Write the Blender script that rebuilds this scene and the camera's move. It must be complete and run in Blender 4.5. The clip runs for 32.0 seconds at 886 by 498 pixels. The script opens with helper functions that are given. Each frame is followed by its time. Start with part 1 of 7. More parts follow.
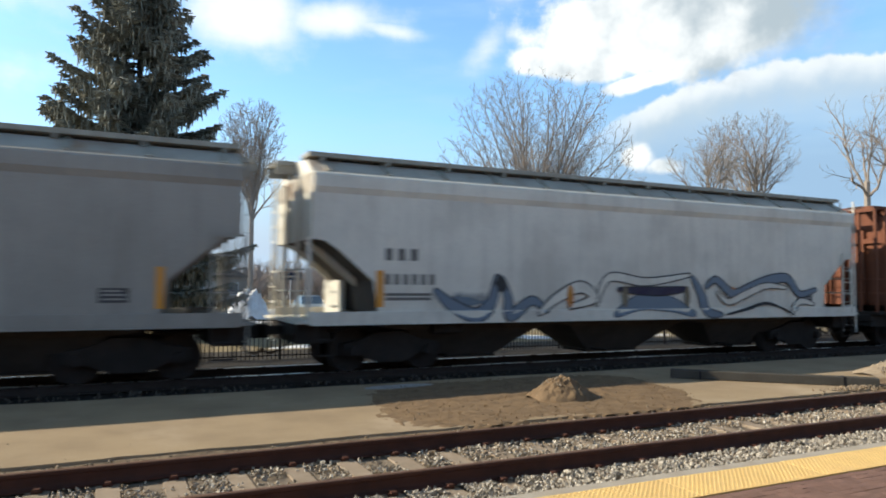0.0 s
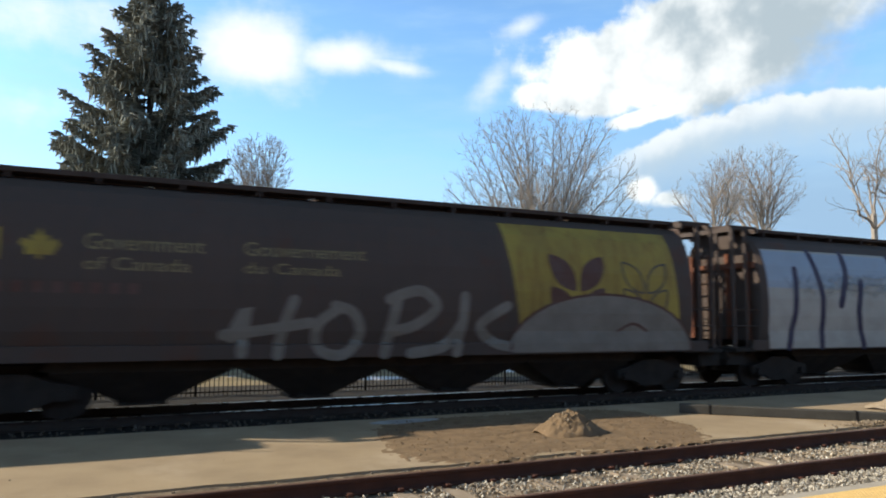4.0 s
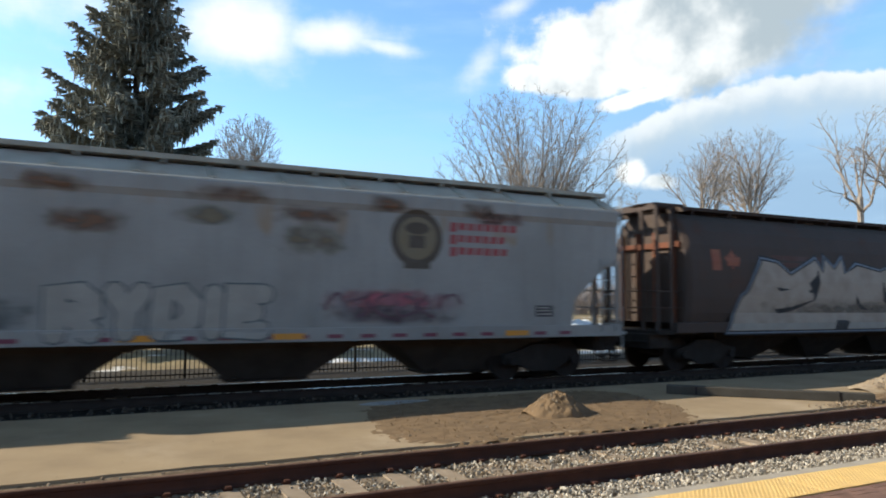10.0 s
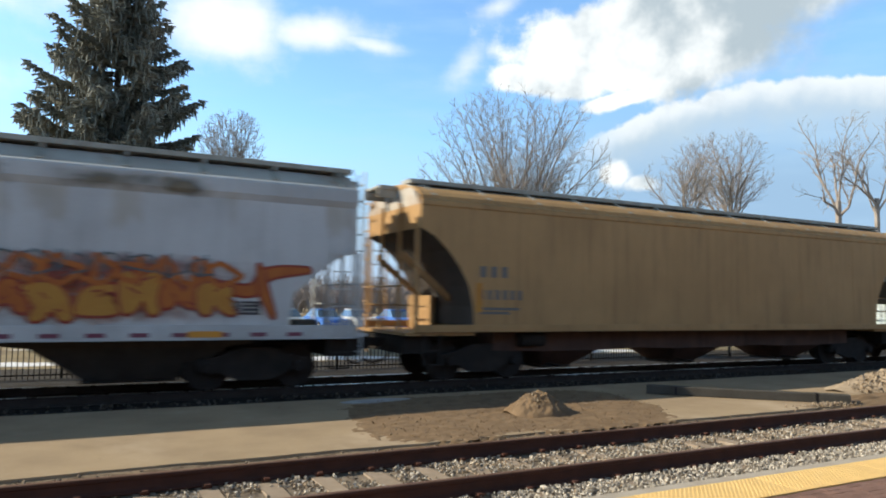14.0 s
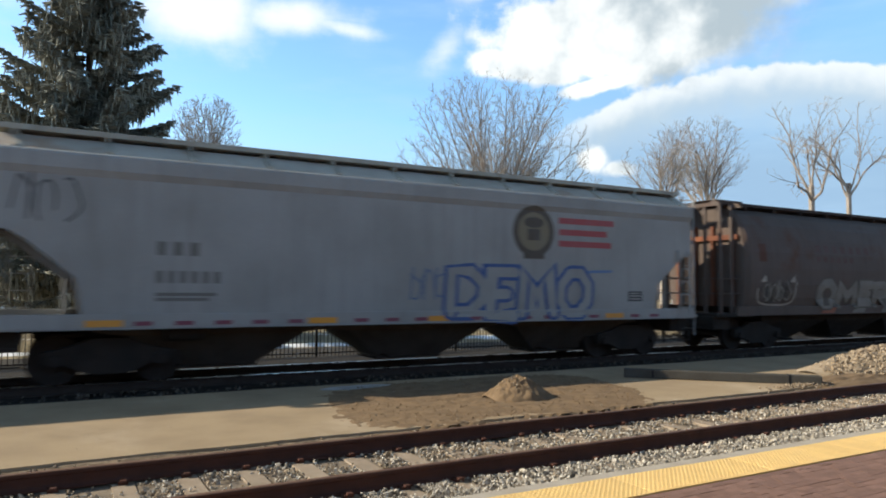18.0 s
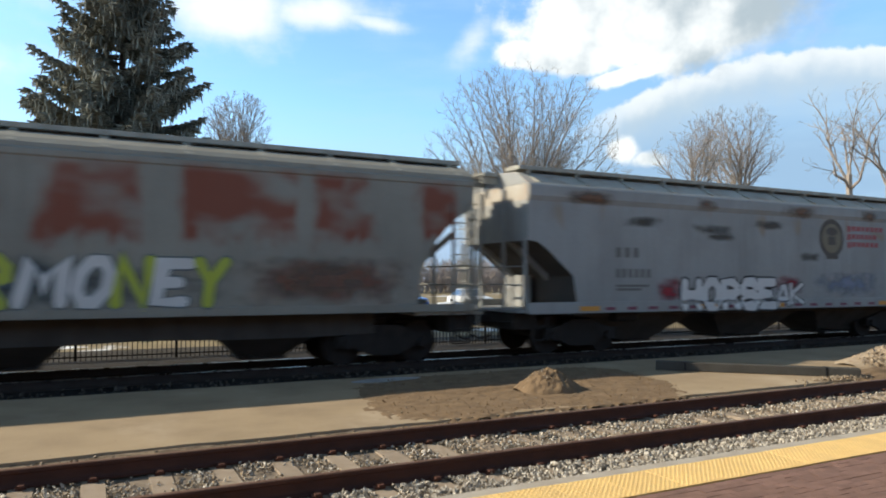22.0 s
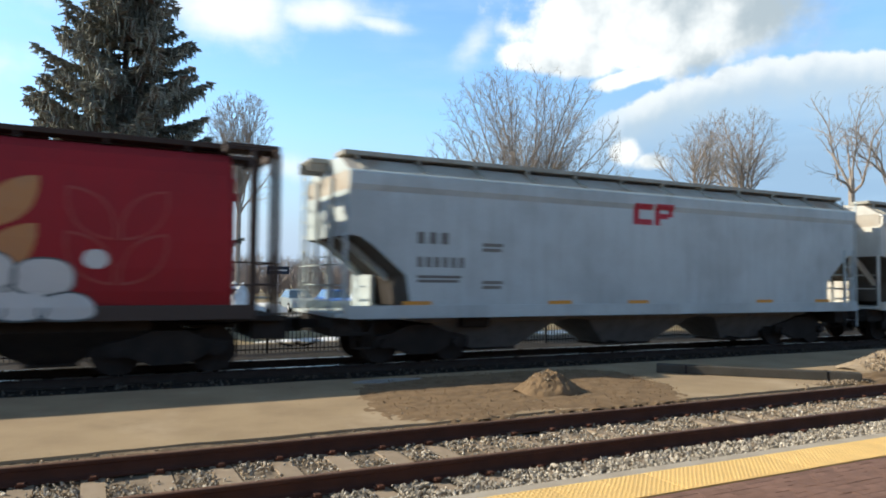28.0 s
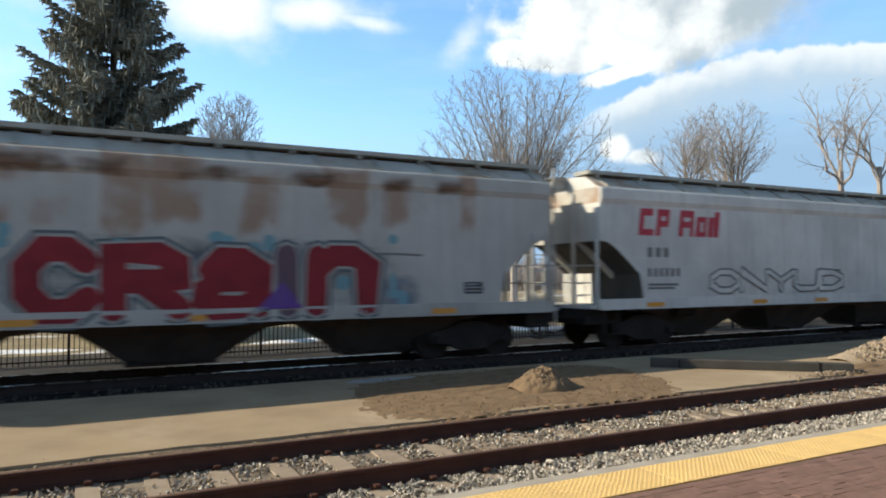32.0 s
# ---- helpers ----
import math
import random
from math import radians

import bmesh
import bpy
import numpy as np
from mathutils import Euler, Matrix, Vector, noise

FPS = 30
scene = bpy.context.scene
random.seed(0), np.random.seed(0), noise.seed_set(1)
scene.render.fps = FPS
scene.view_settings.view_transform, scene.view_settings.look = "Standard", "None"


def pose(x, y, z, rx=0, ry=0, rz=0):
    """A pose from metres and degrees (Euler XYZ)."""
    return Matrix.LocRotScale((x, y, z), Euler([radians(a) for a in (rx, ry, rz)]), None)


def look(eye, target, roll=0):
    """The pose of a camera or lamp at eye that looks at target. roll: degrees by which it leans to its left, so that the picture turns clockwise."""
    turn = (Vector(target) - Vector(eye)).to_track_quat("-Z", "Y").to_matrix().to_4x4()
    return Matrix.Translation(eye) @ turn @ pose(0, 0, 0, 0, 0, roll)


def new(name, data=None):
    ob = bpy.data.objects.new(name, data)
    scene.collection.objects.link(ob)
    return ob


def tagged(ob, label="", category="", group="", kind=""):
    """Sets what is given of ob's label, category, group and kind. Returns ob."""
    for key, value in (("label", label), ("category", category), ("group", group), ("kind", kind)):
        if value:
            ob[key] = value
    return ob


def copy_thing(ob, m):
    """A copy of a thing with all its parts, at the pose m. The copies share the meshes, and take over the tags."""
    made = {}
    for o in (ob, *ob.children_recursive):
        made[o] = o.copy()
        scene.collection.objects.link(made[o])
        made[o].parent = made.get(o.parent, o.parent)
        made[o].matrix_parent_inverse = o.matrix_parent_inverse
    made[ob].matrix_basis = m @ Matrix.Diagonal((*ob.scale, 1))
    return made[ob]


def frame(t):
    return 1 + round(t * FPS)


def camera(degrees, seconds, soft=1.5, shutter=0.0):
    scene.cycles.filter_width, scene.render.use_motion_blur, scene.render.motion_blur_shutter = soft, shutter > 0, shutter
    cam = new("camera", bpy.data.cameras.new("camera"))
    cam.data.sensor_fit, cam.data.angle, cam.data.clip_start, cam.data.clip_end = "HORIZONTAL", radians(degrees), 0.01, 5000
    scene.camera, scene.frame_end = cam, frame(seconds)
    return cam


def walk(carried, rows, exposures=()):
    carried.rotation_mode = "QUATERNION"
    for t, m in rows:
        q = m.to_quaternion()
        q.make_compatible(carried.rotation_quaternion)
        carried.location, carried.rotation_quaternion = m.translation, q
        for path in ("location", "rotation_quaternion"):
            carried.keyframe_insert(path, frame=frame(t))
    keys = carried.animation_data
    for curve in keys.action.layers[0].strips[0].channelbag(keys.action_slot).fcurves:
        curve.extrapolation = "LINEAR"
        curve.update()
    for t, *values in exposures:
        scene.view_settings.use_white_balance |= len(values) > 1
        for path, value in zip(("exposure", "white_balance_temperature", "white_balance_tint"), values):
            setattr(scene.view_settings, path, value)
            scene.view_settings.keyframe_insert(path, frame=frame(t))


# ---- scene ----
cam = camera(65.0, 32.0, soft=1.9, shutter=0.28)
EYE = (0.0, 0.0, 1.888)
CAM_ROWS = [
    (0, 93.01, -0.43, -25.77), (0.5, 93.44, -0.50, -25.54), (1, 93.85, -0.36, -25.24), (1.5, 94.24, -0.13, -25.23),
    (2, 94.51, -0.40, -25.50), (2.5, 94.84, -0.47, -25.33), (3, 95.37, -0.46, -25.40), (3.5, 95.65, -0.41, -25.34),
    (5.5, 95.98, -0.43, -25.14), (6, 96.25, -0.46, -25.12), (6.5, 96.36, -0.45, -25.26), (7, 96.50, -0.33, -25.27),
    (7.5, 95.52, 0.51, -25.00), (8, 94.37, 0.05, -25.09), (8.5, 94.10, -0.10, -25.05), (9, 94.38, -0.25, -24.97),
    (9.5, 94.53, -0.40, -25.74), (10, 94.28, -0.42, -26.14), (10.5, 94.23, -0.60, -26.22), (11, 93.89, -0.65, -26.73),
    (11.5, 94.05, -1.34, -27.34), (12, 94.02, -1.23, -27.43), (12.5, 94.11, -1.10, -27.57), (13, 94.27, -0.99, -27.67),
    (13.5, 94.49, -0.94, -27.77), (14, 94.19, -0.95, -27.56), (14.5, 93.89, -0.93, -27.47), (16.5, 93.30, -0.34, -28.53),
    (17, 93.25, -0.41, -29.45), (17.5, 92.79, -0.81, -29.67), (18, 93.07, -0.54, -29.26), (18.5, 93.68, -0.89, -28.57),
    (19, 93.84, -0.96, -28.48), (19.5, 93.53, -0.52, -27.96), (20, 92.73, -0.38, -27.35), (20.5, 92.67, -0.18, -26.65),
    (21, 92.76, -0.26, -26.75), (21.5, 92.79, -0.30, -26.81), (22, 92.47, -0.19, -26.86), (22.5, 92.53, 0.19, -26.86),
    (23, 92.64, 0.12, -26.75), (23.5, 92.68, 0.14, -26.15), (24, 93.05, 0.28, -26.26), (24.5, 93.09, -0.19, -26.57),
    (26.5, 93.07, -0.24, -27.27), (27, 93.05, -0.74, -27.29), (27.5, 92.78, -0.62, -26.99), (28, 92.56, -0.61, -26.76),
    (28.5, 92.75, -0.33, -26.57), (29, 92.90, -0.48, -26.80), (29.5, 92.87, -0.42, -26.48), (30, 92.78, -0.25, -27.03),
    (30.5, 92.74, -0.01, -27.06), (31, 92.83, 0.16, -27.26), (31.5, 92.80, 0.15, -27.43), (32, 92.41, 0.32, -27.33),
]
walk(cam, [(t, pose(*EYE, rx, ry, rz)) for t, rx, ry, rz in CAM_ROWS])

# ---- light ----
scene.view_settings.exposure = 0.30
SUN_WAY = Vector((1.55, -0.80, -1.0)).normalized()
sun = new("sun", bpy.data.lights.new("sun", "SUN"))
sun.data.energy, sun.data.angle, sun.data.color = 5.3, radians(0.53), (1.0, 0.888, 0.70)
sun.matrix_world = look((0, 0, 60), Vector((0, 0, 60)) + SUN_WAY)


class Nodes:
    """Short hand for building node trees."""

    def __init__(self, tree, fresh=True):
        self.tree = tree
        if fresh:
            tree.nodes.clear()

    def add(self, kind, **settings):
        node = self.tree.nodes.new(kind)
        for key, value in settings.items():
            if key == "op":
                node.operation = value
            elif key == "blend":
                node.blend_type = value
            elif key == "dtype":
                node.data_type = value
            elif key == "ins":
                for slot, v in value.items():
                    self.feed(node, slot, v)
        return node

    def feed(self, node, slot, v):
        if isinstance(v, bpy.types.NodeSocket):
            self.tree.links.new(v, node.inputs[slot])
        else:
            node.inputs[slot].default_value = v

    def math(self, op, a, b=0.0, c=0.0, clamp=False):
        n = self.add("ShaderNodeMath", op=op, ins={0: a, 1: b, 2: c})
        n.use_clamp = clamp
        return n.outputs[0]

    def noise(self, vector, scale, detail=4.0, rough=0.55):
        n = self.add("ShaderNodeTexNoise", ins={"Vector": vector, "Scale": scale, "Detail": detail, "Roughness": rough})
        return n.outputs[0]

    def step(self, v, low, high):
        n = self.add("ShaderNodeMapRange", ins={"Value": v, "From Min": low, "From Max": high})
        n.interpolation_type = "SMOOTHSTEP"
        return n.outputs[0]

    def mix(self, f, a, b, blend="MIX"):
        n = self.add("ShaderNodeMix", dtype="RGBA", blend=blend)
        self.feed(n, 0, f)
        self.feed(n, 6, a if isinstance(a, bpy.types.NodeSocket) else (*a, 1)[:4])
        self.feed(n, 7, b if isinstance(b, bpy.types.NodeSocket) else (*b, 1)[:4])
        return n.outputs[2]

    def scaled(self, vector, scale):
        n = self.add("ShaderNodeMapping", ins={"Vector": vector, "Scale": scale})
        return n.outputs[0]


world = bpy.data.worlds.new("sky")
scene.world = world
world.use_nodes = True
wn = Nodes(world.node_tree)
sky = wn.add("ShaderNodeTexSky")
sky.sky_type, sky.sun_disc = "NISHITA", False
sky.sun_elevation = math.asin(-SUN_WAY.z)
sky.sun_rotation = math.atan2(-SUN_WAY.x, -SUN_WAY.y)
sky.air_density, sky.dust_density, sky.ozone_density = 1.0, 0.6, 3.0
coords = wn.add("ShaderNodeTexCoord").outputs["Generated"]
sep = wn.add("ShaderNodeSeparateXYZ", ins={0: coords})
azim = wn.math("MULTIPLY", wn.math("ARCTAN2", sep.outputs[0], sep.outputs[1]), 180 / math.pi)
elev = wn.math("MULTIPLY", wn.math("ARCSINE", sep.outputs[2]), 180 / math.pi)
flat = wn.add("ShaderNodeCombineXYZ", ins={0: azim, 1: elev, 2: 0.0}).outputs[0]
billow = wn.noise(flat, 0.32, 7.0, 0.56)
streak = wn.noise(wn.scaled(flat, (0.10, 0.42, 1.0)), 1.0, 6.0, 0.55)
# clouds: azimuth, elevation, half width, half height, tilt, weight
HEAPED = [
    (45.0, 19.6, 10.5, 3.3, -3, 1.25), (37.6, 20.0, 3.6, 2.8, 10, 1.0), (37.2, 17.6, 4.2, 1.3, -12, 1.0), (42.0, 16.1, 4.0, 0.7, 10, 0.95), (52.0, 22.8, 10.0, 3.2, 0, 1.1),
    (41.5, 10.3, 1.7, 1.1, 0, 0.72), (43.4, 9.6, 1.8, 0.8, 0, 0.62), (34.3, 17.8, 3.0, 1.2, -8, 1.0),
]
WISPY = [
    (9.5, 20.8, 5.0, 2.8, -4, 1.12), (16.0, 20.9, 5.5, 1.5, 6, 0.85), (20.5, 20.5, 3.6, 0.6, -10, 0.70), (29.4, 19.3, 2.4, 1.3, 40, 0.62), (31.4, 20.2, 1.2, 0.9, 30, 0.55),
    (31.9, 23.4, 2.0, 0.8, 15, 0.75), (13.5, 9.0, 4.0, 1.2, 0, 0.5), (-5.0, 20.8, 7.0, 2.6, 6, 0.62), (-6.0, 14.5, 5.0, 1.6, 5, 0.45),
]


def heaps(rows):
    total = None
    for az, el, hw, hh, tilt, weight in rows:
        c, s = math.cos(radians(tilt)), math.sin(radians(tilt))
        dx, dy = wn.math("SUBTRACT", azim, az), wn.math("SUBTRACT", elev, el)
        u = wn.math("MULTIPLY_ADD", dx, c / hw, wn.math("MULTIPLY", dy, s / hw))
        v = wn.math("MULTIPLY_ADD", dx, -s / hh, wn.math("MULTIPLY", dy, c / hh))
        r2 = wn.math("MULTIPLY_ADD", u, u, wn.math("MULTIPLY", v, v))
        blob = wn.math("MULTIPLY", wn.math("POWER", math.e, wn.math("MULTIPLY", r2, -0.9)), weight)
        total = blob if total is None else wn.math("MAXIMUM", total, blob)
    return total


uneven = wn.math("MULTIPLY", wn.math("SUBTRACT", billow, 0.5), 0.95)
drawn = wn.math("MULTIPLY", wn.math("SUBTRACT", streak, 0.5), 0.30)
cover = wn.math("ADD", wn.math("ADD", heaps(HEAPED), uneven), drawn)
# the heap's far flank thins out
mask = wn.step(cover, 0.24, wn.math("MULTIPLY_ADD", wn.step(azim, 44.0, 56.0), 0.42, 0.54))
thin = wn.math("ADD", wn.math("MULTIPLY_ADD", uneven, 0.75, heaps(WISPY)), wn.math("MULTIPLY", drawn, 1.6))
wisps = wn.math("MULTIPLY", wn.step(thin, 0.12, 0.95), 0.95)
# a long bank with a crisp bright crest, thinning downwards
off = wn.math("SUBTRACT", azim, 53.5)
crest = wn.math("MULTIPLY_ADD", wn.math("MULTIPLY", off, off), -0.018, 16.75)
crest = wn.math("MULTIPLY_ADD", wn.math("SUBTRACT", wn.noise(flat, 0.55, 6.0, 0.5), 0.5), 1.7, crest)
below = wn.math("SUBTRACT", crest, elev)
bank = wn.math("MULTIPLY", wn.math("MULTIPLY", wn.step(below, -0.02, 0.40), wn.step(azim, 36.5, 43.0)), wn.math("MULTIPLY_ADD", wn.step(below, 5.6, 0.6), 0.82, 0.10))
veil = wn.math("MULTIPLY", wn.step(streak, 0.40, 0.78), 0.30)
lit = wn.step(wn.math("MULTIPLY_ADD", azim, -0.0165, wn.noise(flat, 0.20, 4.0, 0.55)), -0.44, -0.06)
cloud = wn.mix(lit, (2.7, 3.25, 3.6), (5.9, 6.15, 6.15))
bank_tone = wn.mix(wn.step(below, 2.6, 0.3), (3.3, 3.9, 4.25), (5.3, 5.6, 5.7))
deep = wn.step(elev, 44.0, 23.0)
tinted = wn.mix(1.0, sky.outputs[0], wn.mix(deep, (0.40, 0.33, 0.24), (1.27, 1.53, 1.60)), "MULTIPLY")
tinted = wn.mix(wn.step(elev, 15.0, 2.0), tinted, wn.mix(wn.step(azim, 5.0, 38.0), (3.3, 4.1, 5.0), (2.3, 3.3, 4.6)))
tinted = wn.mix(wn.math("MULTIPLY", wn.step(elev, 22.0, 8.0), wn.step(azim, 25.0, 45.0)), tinted, (1.9, 3.05, 4.4))
lofted = wn.mix(veil, tinted, (3.0, 4.4, 5.6))
heaven = wn.mix(wisps, lofted, (5.7, 6.0, 6.1))
heaven = wn.mix(bank, heaven, bank_tone)
heaven = wn.mix(mask, heaven, cloud)
bg = wn.add("ShaderNodeBackground", ins={"Color": heaven, "Strength": 0.15})
wn.tree.links.new(bg.outputs[0], wn.add("ShaderNodeOutputWorld").inputs[0])


# ---- materials ----
def mat(name, color, dark=None, rough=0.7, metal=0.0, scale=4.0, amount=0.5, fine=60.0, bump=0.2, streaks=None, patches=None, patch_scale=1.2, patch_at=(0.55, 0.68), spot=None, vary=0.0, panels=None, gloss=0.25):
    """A surface: colour and a darker one in clouds of noise, fine grain, bump, vertical streaks, patches, and variation from object to object."""
    m = bpy.data.materials.new(name)
    m.use_nodes = True
    n = Nodes(m.node_tree)
    where = n.add("ShaderNodeTexCoord").outputs["Object"]
    info = n.add("ShaderNodeObjectInfo").outputs["Random"]
    offset = n.add("ShaderNodeCombineXYZ", ins={0: n.math("MULTIPLY", info, 37.0), 1: n.math("MULTIPLY", info, 11.0), 2: 0.0}).outputs[0]
    p = n.add("ShaderNodeVectorMath", op="ADD", ins={0: where, 1: offset}).outputs[0]
    dark = dark or tuple(0.6 * c for c in color)
    cloud = n.noise(p, scale, 5.0)
    grain = n.noise(p, fine, 3.0)
    f = n.math("MULTIPLY", n.step(cloud, 0.35, 0.7), amount)
    col = n.mix(f, color, dark)
    col = n.mix(n.math("MULTIPLY", n.step(grain, 0.4, 0.75), 0.35 * min(1, amount * 1.5)), col, dark)
    if streaks:
        tone, strength = streaks
        runs = n.noise(n.scaled(p, (5.0, 5.0, 0.35)), 1.0, 5.0, 0.6)
        col = n.mix(n.math("MULTIPLY", n.step(runs, 0.45, 0.75), strength), col, tone)
    if patches:
        spread = n.noise(p, patch_scale, 6.0, 0.62)
        col = n.mix(n.step(spread, *patch_at), col, patches)
    if panels:
        tone, period, phase, duty, z0, z1, strength = panels
        s = n.add("ShaderNodeSeparateXYZ", ins={0: where})
        ragged = n.math("MULTIPLY", n.math("SUBTRACT", n.noise(n.scaled(where, (1.0, 1.0, 0.4)), 2.4, 3.5, 0.55), 0.5), 2.4)
        along = n.add("ShaderNodeCombineXYZ", ins={0: s.outputs[0], 1: phase, 2: 0.0}).outputs[0]
        drift = n.math("MULTIPLY_ADD", n.math("SUBTRACT", n.noise(along, 0.55, 2.0), 0.5), 13.0, phase)
        wave = n.math("SINE", n.math("MULTIPLY_ADD", s.outputs[0], 2 * math.pi / period, drift))
        blotch = n.math("MULTIPLY", n.step(n.noise(n.scaled(where, (0.7, 0.7, 1.3)), 1.0, 2.0, 0.5), 0.30, 0.56), n.step(s.outputs[0], 0.4, 1.2))
        columns = n.math("MULTIPLY", n.step(n.math("ADD", wave, ragged), 0.0 - duty, 0.9 - duty), blotch)
        foot = n.step(n.math("MULTIPLY_ADD", ragged, 0.6, s.outputs[2]), z0, z0 + 0.35)
        head = n.step(s.outputs[2], z1 + 0.2, z1 - 0.1)
        amount_of = n.math("MULTIPLY", n.math("MULTIPLY", columns, n.math("MULTIPLY", foot, head)), strength)
        col = n.mix(amount_of, col, tone)
    if spot:
        tone, size, low = spot
        col = n.mix(n.step(n.noise(p, size, 2.0), low, low + 0.06), col, tone)
    if vary:
        k = n.math("MULTIPLY_ADD", info, 2 * vary, 1 - vary)
        isl = n.add("ShaderNodeNewGeometry").outputs["Random Per Island"]
        k = n.math("MULTIPLY", k, n.math("MULTIPLY_ADD", isl, 2 * vary, 1 - vary))
        col = n.mix(1.0, col, n.add("ShaderNodeCombineXYZ", ins={0: k, 1: k, 2: k}).outputs[0], "MULTIPLY")
    b = n.add("ShaderNodeBsdfPrincipled", ins={"Base Color": col, "Metallic": metal, "Specular IOR Level": gloss})
    n.feed(b, "Roughness", n.math("MULTIPLY_ADD", cloud, 0.25, rough - 0.12, clamp=True))
    if bump:
        h = n.math("MULTIPLY_ADD", grain, 0.5, cloud)
        bn = n.add("ShaderNodeBump", ins={"Height": h, "Strength": bump, "Distance": 0.02})
        n.feed(b, "Normal", bn.outputs[0])
    n.tree.links.new(b.outputs[0], n.add("ShaderNodeOutputMaterial").inputs[0])
    return m


def paint(name, color, dirt=(0.10, 0.085, 0.07), strength=0.28, rust=None, rust_at=(0.60, 0.70), rough=0.7, panels=None):
    """Weathered car paint: streaks of dirt that run down, rust patches, darker above."""
    return mat(name, color, tuple(0.5 * c + 0.5 * d for c, d in zip(color, dirt)), rough=rough, scale=0.6, amount=0.5, fine=30, bump=0.05,
               streaks=(dirt, 0.55 * strength), patches=rust, patch_scale=0.9, patch_at=rust_at, panels=panels)


GREY = paint("grey_car_paint", (0.78, 0.75, 0.66), strength=0.26)
GREY_DARK = paint("dull_grey_car_paint", (0.287, 0.276, 0.241))
GREY_MID = paint("mid_grey_car_paint", (0.36, 0.345, 0.312), strength=0.3)
GREY_BLUE = paint("bluish_grey_car_paint", (0.324, 0.326, 0.318), strength=0.35)
WHITE = paint("white_car_paint", (0.645, 0.63, 0.578), strength=0.32)
WHITE_NEW = paint("clean_white_car_paint", (0.525, 0.60, 0.612), strength=0.22)
WHITE_RUST = paint("rusty_white_car_paint", (0.462, 0.446, 0.396), rust=(0.36, 0.24, 0.17), rust_at=(0.62, 0.85), panels=((0.17, 0.030, 0.022), 2.35, -2.9, 0.25, 2.5, 4.15, 0.92))
WHITE_TAN = paint("tan_stained_white_car_paint", (0.48, 0.465, 0.42), panels=((0.28, 0.165, 0.095), 2.3, -1.2, 0.3, 2.75, 4.25, 0.75))
GREY_RUST = paint("rust_patched_grey_car_paint", (0.287, 0.276, 0.236), panels=((0.21, 0.058, 0.032), 2.15, 1.6, 0.45, 2.45, 3.98, 0.9))
WHITE_STAIN = paint("spotted_white_car_paint", (0.575, 0.586, 0.575), panels=((0.36, 0.30, 0.20), 2.1, 0.4, -0.25, 3.1, 3.8, 0.5))
GREY_STAIN = paint("spotted_bluish_car_paint", (0.33, 0.334, 0.322), panels=((0.30, 0.20, 0.11), 1.9, 0.4, -0.35, 3.2, 3.75, 0.6))
BROWN = paint("oxide_brown_car_paint", (0.185, 0.066, 0.036), dirt=(0.050, 0.032, 0.023), strength=0.8, rust=(0.25, 0.088, 0.034), rust_at=(0.50, 0.80))
BROWN_DARK = paint("sooty_brown_car_paint", (0.078, 0.056, 0.047), dirt=(0.052, 0.047, 0.044), strength=0.7, rust=(0.095, 0.042, 0.026), rust_at=(0.54, 0.80))
BROWN_SOOT = paint("rusty_dark_brown_car_paint", (0.115, 0.086, 0.072), dirt=(0.056, 0.048, 0.043), strength=0.7, rust=(0.095, 0.038, 0.019), rust_at=(0.52, 0.80))
RED = paint("red_car_paint", (0.34, 0.021, 0.027), dirt=(0.12, 0.03, 0.03), strength=0.35)
YELLOW = paint("yellow_car_paint", (0.45, 0.275, 0.12), dirt=(0.20, 0.115, 0.055), strength=0.8)
YELLOW_RUST = paint("rusty_yellow_car_paint", (0.53, 0.285, 0.115), dirt=(0.20, 0.09, 0.045), strength=1.15)
TAN = paint("tan_grey_car_paint", (0.325, 0.3, 0.244))
UNDER = mat("sooty_underframe_steel", (0.031, 0.026, 0.023), (0.018, 0.016, 0.014), rough=0.85, scale=3, bump=0.3, streaks=((0.034, 0.026, 0.02), 0.4), patches=(0.045, 0.035, 0.028), patch_scale=1.6, patch_at=(0.50, 0.72))
WHEEL = mat("worn_wheel_steel", (0.034, 0.028, 0.025), rough=0.7, metal=0.2, scale=6)
RAIL = mat("rusty_rail_steel", (0.095, 0.039, 0.027), (0.05, 0.027, 0.021), rough=0.75, scale=3, bump=0.3, fine=90)
# rail steel again, darker, with shade by the train in its colour
RAILDARK = mat("sooty_rail_steel", (0.045, 0.033, 0.027), rough=0.8, scale=3, bump=0.3)
RAILSHINE = mat("polished_rail_head", (0.62, 0.60, 0.57), (0.5, 0.47, 0.44), rough=0.28, metal=1.0, scale=5, amount=0.3, bump=0.02)
RAILTOP = mat("worn_rail_head", (0.20, 0.12, 0.085), (0.12, 0.065, 0.045), rough=0.6, metal=0.3, scale=5, bump=0.05)
TIE = mat("weathered_concrete", (0.33, 0.265, 0.20), (0.24, 0.19, 0.14), rough=0.9, scale=5, bump=0.3, vary=0.1)
TIMBER = mat("tarred_timber", (0.03, 0.023, 0.018), rough=0.9, scale=6, bump=0.4)
STONE = mat("ballast_stone", (0.37, 0.335, 0.28), (0.17, 0.148, 0.12), rough=0.9, scale=9, bump=0.3, vary=0.52)
# darker copy of the ballast stone, the train's shade put into its colour
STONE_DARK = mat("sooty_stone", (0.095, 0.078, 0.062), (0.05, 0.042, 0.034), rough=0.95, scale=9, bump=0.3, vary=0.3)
STONE_TAN = mat("tan_gravel_stone", (0.33, 0.265, 0.19), (0.20, 0.15, 0.10), rough=0.9, scale=9, bump=0.3, vary=0.3)
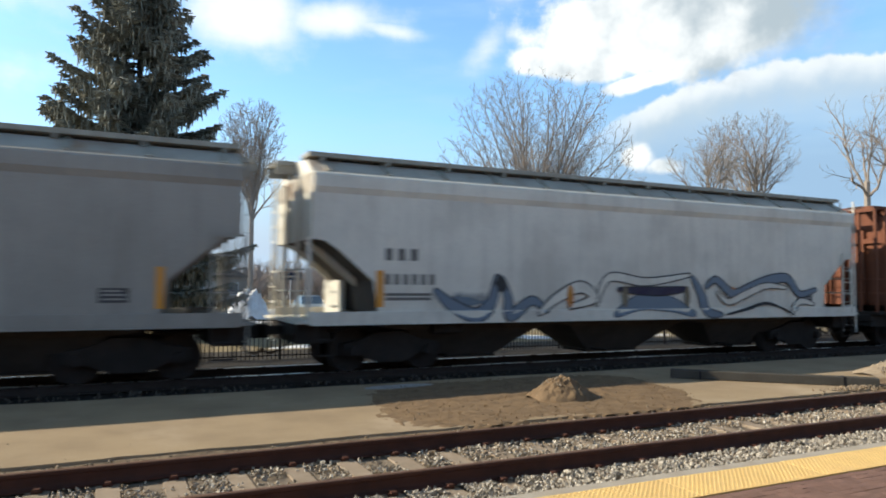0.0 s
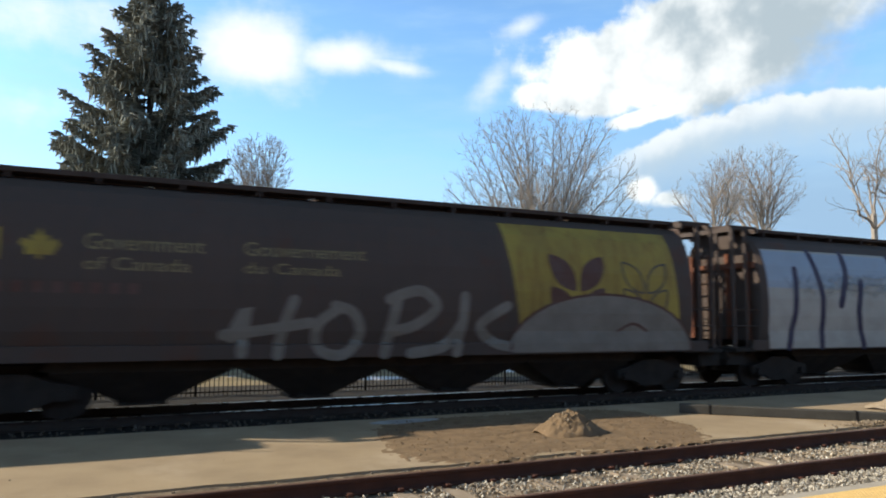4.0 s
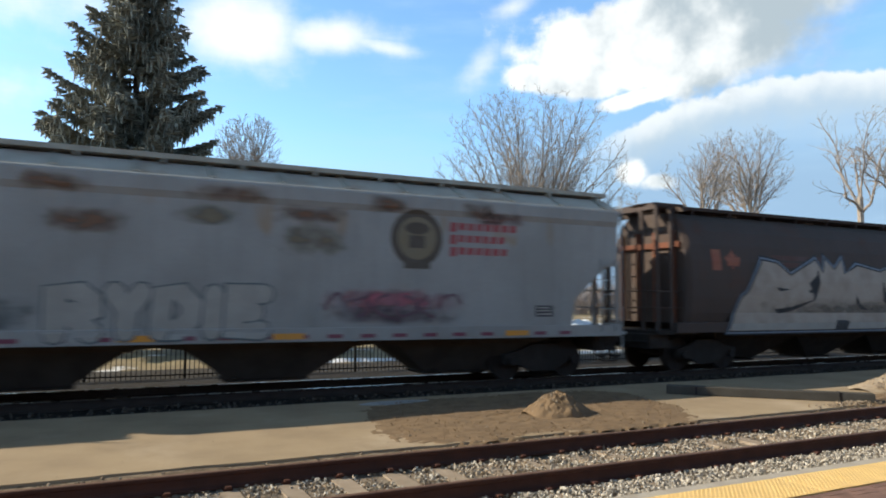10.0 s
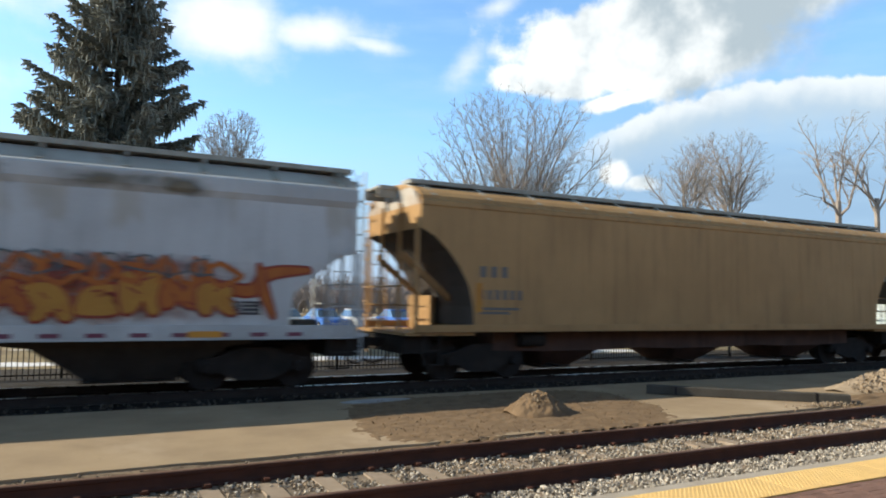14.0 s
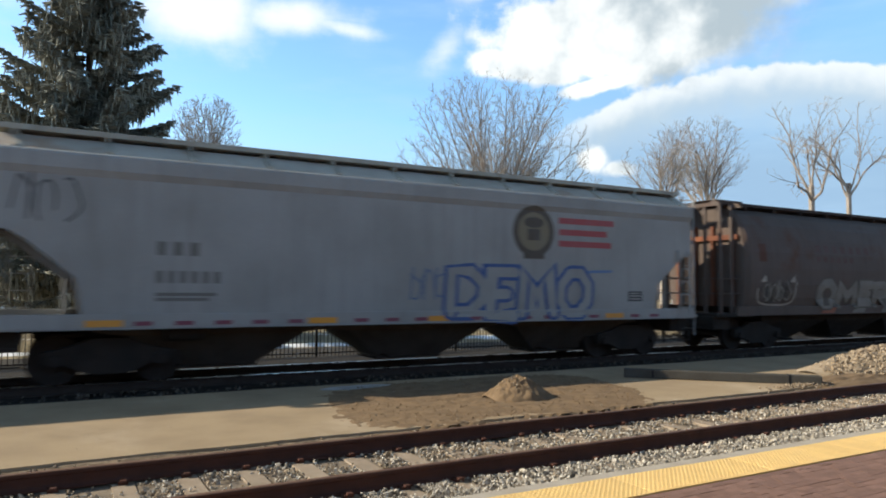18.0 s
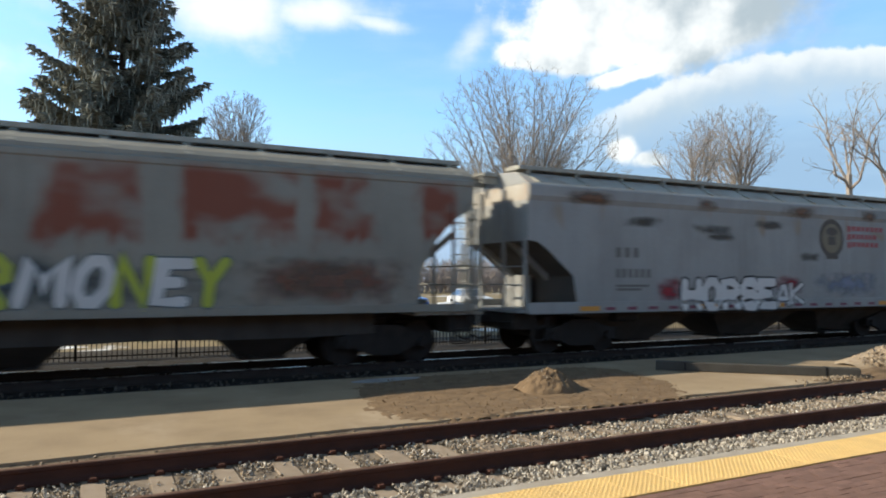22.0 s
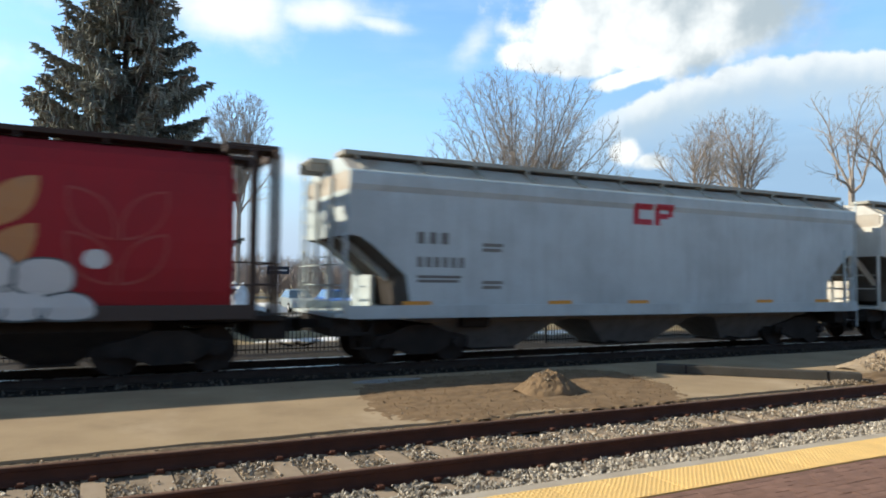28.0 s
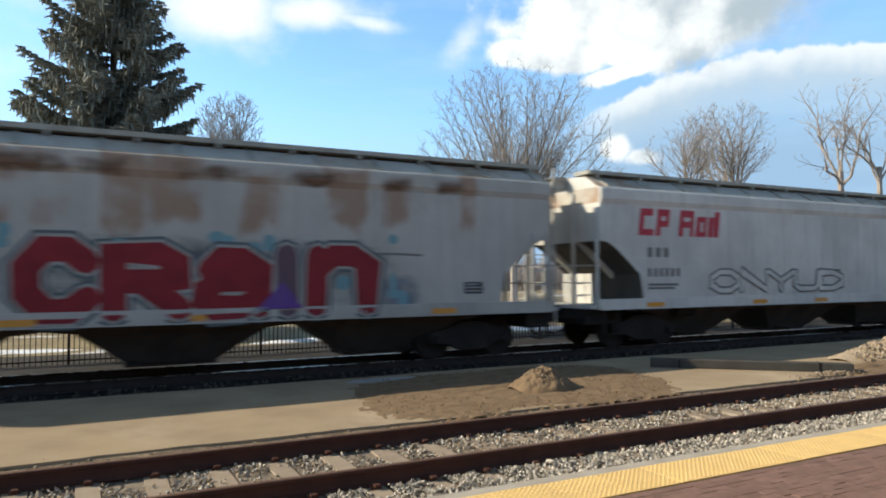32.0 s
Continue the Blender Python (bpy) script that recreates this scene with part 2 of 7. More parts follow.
BED = mat("dusty_ballast_bed", (0.25, 0.205, 0.155), (0.15, 0.12, 0.09), rough=0.95, scale=5, fine=45, bump=0.6, amount=0.8)
# bed colour is kept dark to stand for shade under the train
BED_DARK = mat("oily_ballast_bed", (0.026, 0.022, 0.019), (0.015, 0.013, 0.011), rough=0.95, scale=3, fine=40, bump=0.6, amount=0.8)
SLAB = mat("dusty_tan_paving", (0.35, 0.268, 0.172), (0.265, 0.20, 0.13), rough=0.95, scale=0.9, fine=50, bump=0.15, amount=0.85, spot=((0.40, 0.34, 0.27), 26.0, 0.70), patches=(0.42, 0.335, 0.235), patch_scale=0.55, patch_at=(0.50, 0.80))
DIRT = mat("brown_sandy_dirt", (0.22, 0.150, 0.088), (0.136, 0.093, 0.056), rough=0.95, scale=4, fine=45, bump=0.7, amount=0.7, spot=((0.36, 0.30, 0.23), 30.0, 0.70))
EDGE = mat("crumbled_sandy_edge", (0.25, 0.19, 0.13), (0.06, 0.043, 0.03), rough=0.95, scale=8, amount=0.8, bump=0.8)
GROUND = mat("dead_grass_and_soil", (0.27, 0.215, 0.12), (0.15, 0.115, 0.07), rough=0.95, scale=0.5, fine=12, bump=0.4, amount=0.8, patches=(0.75, 0.78, 0.82), patch_scale=0.22, patch_at=(0.58, 0.64))
VERGE = mat("cindery_verge_soil", (0.045, 0.037, 0.028), (0.024, 0.020, 0.016), rough=0.95, scale=1.6, fine=25, bump=0.6, amount=0.8, patches=(0.085, 0.066, 0.042), patch_scale=0.8, patch_at=(0.58, 0.75))
ROAD = mat("salted_asphalt", (0.20, 0.20, 0.20), (0.13, 0.13, 0.13), rough=0.9, scale=0.8, fine=40, bump=0.2, patches=(0.7, 0.72, 0.75), patch_scale=0.3, patch_at=(0.62, 0.68))
CONCRETE = mat("platform_concrete", (0.42, 0.38, 0.32), (0.30, 0.26, 0.21), rough=0.9, scale=3, bump=0.25)
TACTILE = mat("yellow_tactile_paving", (0.74, 0.51, 0.20), (0.62, 0.42, 0.18), rough=0.7, scale=2.5, fine=30, bump=0.1, amount=0.55, vary=0.05)
BRICK = mat("red_brown_paver", (0.20, 0.118, 0.092), (0.135, 0.082, 0.064), rough=0.85, scale=7, bump=0.3, vary=0.14)
JOINT = mat("sandy_paver_joint", (0.22, 0.16, 0.13), rough=0.95, scale=9, bump=0.3)
SNOW = mat("old_snow", (0.85, 0.87, 0.90), (0.60, 0.60, 0.60), rough=0.8, scale=2, bump=0.4, amount=0.5)
PALE_FILM = mat("dirty_ice", (0.34, 0.35, 0.36), (0.20, 0.19, 0.18), rough=0.4, scale=6, bump=0.3, amount=0.8)
IRON = mat("black_iron", (0.012, 0.012, 0.013), rough=0.5, scale=8, bump=0.05)
BARK = mat("grey_brown_bark", (0.36, 0.31, 0.265), (0.22, 0.185, 0.155), rough=0.95, scale=2, fine=18, bump=0.6)
BARK_DARK = mat("dark_spruce_bark", (0.07, 0.05, 0.04), rough=0.95, scale=3, bump=0.6)
NEEDLE = mat("spruce_needles", (0.27, 0.265, 0.215), (0.10, 0.103, 0.082), rough=0.8, scale=0.8, fine=9, bump=0.0, amount=0.8, vary=0.28)
WOODS = mat("far_bare_woods", (0.33, 0.28, 0.25), (0.24, 0.20, 0.18), rough=0.95, scale=0.15, fine=2, bump=0.0)
PLANK = mat("grey_weathered_beam", (0.07, 0.066, 0.058), (0.04, 0.037, 0.032), rough=0.85, scale=2, fine=30, bump=0.3)


def letter(name, color, wear=None, rough=0.6):
    wear = wear or tuple(0.75 * c + 0.06 for c in color)
    return mat(name, color, wear, rough=rough, scale=2.0, amount=0.55, fine=20, bump=0.0)


L_PALEBLUE = letter("pale_grey_blue_spray_paint", (0.17, 0.22, 0.28))
L_SKY = letter("sky_blue_spray_paint", (0.30, 0.37, 0.46))
L_SKYPALE = letter("hazy_blue_spray_paint", (0.36, 0.39, 0.42))
L_PEWTER = letter("pewter_spray_paint", (0.40, 0.385, 0.35), (0.31, 0.29, 0.26))
L_SAGE = letter("sage_grey_spray_paint", (0.25, 0.225, 0.14), (0.19, 0.165, 0.10))
L_MAROON = letter("maroon_rust_stain", (0.15, 0.032, 0.024), (0.09, 0.025, 0.02))
L_COMPANYBLUE = letter("faded_company_blue", (0.055, 0.065, 0.105), (0.13, 0.10, 0.09))
L_SMUDGE = letter("pale_smudged_spray", (0.46, 0.33, 0.20), (0.40, 0.24, 0.11))
L_INK = letter("inky_spray_paint", (0.018, 0.02, 0.024))
L_INKVIOLET = letter("dark_violet_spray_paint", (0.03, 0.024, 0.06))
L_LILAC = letter("pale_lilac_spray_paint", (0.36, 0.32, 0.40))
L_SLATE = letter("dark_slate_spray_paint", (0.09, 0.12, 0.13))
L_PLUM = letter("dull_plum_spray_paint", (0.12, 0.07, 0.09))
L_DEEPBLUE = letter("deep_blue_spray_paint", (0.05, 0.10, 0.26))
L_FLAME = letter("burnt_orange_spray_paint", (0.46, 0.15, 0.035), (0.36, 0.09, 0.03))
L_GOLD = letter("amber_spray_paint", (0.50, 0.25, 0.05), (0.42, 0.17, 0.04))
L_RUSTRED = letter("rusty_red_spray_paint", (0.28, 0.045, 0.025))
L_CRIMSON = letter("deep_crimson_spray_paint", (0.26, 0.022, 0.030), (0.15, 0.015, 0.02))
L_VIOLET = letter("violet_spray_paint", (0.13, 0.055, 0.26))
L_KHAKI = letter("drab_khaki_spray_paint", (0.215, 0.185, 0.095), (0.14, 0.115, 0.065))
L_BLACK = letter("black_stencil_paint", (0.06, 0.06, 0.065))
L_FADED = letter("faded_stencil_paint", (0.15, 0.145, 0.135))
L_RED = letter("red_lettering_paint", (0.45, 0.03, 0.05))
L_WHITE = letter("white_spray_paint", (0.62, 0.62, 0.60))
L_SILVER = letter("silver_spray_paint", (0.38, 0.34, 0.295), (0.25, 0.205, 0.165))
L_YELLOW = mat("yellow_panel_paint", (0.34, 0.26, 0.055), (0.20, 0.14, 0.05), rough=0.65, scale=0.8, amount=0.6, fine=20, bump=0.0, streaks=((0.17, 0.085, 0.03), 0.7), patches=(0.25, 0.15, 0.055), patch_scale=0.9, patch_at=(0.56, 0.80))
L_CREAM = mat("cream_panel_paint", (0.60, 0.46, 0.19), (0.40, 0.27, 0.10), rough=0.65, scale=0.8, amount=0.6, fine=20, bump=0.0, streaks=((0.22, 0.11, 0.035), 0.6), patches=(0.25, 0.15, 0.055), patch_scale=0.9, patch_at=(0.56, 0.80))
L_BLUE = letter("blue_spray_paint", (0.12, 0.20, 0.38))
L_TEAL = letter("teal_spray_paint", (0.16, 0.32, 0.36))
L_ORANGE = letter("orange_spray_paint", (0.52, 0.17, 0.04), (0.50, 0.34, 0.08))
L_PINK = letter("pink_spray_paint", (0.44, 0.13, 0.17), (0.22, 0.16, 0.18))
L_GREEN = letter("lime_spray_paint", (0.42, 0.48, 0.06))
L_DARKRED = letter("dark_red_spray_paint", (0.34, 0.035, 0.045), (0.22, 0.03, 0.05))
L_RUST = letter("rust_stain", (0.26, 0.085, 0.05), (0.34, 0.16, 0.10))
L_GREYBLUE = letter("grey_blue_spray_paint", (0.22, 0.25, 0.33))
L_DRABGOLD = letter("drab_gold_paint", (0.23, 0.185, 0.085))
L_FADED2 = letter("very_faded_lettering_paint", (0.19, 0.182, 0.162))
L_DIMOLIVE = letter("dim_olive_spray_paint", (0.16, 0.145, 0.085))
L_EMBER = letter("dull_ember_stain", (0.10, 0.034, 0.016), (0.06, 0.025, 0.015))
L_CHALK = letter("chalky_spray_paint", (0.36, 0.35, 0.32), (0.27, 0.26, 0.235))
L_SMOKE = letter("smoky_blue_spray_paint", (0.17, 0.185, 0.215), (0.12, 0.13, 0.15))
L_UMBER = letter("faded_umber_paint", (0.085, 0.070, 0.053))
L_SAND = letter("faded_sand_paint", (0.205, 0.17, 0.11))
L_DULLSILVER = letter("dull_silver_spray_paint", (0.21, 0.19, 0.165), (0.14, 0.12, 0.10))
L_DASH = letter("faded_reflector_red", (0.20, 0.055, 0.085))
L_FADEDRED = letter("faded_red_lettering_paint", (0.34, 0.075, 0.08))
L_FADEDBLUE = letter("faded_blue_spray_paint", (0.11, 0.16, 0.27))
L_REFLECT = letter("yellow_reflector", (0.70, 0.31, 0.045))
L_STAIN = letter("brown_rust_smear", (0.17, 0.095, 0.06), (0.22, 0.14, 0.09))
L_SCRIBBLE = letter("thin_white_spray_paint", (0.50, 0.485, 0.45), (0.42, 0.40, 0.37))
L_BROWN = letter("dark_brown_paint", (0.09, 0.04, 0.03))


# ---- mesh helpers ----
def part(name, bm, material, parent=None, label="", at=None):
    """Links a bmesh as one mesh object, under a thing or a part if one is given."""
    me = bpy.data.meshes.new(name)
    bm.to_mesh(me)
    bm.free()
    return link(name, me, material, parent, label, at)


def link(name, me, material, parent=None, label="", at=None):
    if material and not me.materials:
        me.materials.append(material)
    ob = new(name, me)
    if parent:
        ob.parent = parent
    if at is not None:
        ob.matrix_basis = at if isinstance(at, Matrix) else Matrix.Translation(at)
    if label:
        ob["label"] = label
    return ob


def raw(name, verts, faces, material, parent=None, label="", at=None, smooth=False):
    me = bpy.data.meshes.new(name)
    me.from_pydata([tuple(v) for v in verts], [], [tuple(f) for f in faces])
    if smooth:
        me.polygons.foreach_set("use_smooth", [True] * len(me.polygons))
    return link(name, me, material, parent, label, at)


def thing(name, at, label, category, group="", kind=""):
    ob = new(name)
    ob.matrix_basis = at if isinstance(at, Matrix) else Matrix.Translation(at)
    return tagged(ob, label, category, group, kind)


def box(bm, x0, x1, y0, y1, z0, z1, bevel=0.0):
    r = bmesh.ops.create_cube(bm, size=1.0, matrix=Matrix.Translation(((x0 + x1) / 2, (y0 + y1) / 2, (z0 + z1) / 2)) @ Matrix.Diagonal((x1 - x0, y1 - y0, z1 - z0, 1)))
    if bevel:
        edges = list({e for v in r["verts"] for e in v.link_edges})
        bmesh.ops.bevel(bm, geom=edges, offset=bevel, segments=2, affect="EDGES", profile=0.6)
    return bm


def boxes(*rows, bevel=0.0):
    bm = bmesh.new()
    for row in rows:
        box(bm, *row, bevel=bevel)
    return bm


def tube(bm, a, b, r, r2=None, n=8):
    a, b = Vector(a), Vector(b)
    m = Matrix.Translation((a + b) / 2) @ (b - a).to_track_quat("Z", "Y").to_matrix().to_4x4()
    bmesh.ops.create_cone(bm, cap_ends=True, segments=n, radius1=r, radius2=r if r2 is None else r2, depth=(b - a).length, matrix=m)
    return bm


def prism(outline, y0, y1):
    """A solid with the outline (x, z) between two y."""
    bm = bmesh.new()
    near = [bm.verts.new((x, y0, z)) for x, z in outline]
    far = [bm.verts.new((x, y1, z)) for x, z in outline]
    bm.faces.new(near)
    bm.faces.new(far[::-1])
    k = len(outline)
    for i in range(k):
        bm.faces.new((near[i], far[i], far[(i + 1) % k], near[(i + 1) % k]))
    bmesh.ops.recalc_face_normals(bm, faces=bm.faces)
    return bm


def loft(section, xs, closed=True):
    """A shell: the half section (y, z), mirrored, drawn along x; xs may shift its z and scale its y as (x, ky, dz)."""
    full = [(-y, z) for y, z in section] + [(y, z) for y, z in section[::-1]]
    bm = bmesh.new()
    rings = [[bm.verts.new((x, y * ky, z + dz)) for y, z in full] for x, ky, dz in xs]
    k = len(full)
    for a, b in zip(rings, rings[1:]):
        for i in range(k):
            bm.faces.new((a[i], a[(i + 1) % k], b[(i + 1) % k], b[i]))
    if closed:
        bm.faces.new(rings[0])
        bm.faces.new(rings[-1][::-1])
    bmesh.ops.recalc_face_normals(bm, faces=bm.faces)
    return bm


# ---- ground and tracks ----
def sheet(name, x0, x1, y0, y1, z, material, label, nx=1, ny=1, wobble=0.0, thick=0.0):
    """A ground sheet with a little unevenness; thick gives it a face down to the ground below."""
    verts, faces = [], []
    for j in range(ny + 1):
        for i in range(nx + 1):
            x, y = x0 + (x1 - x0) * i / nx, y0 + (y1 - y0) * j / ny
            h = wobble * noise.noise((x * 0.6, y * 0.9, 3.0)) if wobble else 0
            if wobble and j == 0:
                y += 0.05 * noise.noise((x * 2.3, 1.0, 0)) + 0.03 * noise.noise((x * 7.0, 2.0, 0))
            verts.append((x, y, z + h))
    for j in range(ny):
        for i in range(nx):
            a = j * (nx + 1) + i
            faces.append((a, a + 1, a + nx + 2, a + nx + 1))
    if thick:
        k = len(verts)
        for i in range(nx + 1):
            x, y, zz = verts[i]
            verts.append((x, y - 0.03, zz - thick))
        for i in range(nx):
            faces.append((k + i, k + i + 1, i + 1, i))
    ob = raw(name, verts, faces, material)
    return tagged(ob, label, "ground", kind="structure")


sheet("ground", -2500, 2500, -2500, 2500, -0.34, GROUND, "dead winter grass and soil with old snow patches")
sheet("track_bed_near", -60, 90, 5.78, 8.42, -0.215, BED, "dusty ballast bed under the near track", 150, 6, 0.03)
sheet("track_bed_main", -60, 90, 12.6, 19.7, -0.20, BED_DARK, "ballast bed under the main track, coloured dark for the train's shade", 150, 12, 0.05)
paving = sheet("paving", -60, 90, 8.50, 12.8, -0.02, SLAB, "dusty tan paved strip between the two tracks", 900, 10, 0.012, thick=0.16)
edge = sheet("paving_edge", -40, 60, 8.20, 8.60, -0.055, EDGE, "crumbled sandy edge below the paved strip", 600, 4, 0.03, thick=0.1)
verge = sheet("verge", -60, 120, 19.6, 23.8, -0.325, VERGE, "dark verge with dead weeds beside the track", 60, 8, 0.02)
road = sheet("road", -200, 300, 36.5, 56, -0.30, ROAD, "salted grey asphalt car park with snow remains", 40, 10)


def rail_profile():
    return [(-0.075, -0.186), (0.075, -0.186), (0.075, -0.172), (0.018, -0.150), (0.010, -0.130), (0.010, -0.055), (0.034, -0.042), (0.036, -0.008), (0.028, 0.0),
            (-0.028, 0.0), (-0.036, -0.008), (-0.034, -0.042), (-0.010, -0.055), (-0.010, -0.130), (-0.018, -0.150), (-0.075, -0.172)]


def rail(y, parent, head, web=RAIL):
    prof = rail_profile()
    verts, faces = [], []
    for x in (-60, 90):
        verts += [(x, y + a, b) for a, b in prof]
    k = len(prof)
    for i in range(k):
        faces.append((i, (i + 1) % k, k + (i + 1) % k, k + i))
    ob = raw("rail", verts, faces, web, parent, "rusty steel rail with a worn bright head")
    ob.data.materials.append(head)
    for p in ob.data.polygons:
        if p.center.z > -0.006:
            p.material_index = 1
    return ob


def clip_mesh():
    return boxes((-0.05, 0.05, -0.05, 0.05, 0, 0.03), (-0.03, 0.03, -0.02, 0.08, 0.03, 0.05))


near_track = thing("railway_track", (0, 0, 0), "near railway track with rusty rails on concrete sleepers", "railway track")
RAIL_B, RAIL_A = 6.62, 8.127
for y in (RAIL_B, RAIL_A):
    rail(y, near_track, RAILTOP)
tie_bm = prism([(-0.13, -0.36), (0.13, -0.36), (0.11, -0.188), (-0.11, -0.188)], -1.25, 1.25)
tie_me = bpy.data.meshes.new("sleeper")
tie_bm.to_mesh(tie_me)
clip_me = bpy.data.meshes.new("rail_clip")
clip_mesh().to_mesh(clip_me)
for i in range(-22, 56):
    x = 0.07 + 0.63 * i
    s = link("sleeper", tie_me, TIE, near_track, at=pose(x, (RAIL_A + RAIL_B) / 2, 0.004 * math.sin(i * 5.1), 0, 0, 0.4 * math.sin(i * 3.7)))
    if -3 <= i < 22:
        for y, turn in ((RAIL_A - 0.11, 180), (RAIL_B + 0.11, 0), (RAIL_B - 0.11, 180)):
            link("rail_clip", clip_me, RAIL, s, at=pose(0, y - (RAIL_A + RAIL_B) / 2, -0.186, 0, 0, turn))

main_track = thing("railway_track", (0, 0, 0), "main railway track with bright-headed rails on dark timber sleepers", "railway track")
TRACK_Y = 15.53
for y in (TRACK_Y - 0.755, TRACK_Y + 0.755):
    rail(y, main_track, RAILSHINE, RAILDARK)
wood_bm = boxes((-0.11, 0.11, -1.3, 1.3, -0.34, -0.186), bevel=0.01)
wood_me = bpy.data.meshes.new("sleeper")
wood_bm.to_mesh(wood_me)
for i in range(-12, 90):
    link("sleeper", wood_me, TIMBER, main_track, at=pose(0.53 * i, TRACK_Y + 0.03 * math.sin(i * 2.3), 0, 0, 0, 1.0 * math.sin(i * 1.7)))


def stone_field(name, spots, material, label, sizes=(0.022, 0.045), parent=None):
    """Loose stones, each a small uneven solid, in one mesh."""
    rng = np.random.default_rng(len(spots))
    base = np.array([(1, 0, 0), (-1, 0, 0), (0, 1, 0), (0, -1, 0), (0, 0, 1), (0, 0, -1)], float)
    tri = np.array([(0, 2, 4), (2, 1, 4), (1, 3, 4), (3, 0, 4), (2, 0, 5), (1, 2, 5), (3, 1, 5), (0, 3, 5)])
    n = len(spots)
    size = rng.uniform(*sizes, (n, 1, 1)) * rng.uniform(0.65, 1.3, (n, 1, 3))
    v = base[None] * size + rng.normal(0, 0.25, (n, 6, 3)) * size
    q = rng.normal(size=(n, 4))
    q /= np.linalg.norm(q, axis=1)[:, None]
    w, x, y, z = q.T
    rot = np.stack([1 - 2 * (y * y + z * z), 2 * (x * y - z * w), 2 * (x * z + y * w), 2 * (x * y + z * w), 1 - 2 * (x * x + z * z), 2 * (y * z - x * w), 2 * (x * z - y * w), 2 * (y * z + x * w), 1 - 2 * (x * x + y * y)], 1).reshape(n, 3, 3)
    v = np.einsum("nij,nkj->nki", rot, v) + np.asarray(spots)[:, None]
    f = (tri[None] + 6 * np.arange(n)[:, None, None]).reshape(-1, 3)
    ob = raw(name, v.reshape(-1, 3).tolist(), f.tolist(), material, parent)
    return tagged(ob, label, "gravel", kind="stuff")


rng = np.random.default_rng(5)
spots, dusty = [], []
for _ in range(52000):
    x = rng.uniform(-3, 34) if rng.random() < 0.70 else rng.uniform(-3, 12)
    y = rng.uniform(5.80, 8.36)
    between = RAIL_B < y < RAIL_A
    on_tie = abs((x - 0.07) / 0.63 - round((x - 0.07) / 0.63)) * 0.63 < 0.125 and abs(y - 7.37) < 1.22
    if min(abs(y - RAIL_A), abs(y - RAIL_B)) < 0.10:
        continue
    if on_tie and (x < 4.3 or rng.random() < 0.35) and rng.random() > 0.035:
        continue
    # sand has washed in between the rails and hides many stones
    if between and noise.noise((x * 1.1, y * 2.2, 4.0)) > rng.uniform(-0.35, 0.55):
        continue
    (dusty if between and rng.random() < 0.45 else spots).append((x, y, -0.20 + rng.uniform(0, 0.035) + (0.02 if y < 6.45 else 0)))
stone_field("ballast", spots, STONE, "loose pale grey ballast stones along the near rails", (0.011, 0.026))
stone_field("ballast", dusty, STONE_TAN, "sand-dusted ballast stones between the near rails", (0.010, 0.024))
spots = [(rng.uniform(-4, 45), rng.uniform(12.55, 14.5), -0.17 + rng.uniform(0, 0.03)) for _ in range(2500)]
stone_field("ballast", spots, STONE_DARK, "loose stones along the main track, coloured dark for the train's shade", (0.02, 0.04))
spots = [(rng.uniform(-1.5, 16), 8.38 + rng.normal(0, 0.07), -0.075 + rng.uniform(0, 0.03)) for _ in range(700)]
stone_field("gravel", spots, STONE_TAN, "tan grit along the crumbled paving edge", (0.008, 0.026))
spots = [(rng.uniform(-1.5, 14), rng.uniform(8.5, 12.3), -0.012) for _ in range(50)]
stone_field("gravel", spots, STONE_TAN, "scattered pale pebbles on the dusty paving", (0.004, 0.010))


def mound(name, x, y, rx, ry, h, z, material, label, seed, rough=0.25, n=40, power=1.6):
    verts, faces = [], []
    for j in range(n + 1):
        for i in range(n + 1):
            u, v = 2 * i / n - 1, 2 * j / n - 1
            r = math.hypot(u, v) * (1 + 0.22 * noise.noise((u * 1.7 + seed, v * 1.7, 0)))
            k = max(0.0, 1 - r) ** power if power > 1 else max(0.0, 1 - r ** 2)
            hh = h * k * (1 + rough * noise.noise((u * 5, v * 5, seed)) + 0.5 * rough * noise.noise((u * 14, v * 14, seed)))
            verts.append((x + u * rx, y + v * ry, z + hh - (0.02 if k <= 0 else 0)))
    for j in range(n):
        for i in range(n):
            a = j * (n + 1) + i
            faces.append((a, a + 1, a + n + 2, a + n + 1))
    return tagged(raw(name, verts, faces, material, smooth=True), label, "pile")


mound("dirt_mound", 7.03, 9.88, 0.60, 0.54, 0.36, -0.02, DIRT, "small heap of brown sandy dirt on the paving", 3, 0.22, 70, 0.8)
spots = []
for _ in range(150):
    u, v = rng.normal(0, 0.28), rng.normal(0.1, 0.28)
    r = math.hypot(u, v)
    if r < 0.8:
        spots.append((7.03 + 0.60 * u, 9.88 + 0.56 * v, -0.02 + 0.36 * max(0.0, 1 - r * r)))
stone_field("gravel", spots, STONE_TAN, "pebbles lying on the dirt heap", (0.008, 0.020))
spots = []
for _ in range(1300):
    u, v = rng.uniform(-1, 1), rng.uniform(-1, 1)
    if (u ** 4 + v ** 4) ** 0.25 < 0.95:
        spots.append((6.85 + 3.1 * u + 0.4 * v, 10.45 + 2.05 * v, 0.01 + 0.01 * (1 - abs(v))))
stone_field("clods", spots[:1000], DIRT, "clods on the spread dirt", (0.005, 0.016))
stone_field("gravel", spots[1000:], STONE_TAN, "pale pebbles on the spread dirt", (0.008, 0.020))
mound("ice_patch", 5.05, 12.25, 0.75, 0.26, 0.02, -0.016, PALE_FILM, "thin pale patch of ice on the shaded paving", 31, 0.5, 24, 0.8)
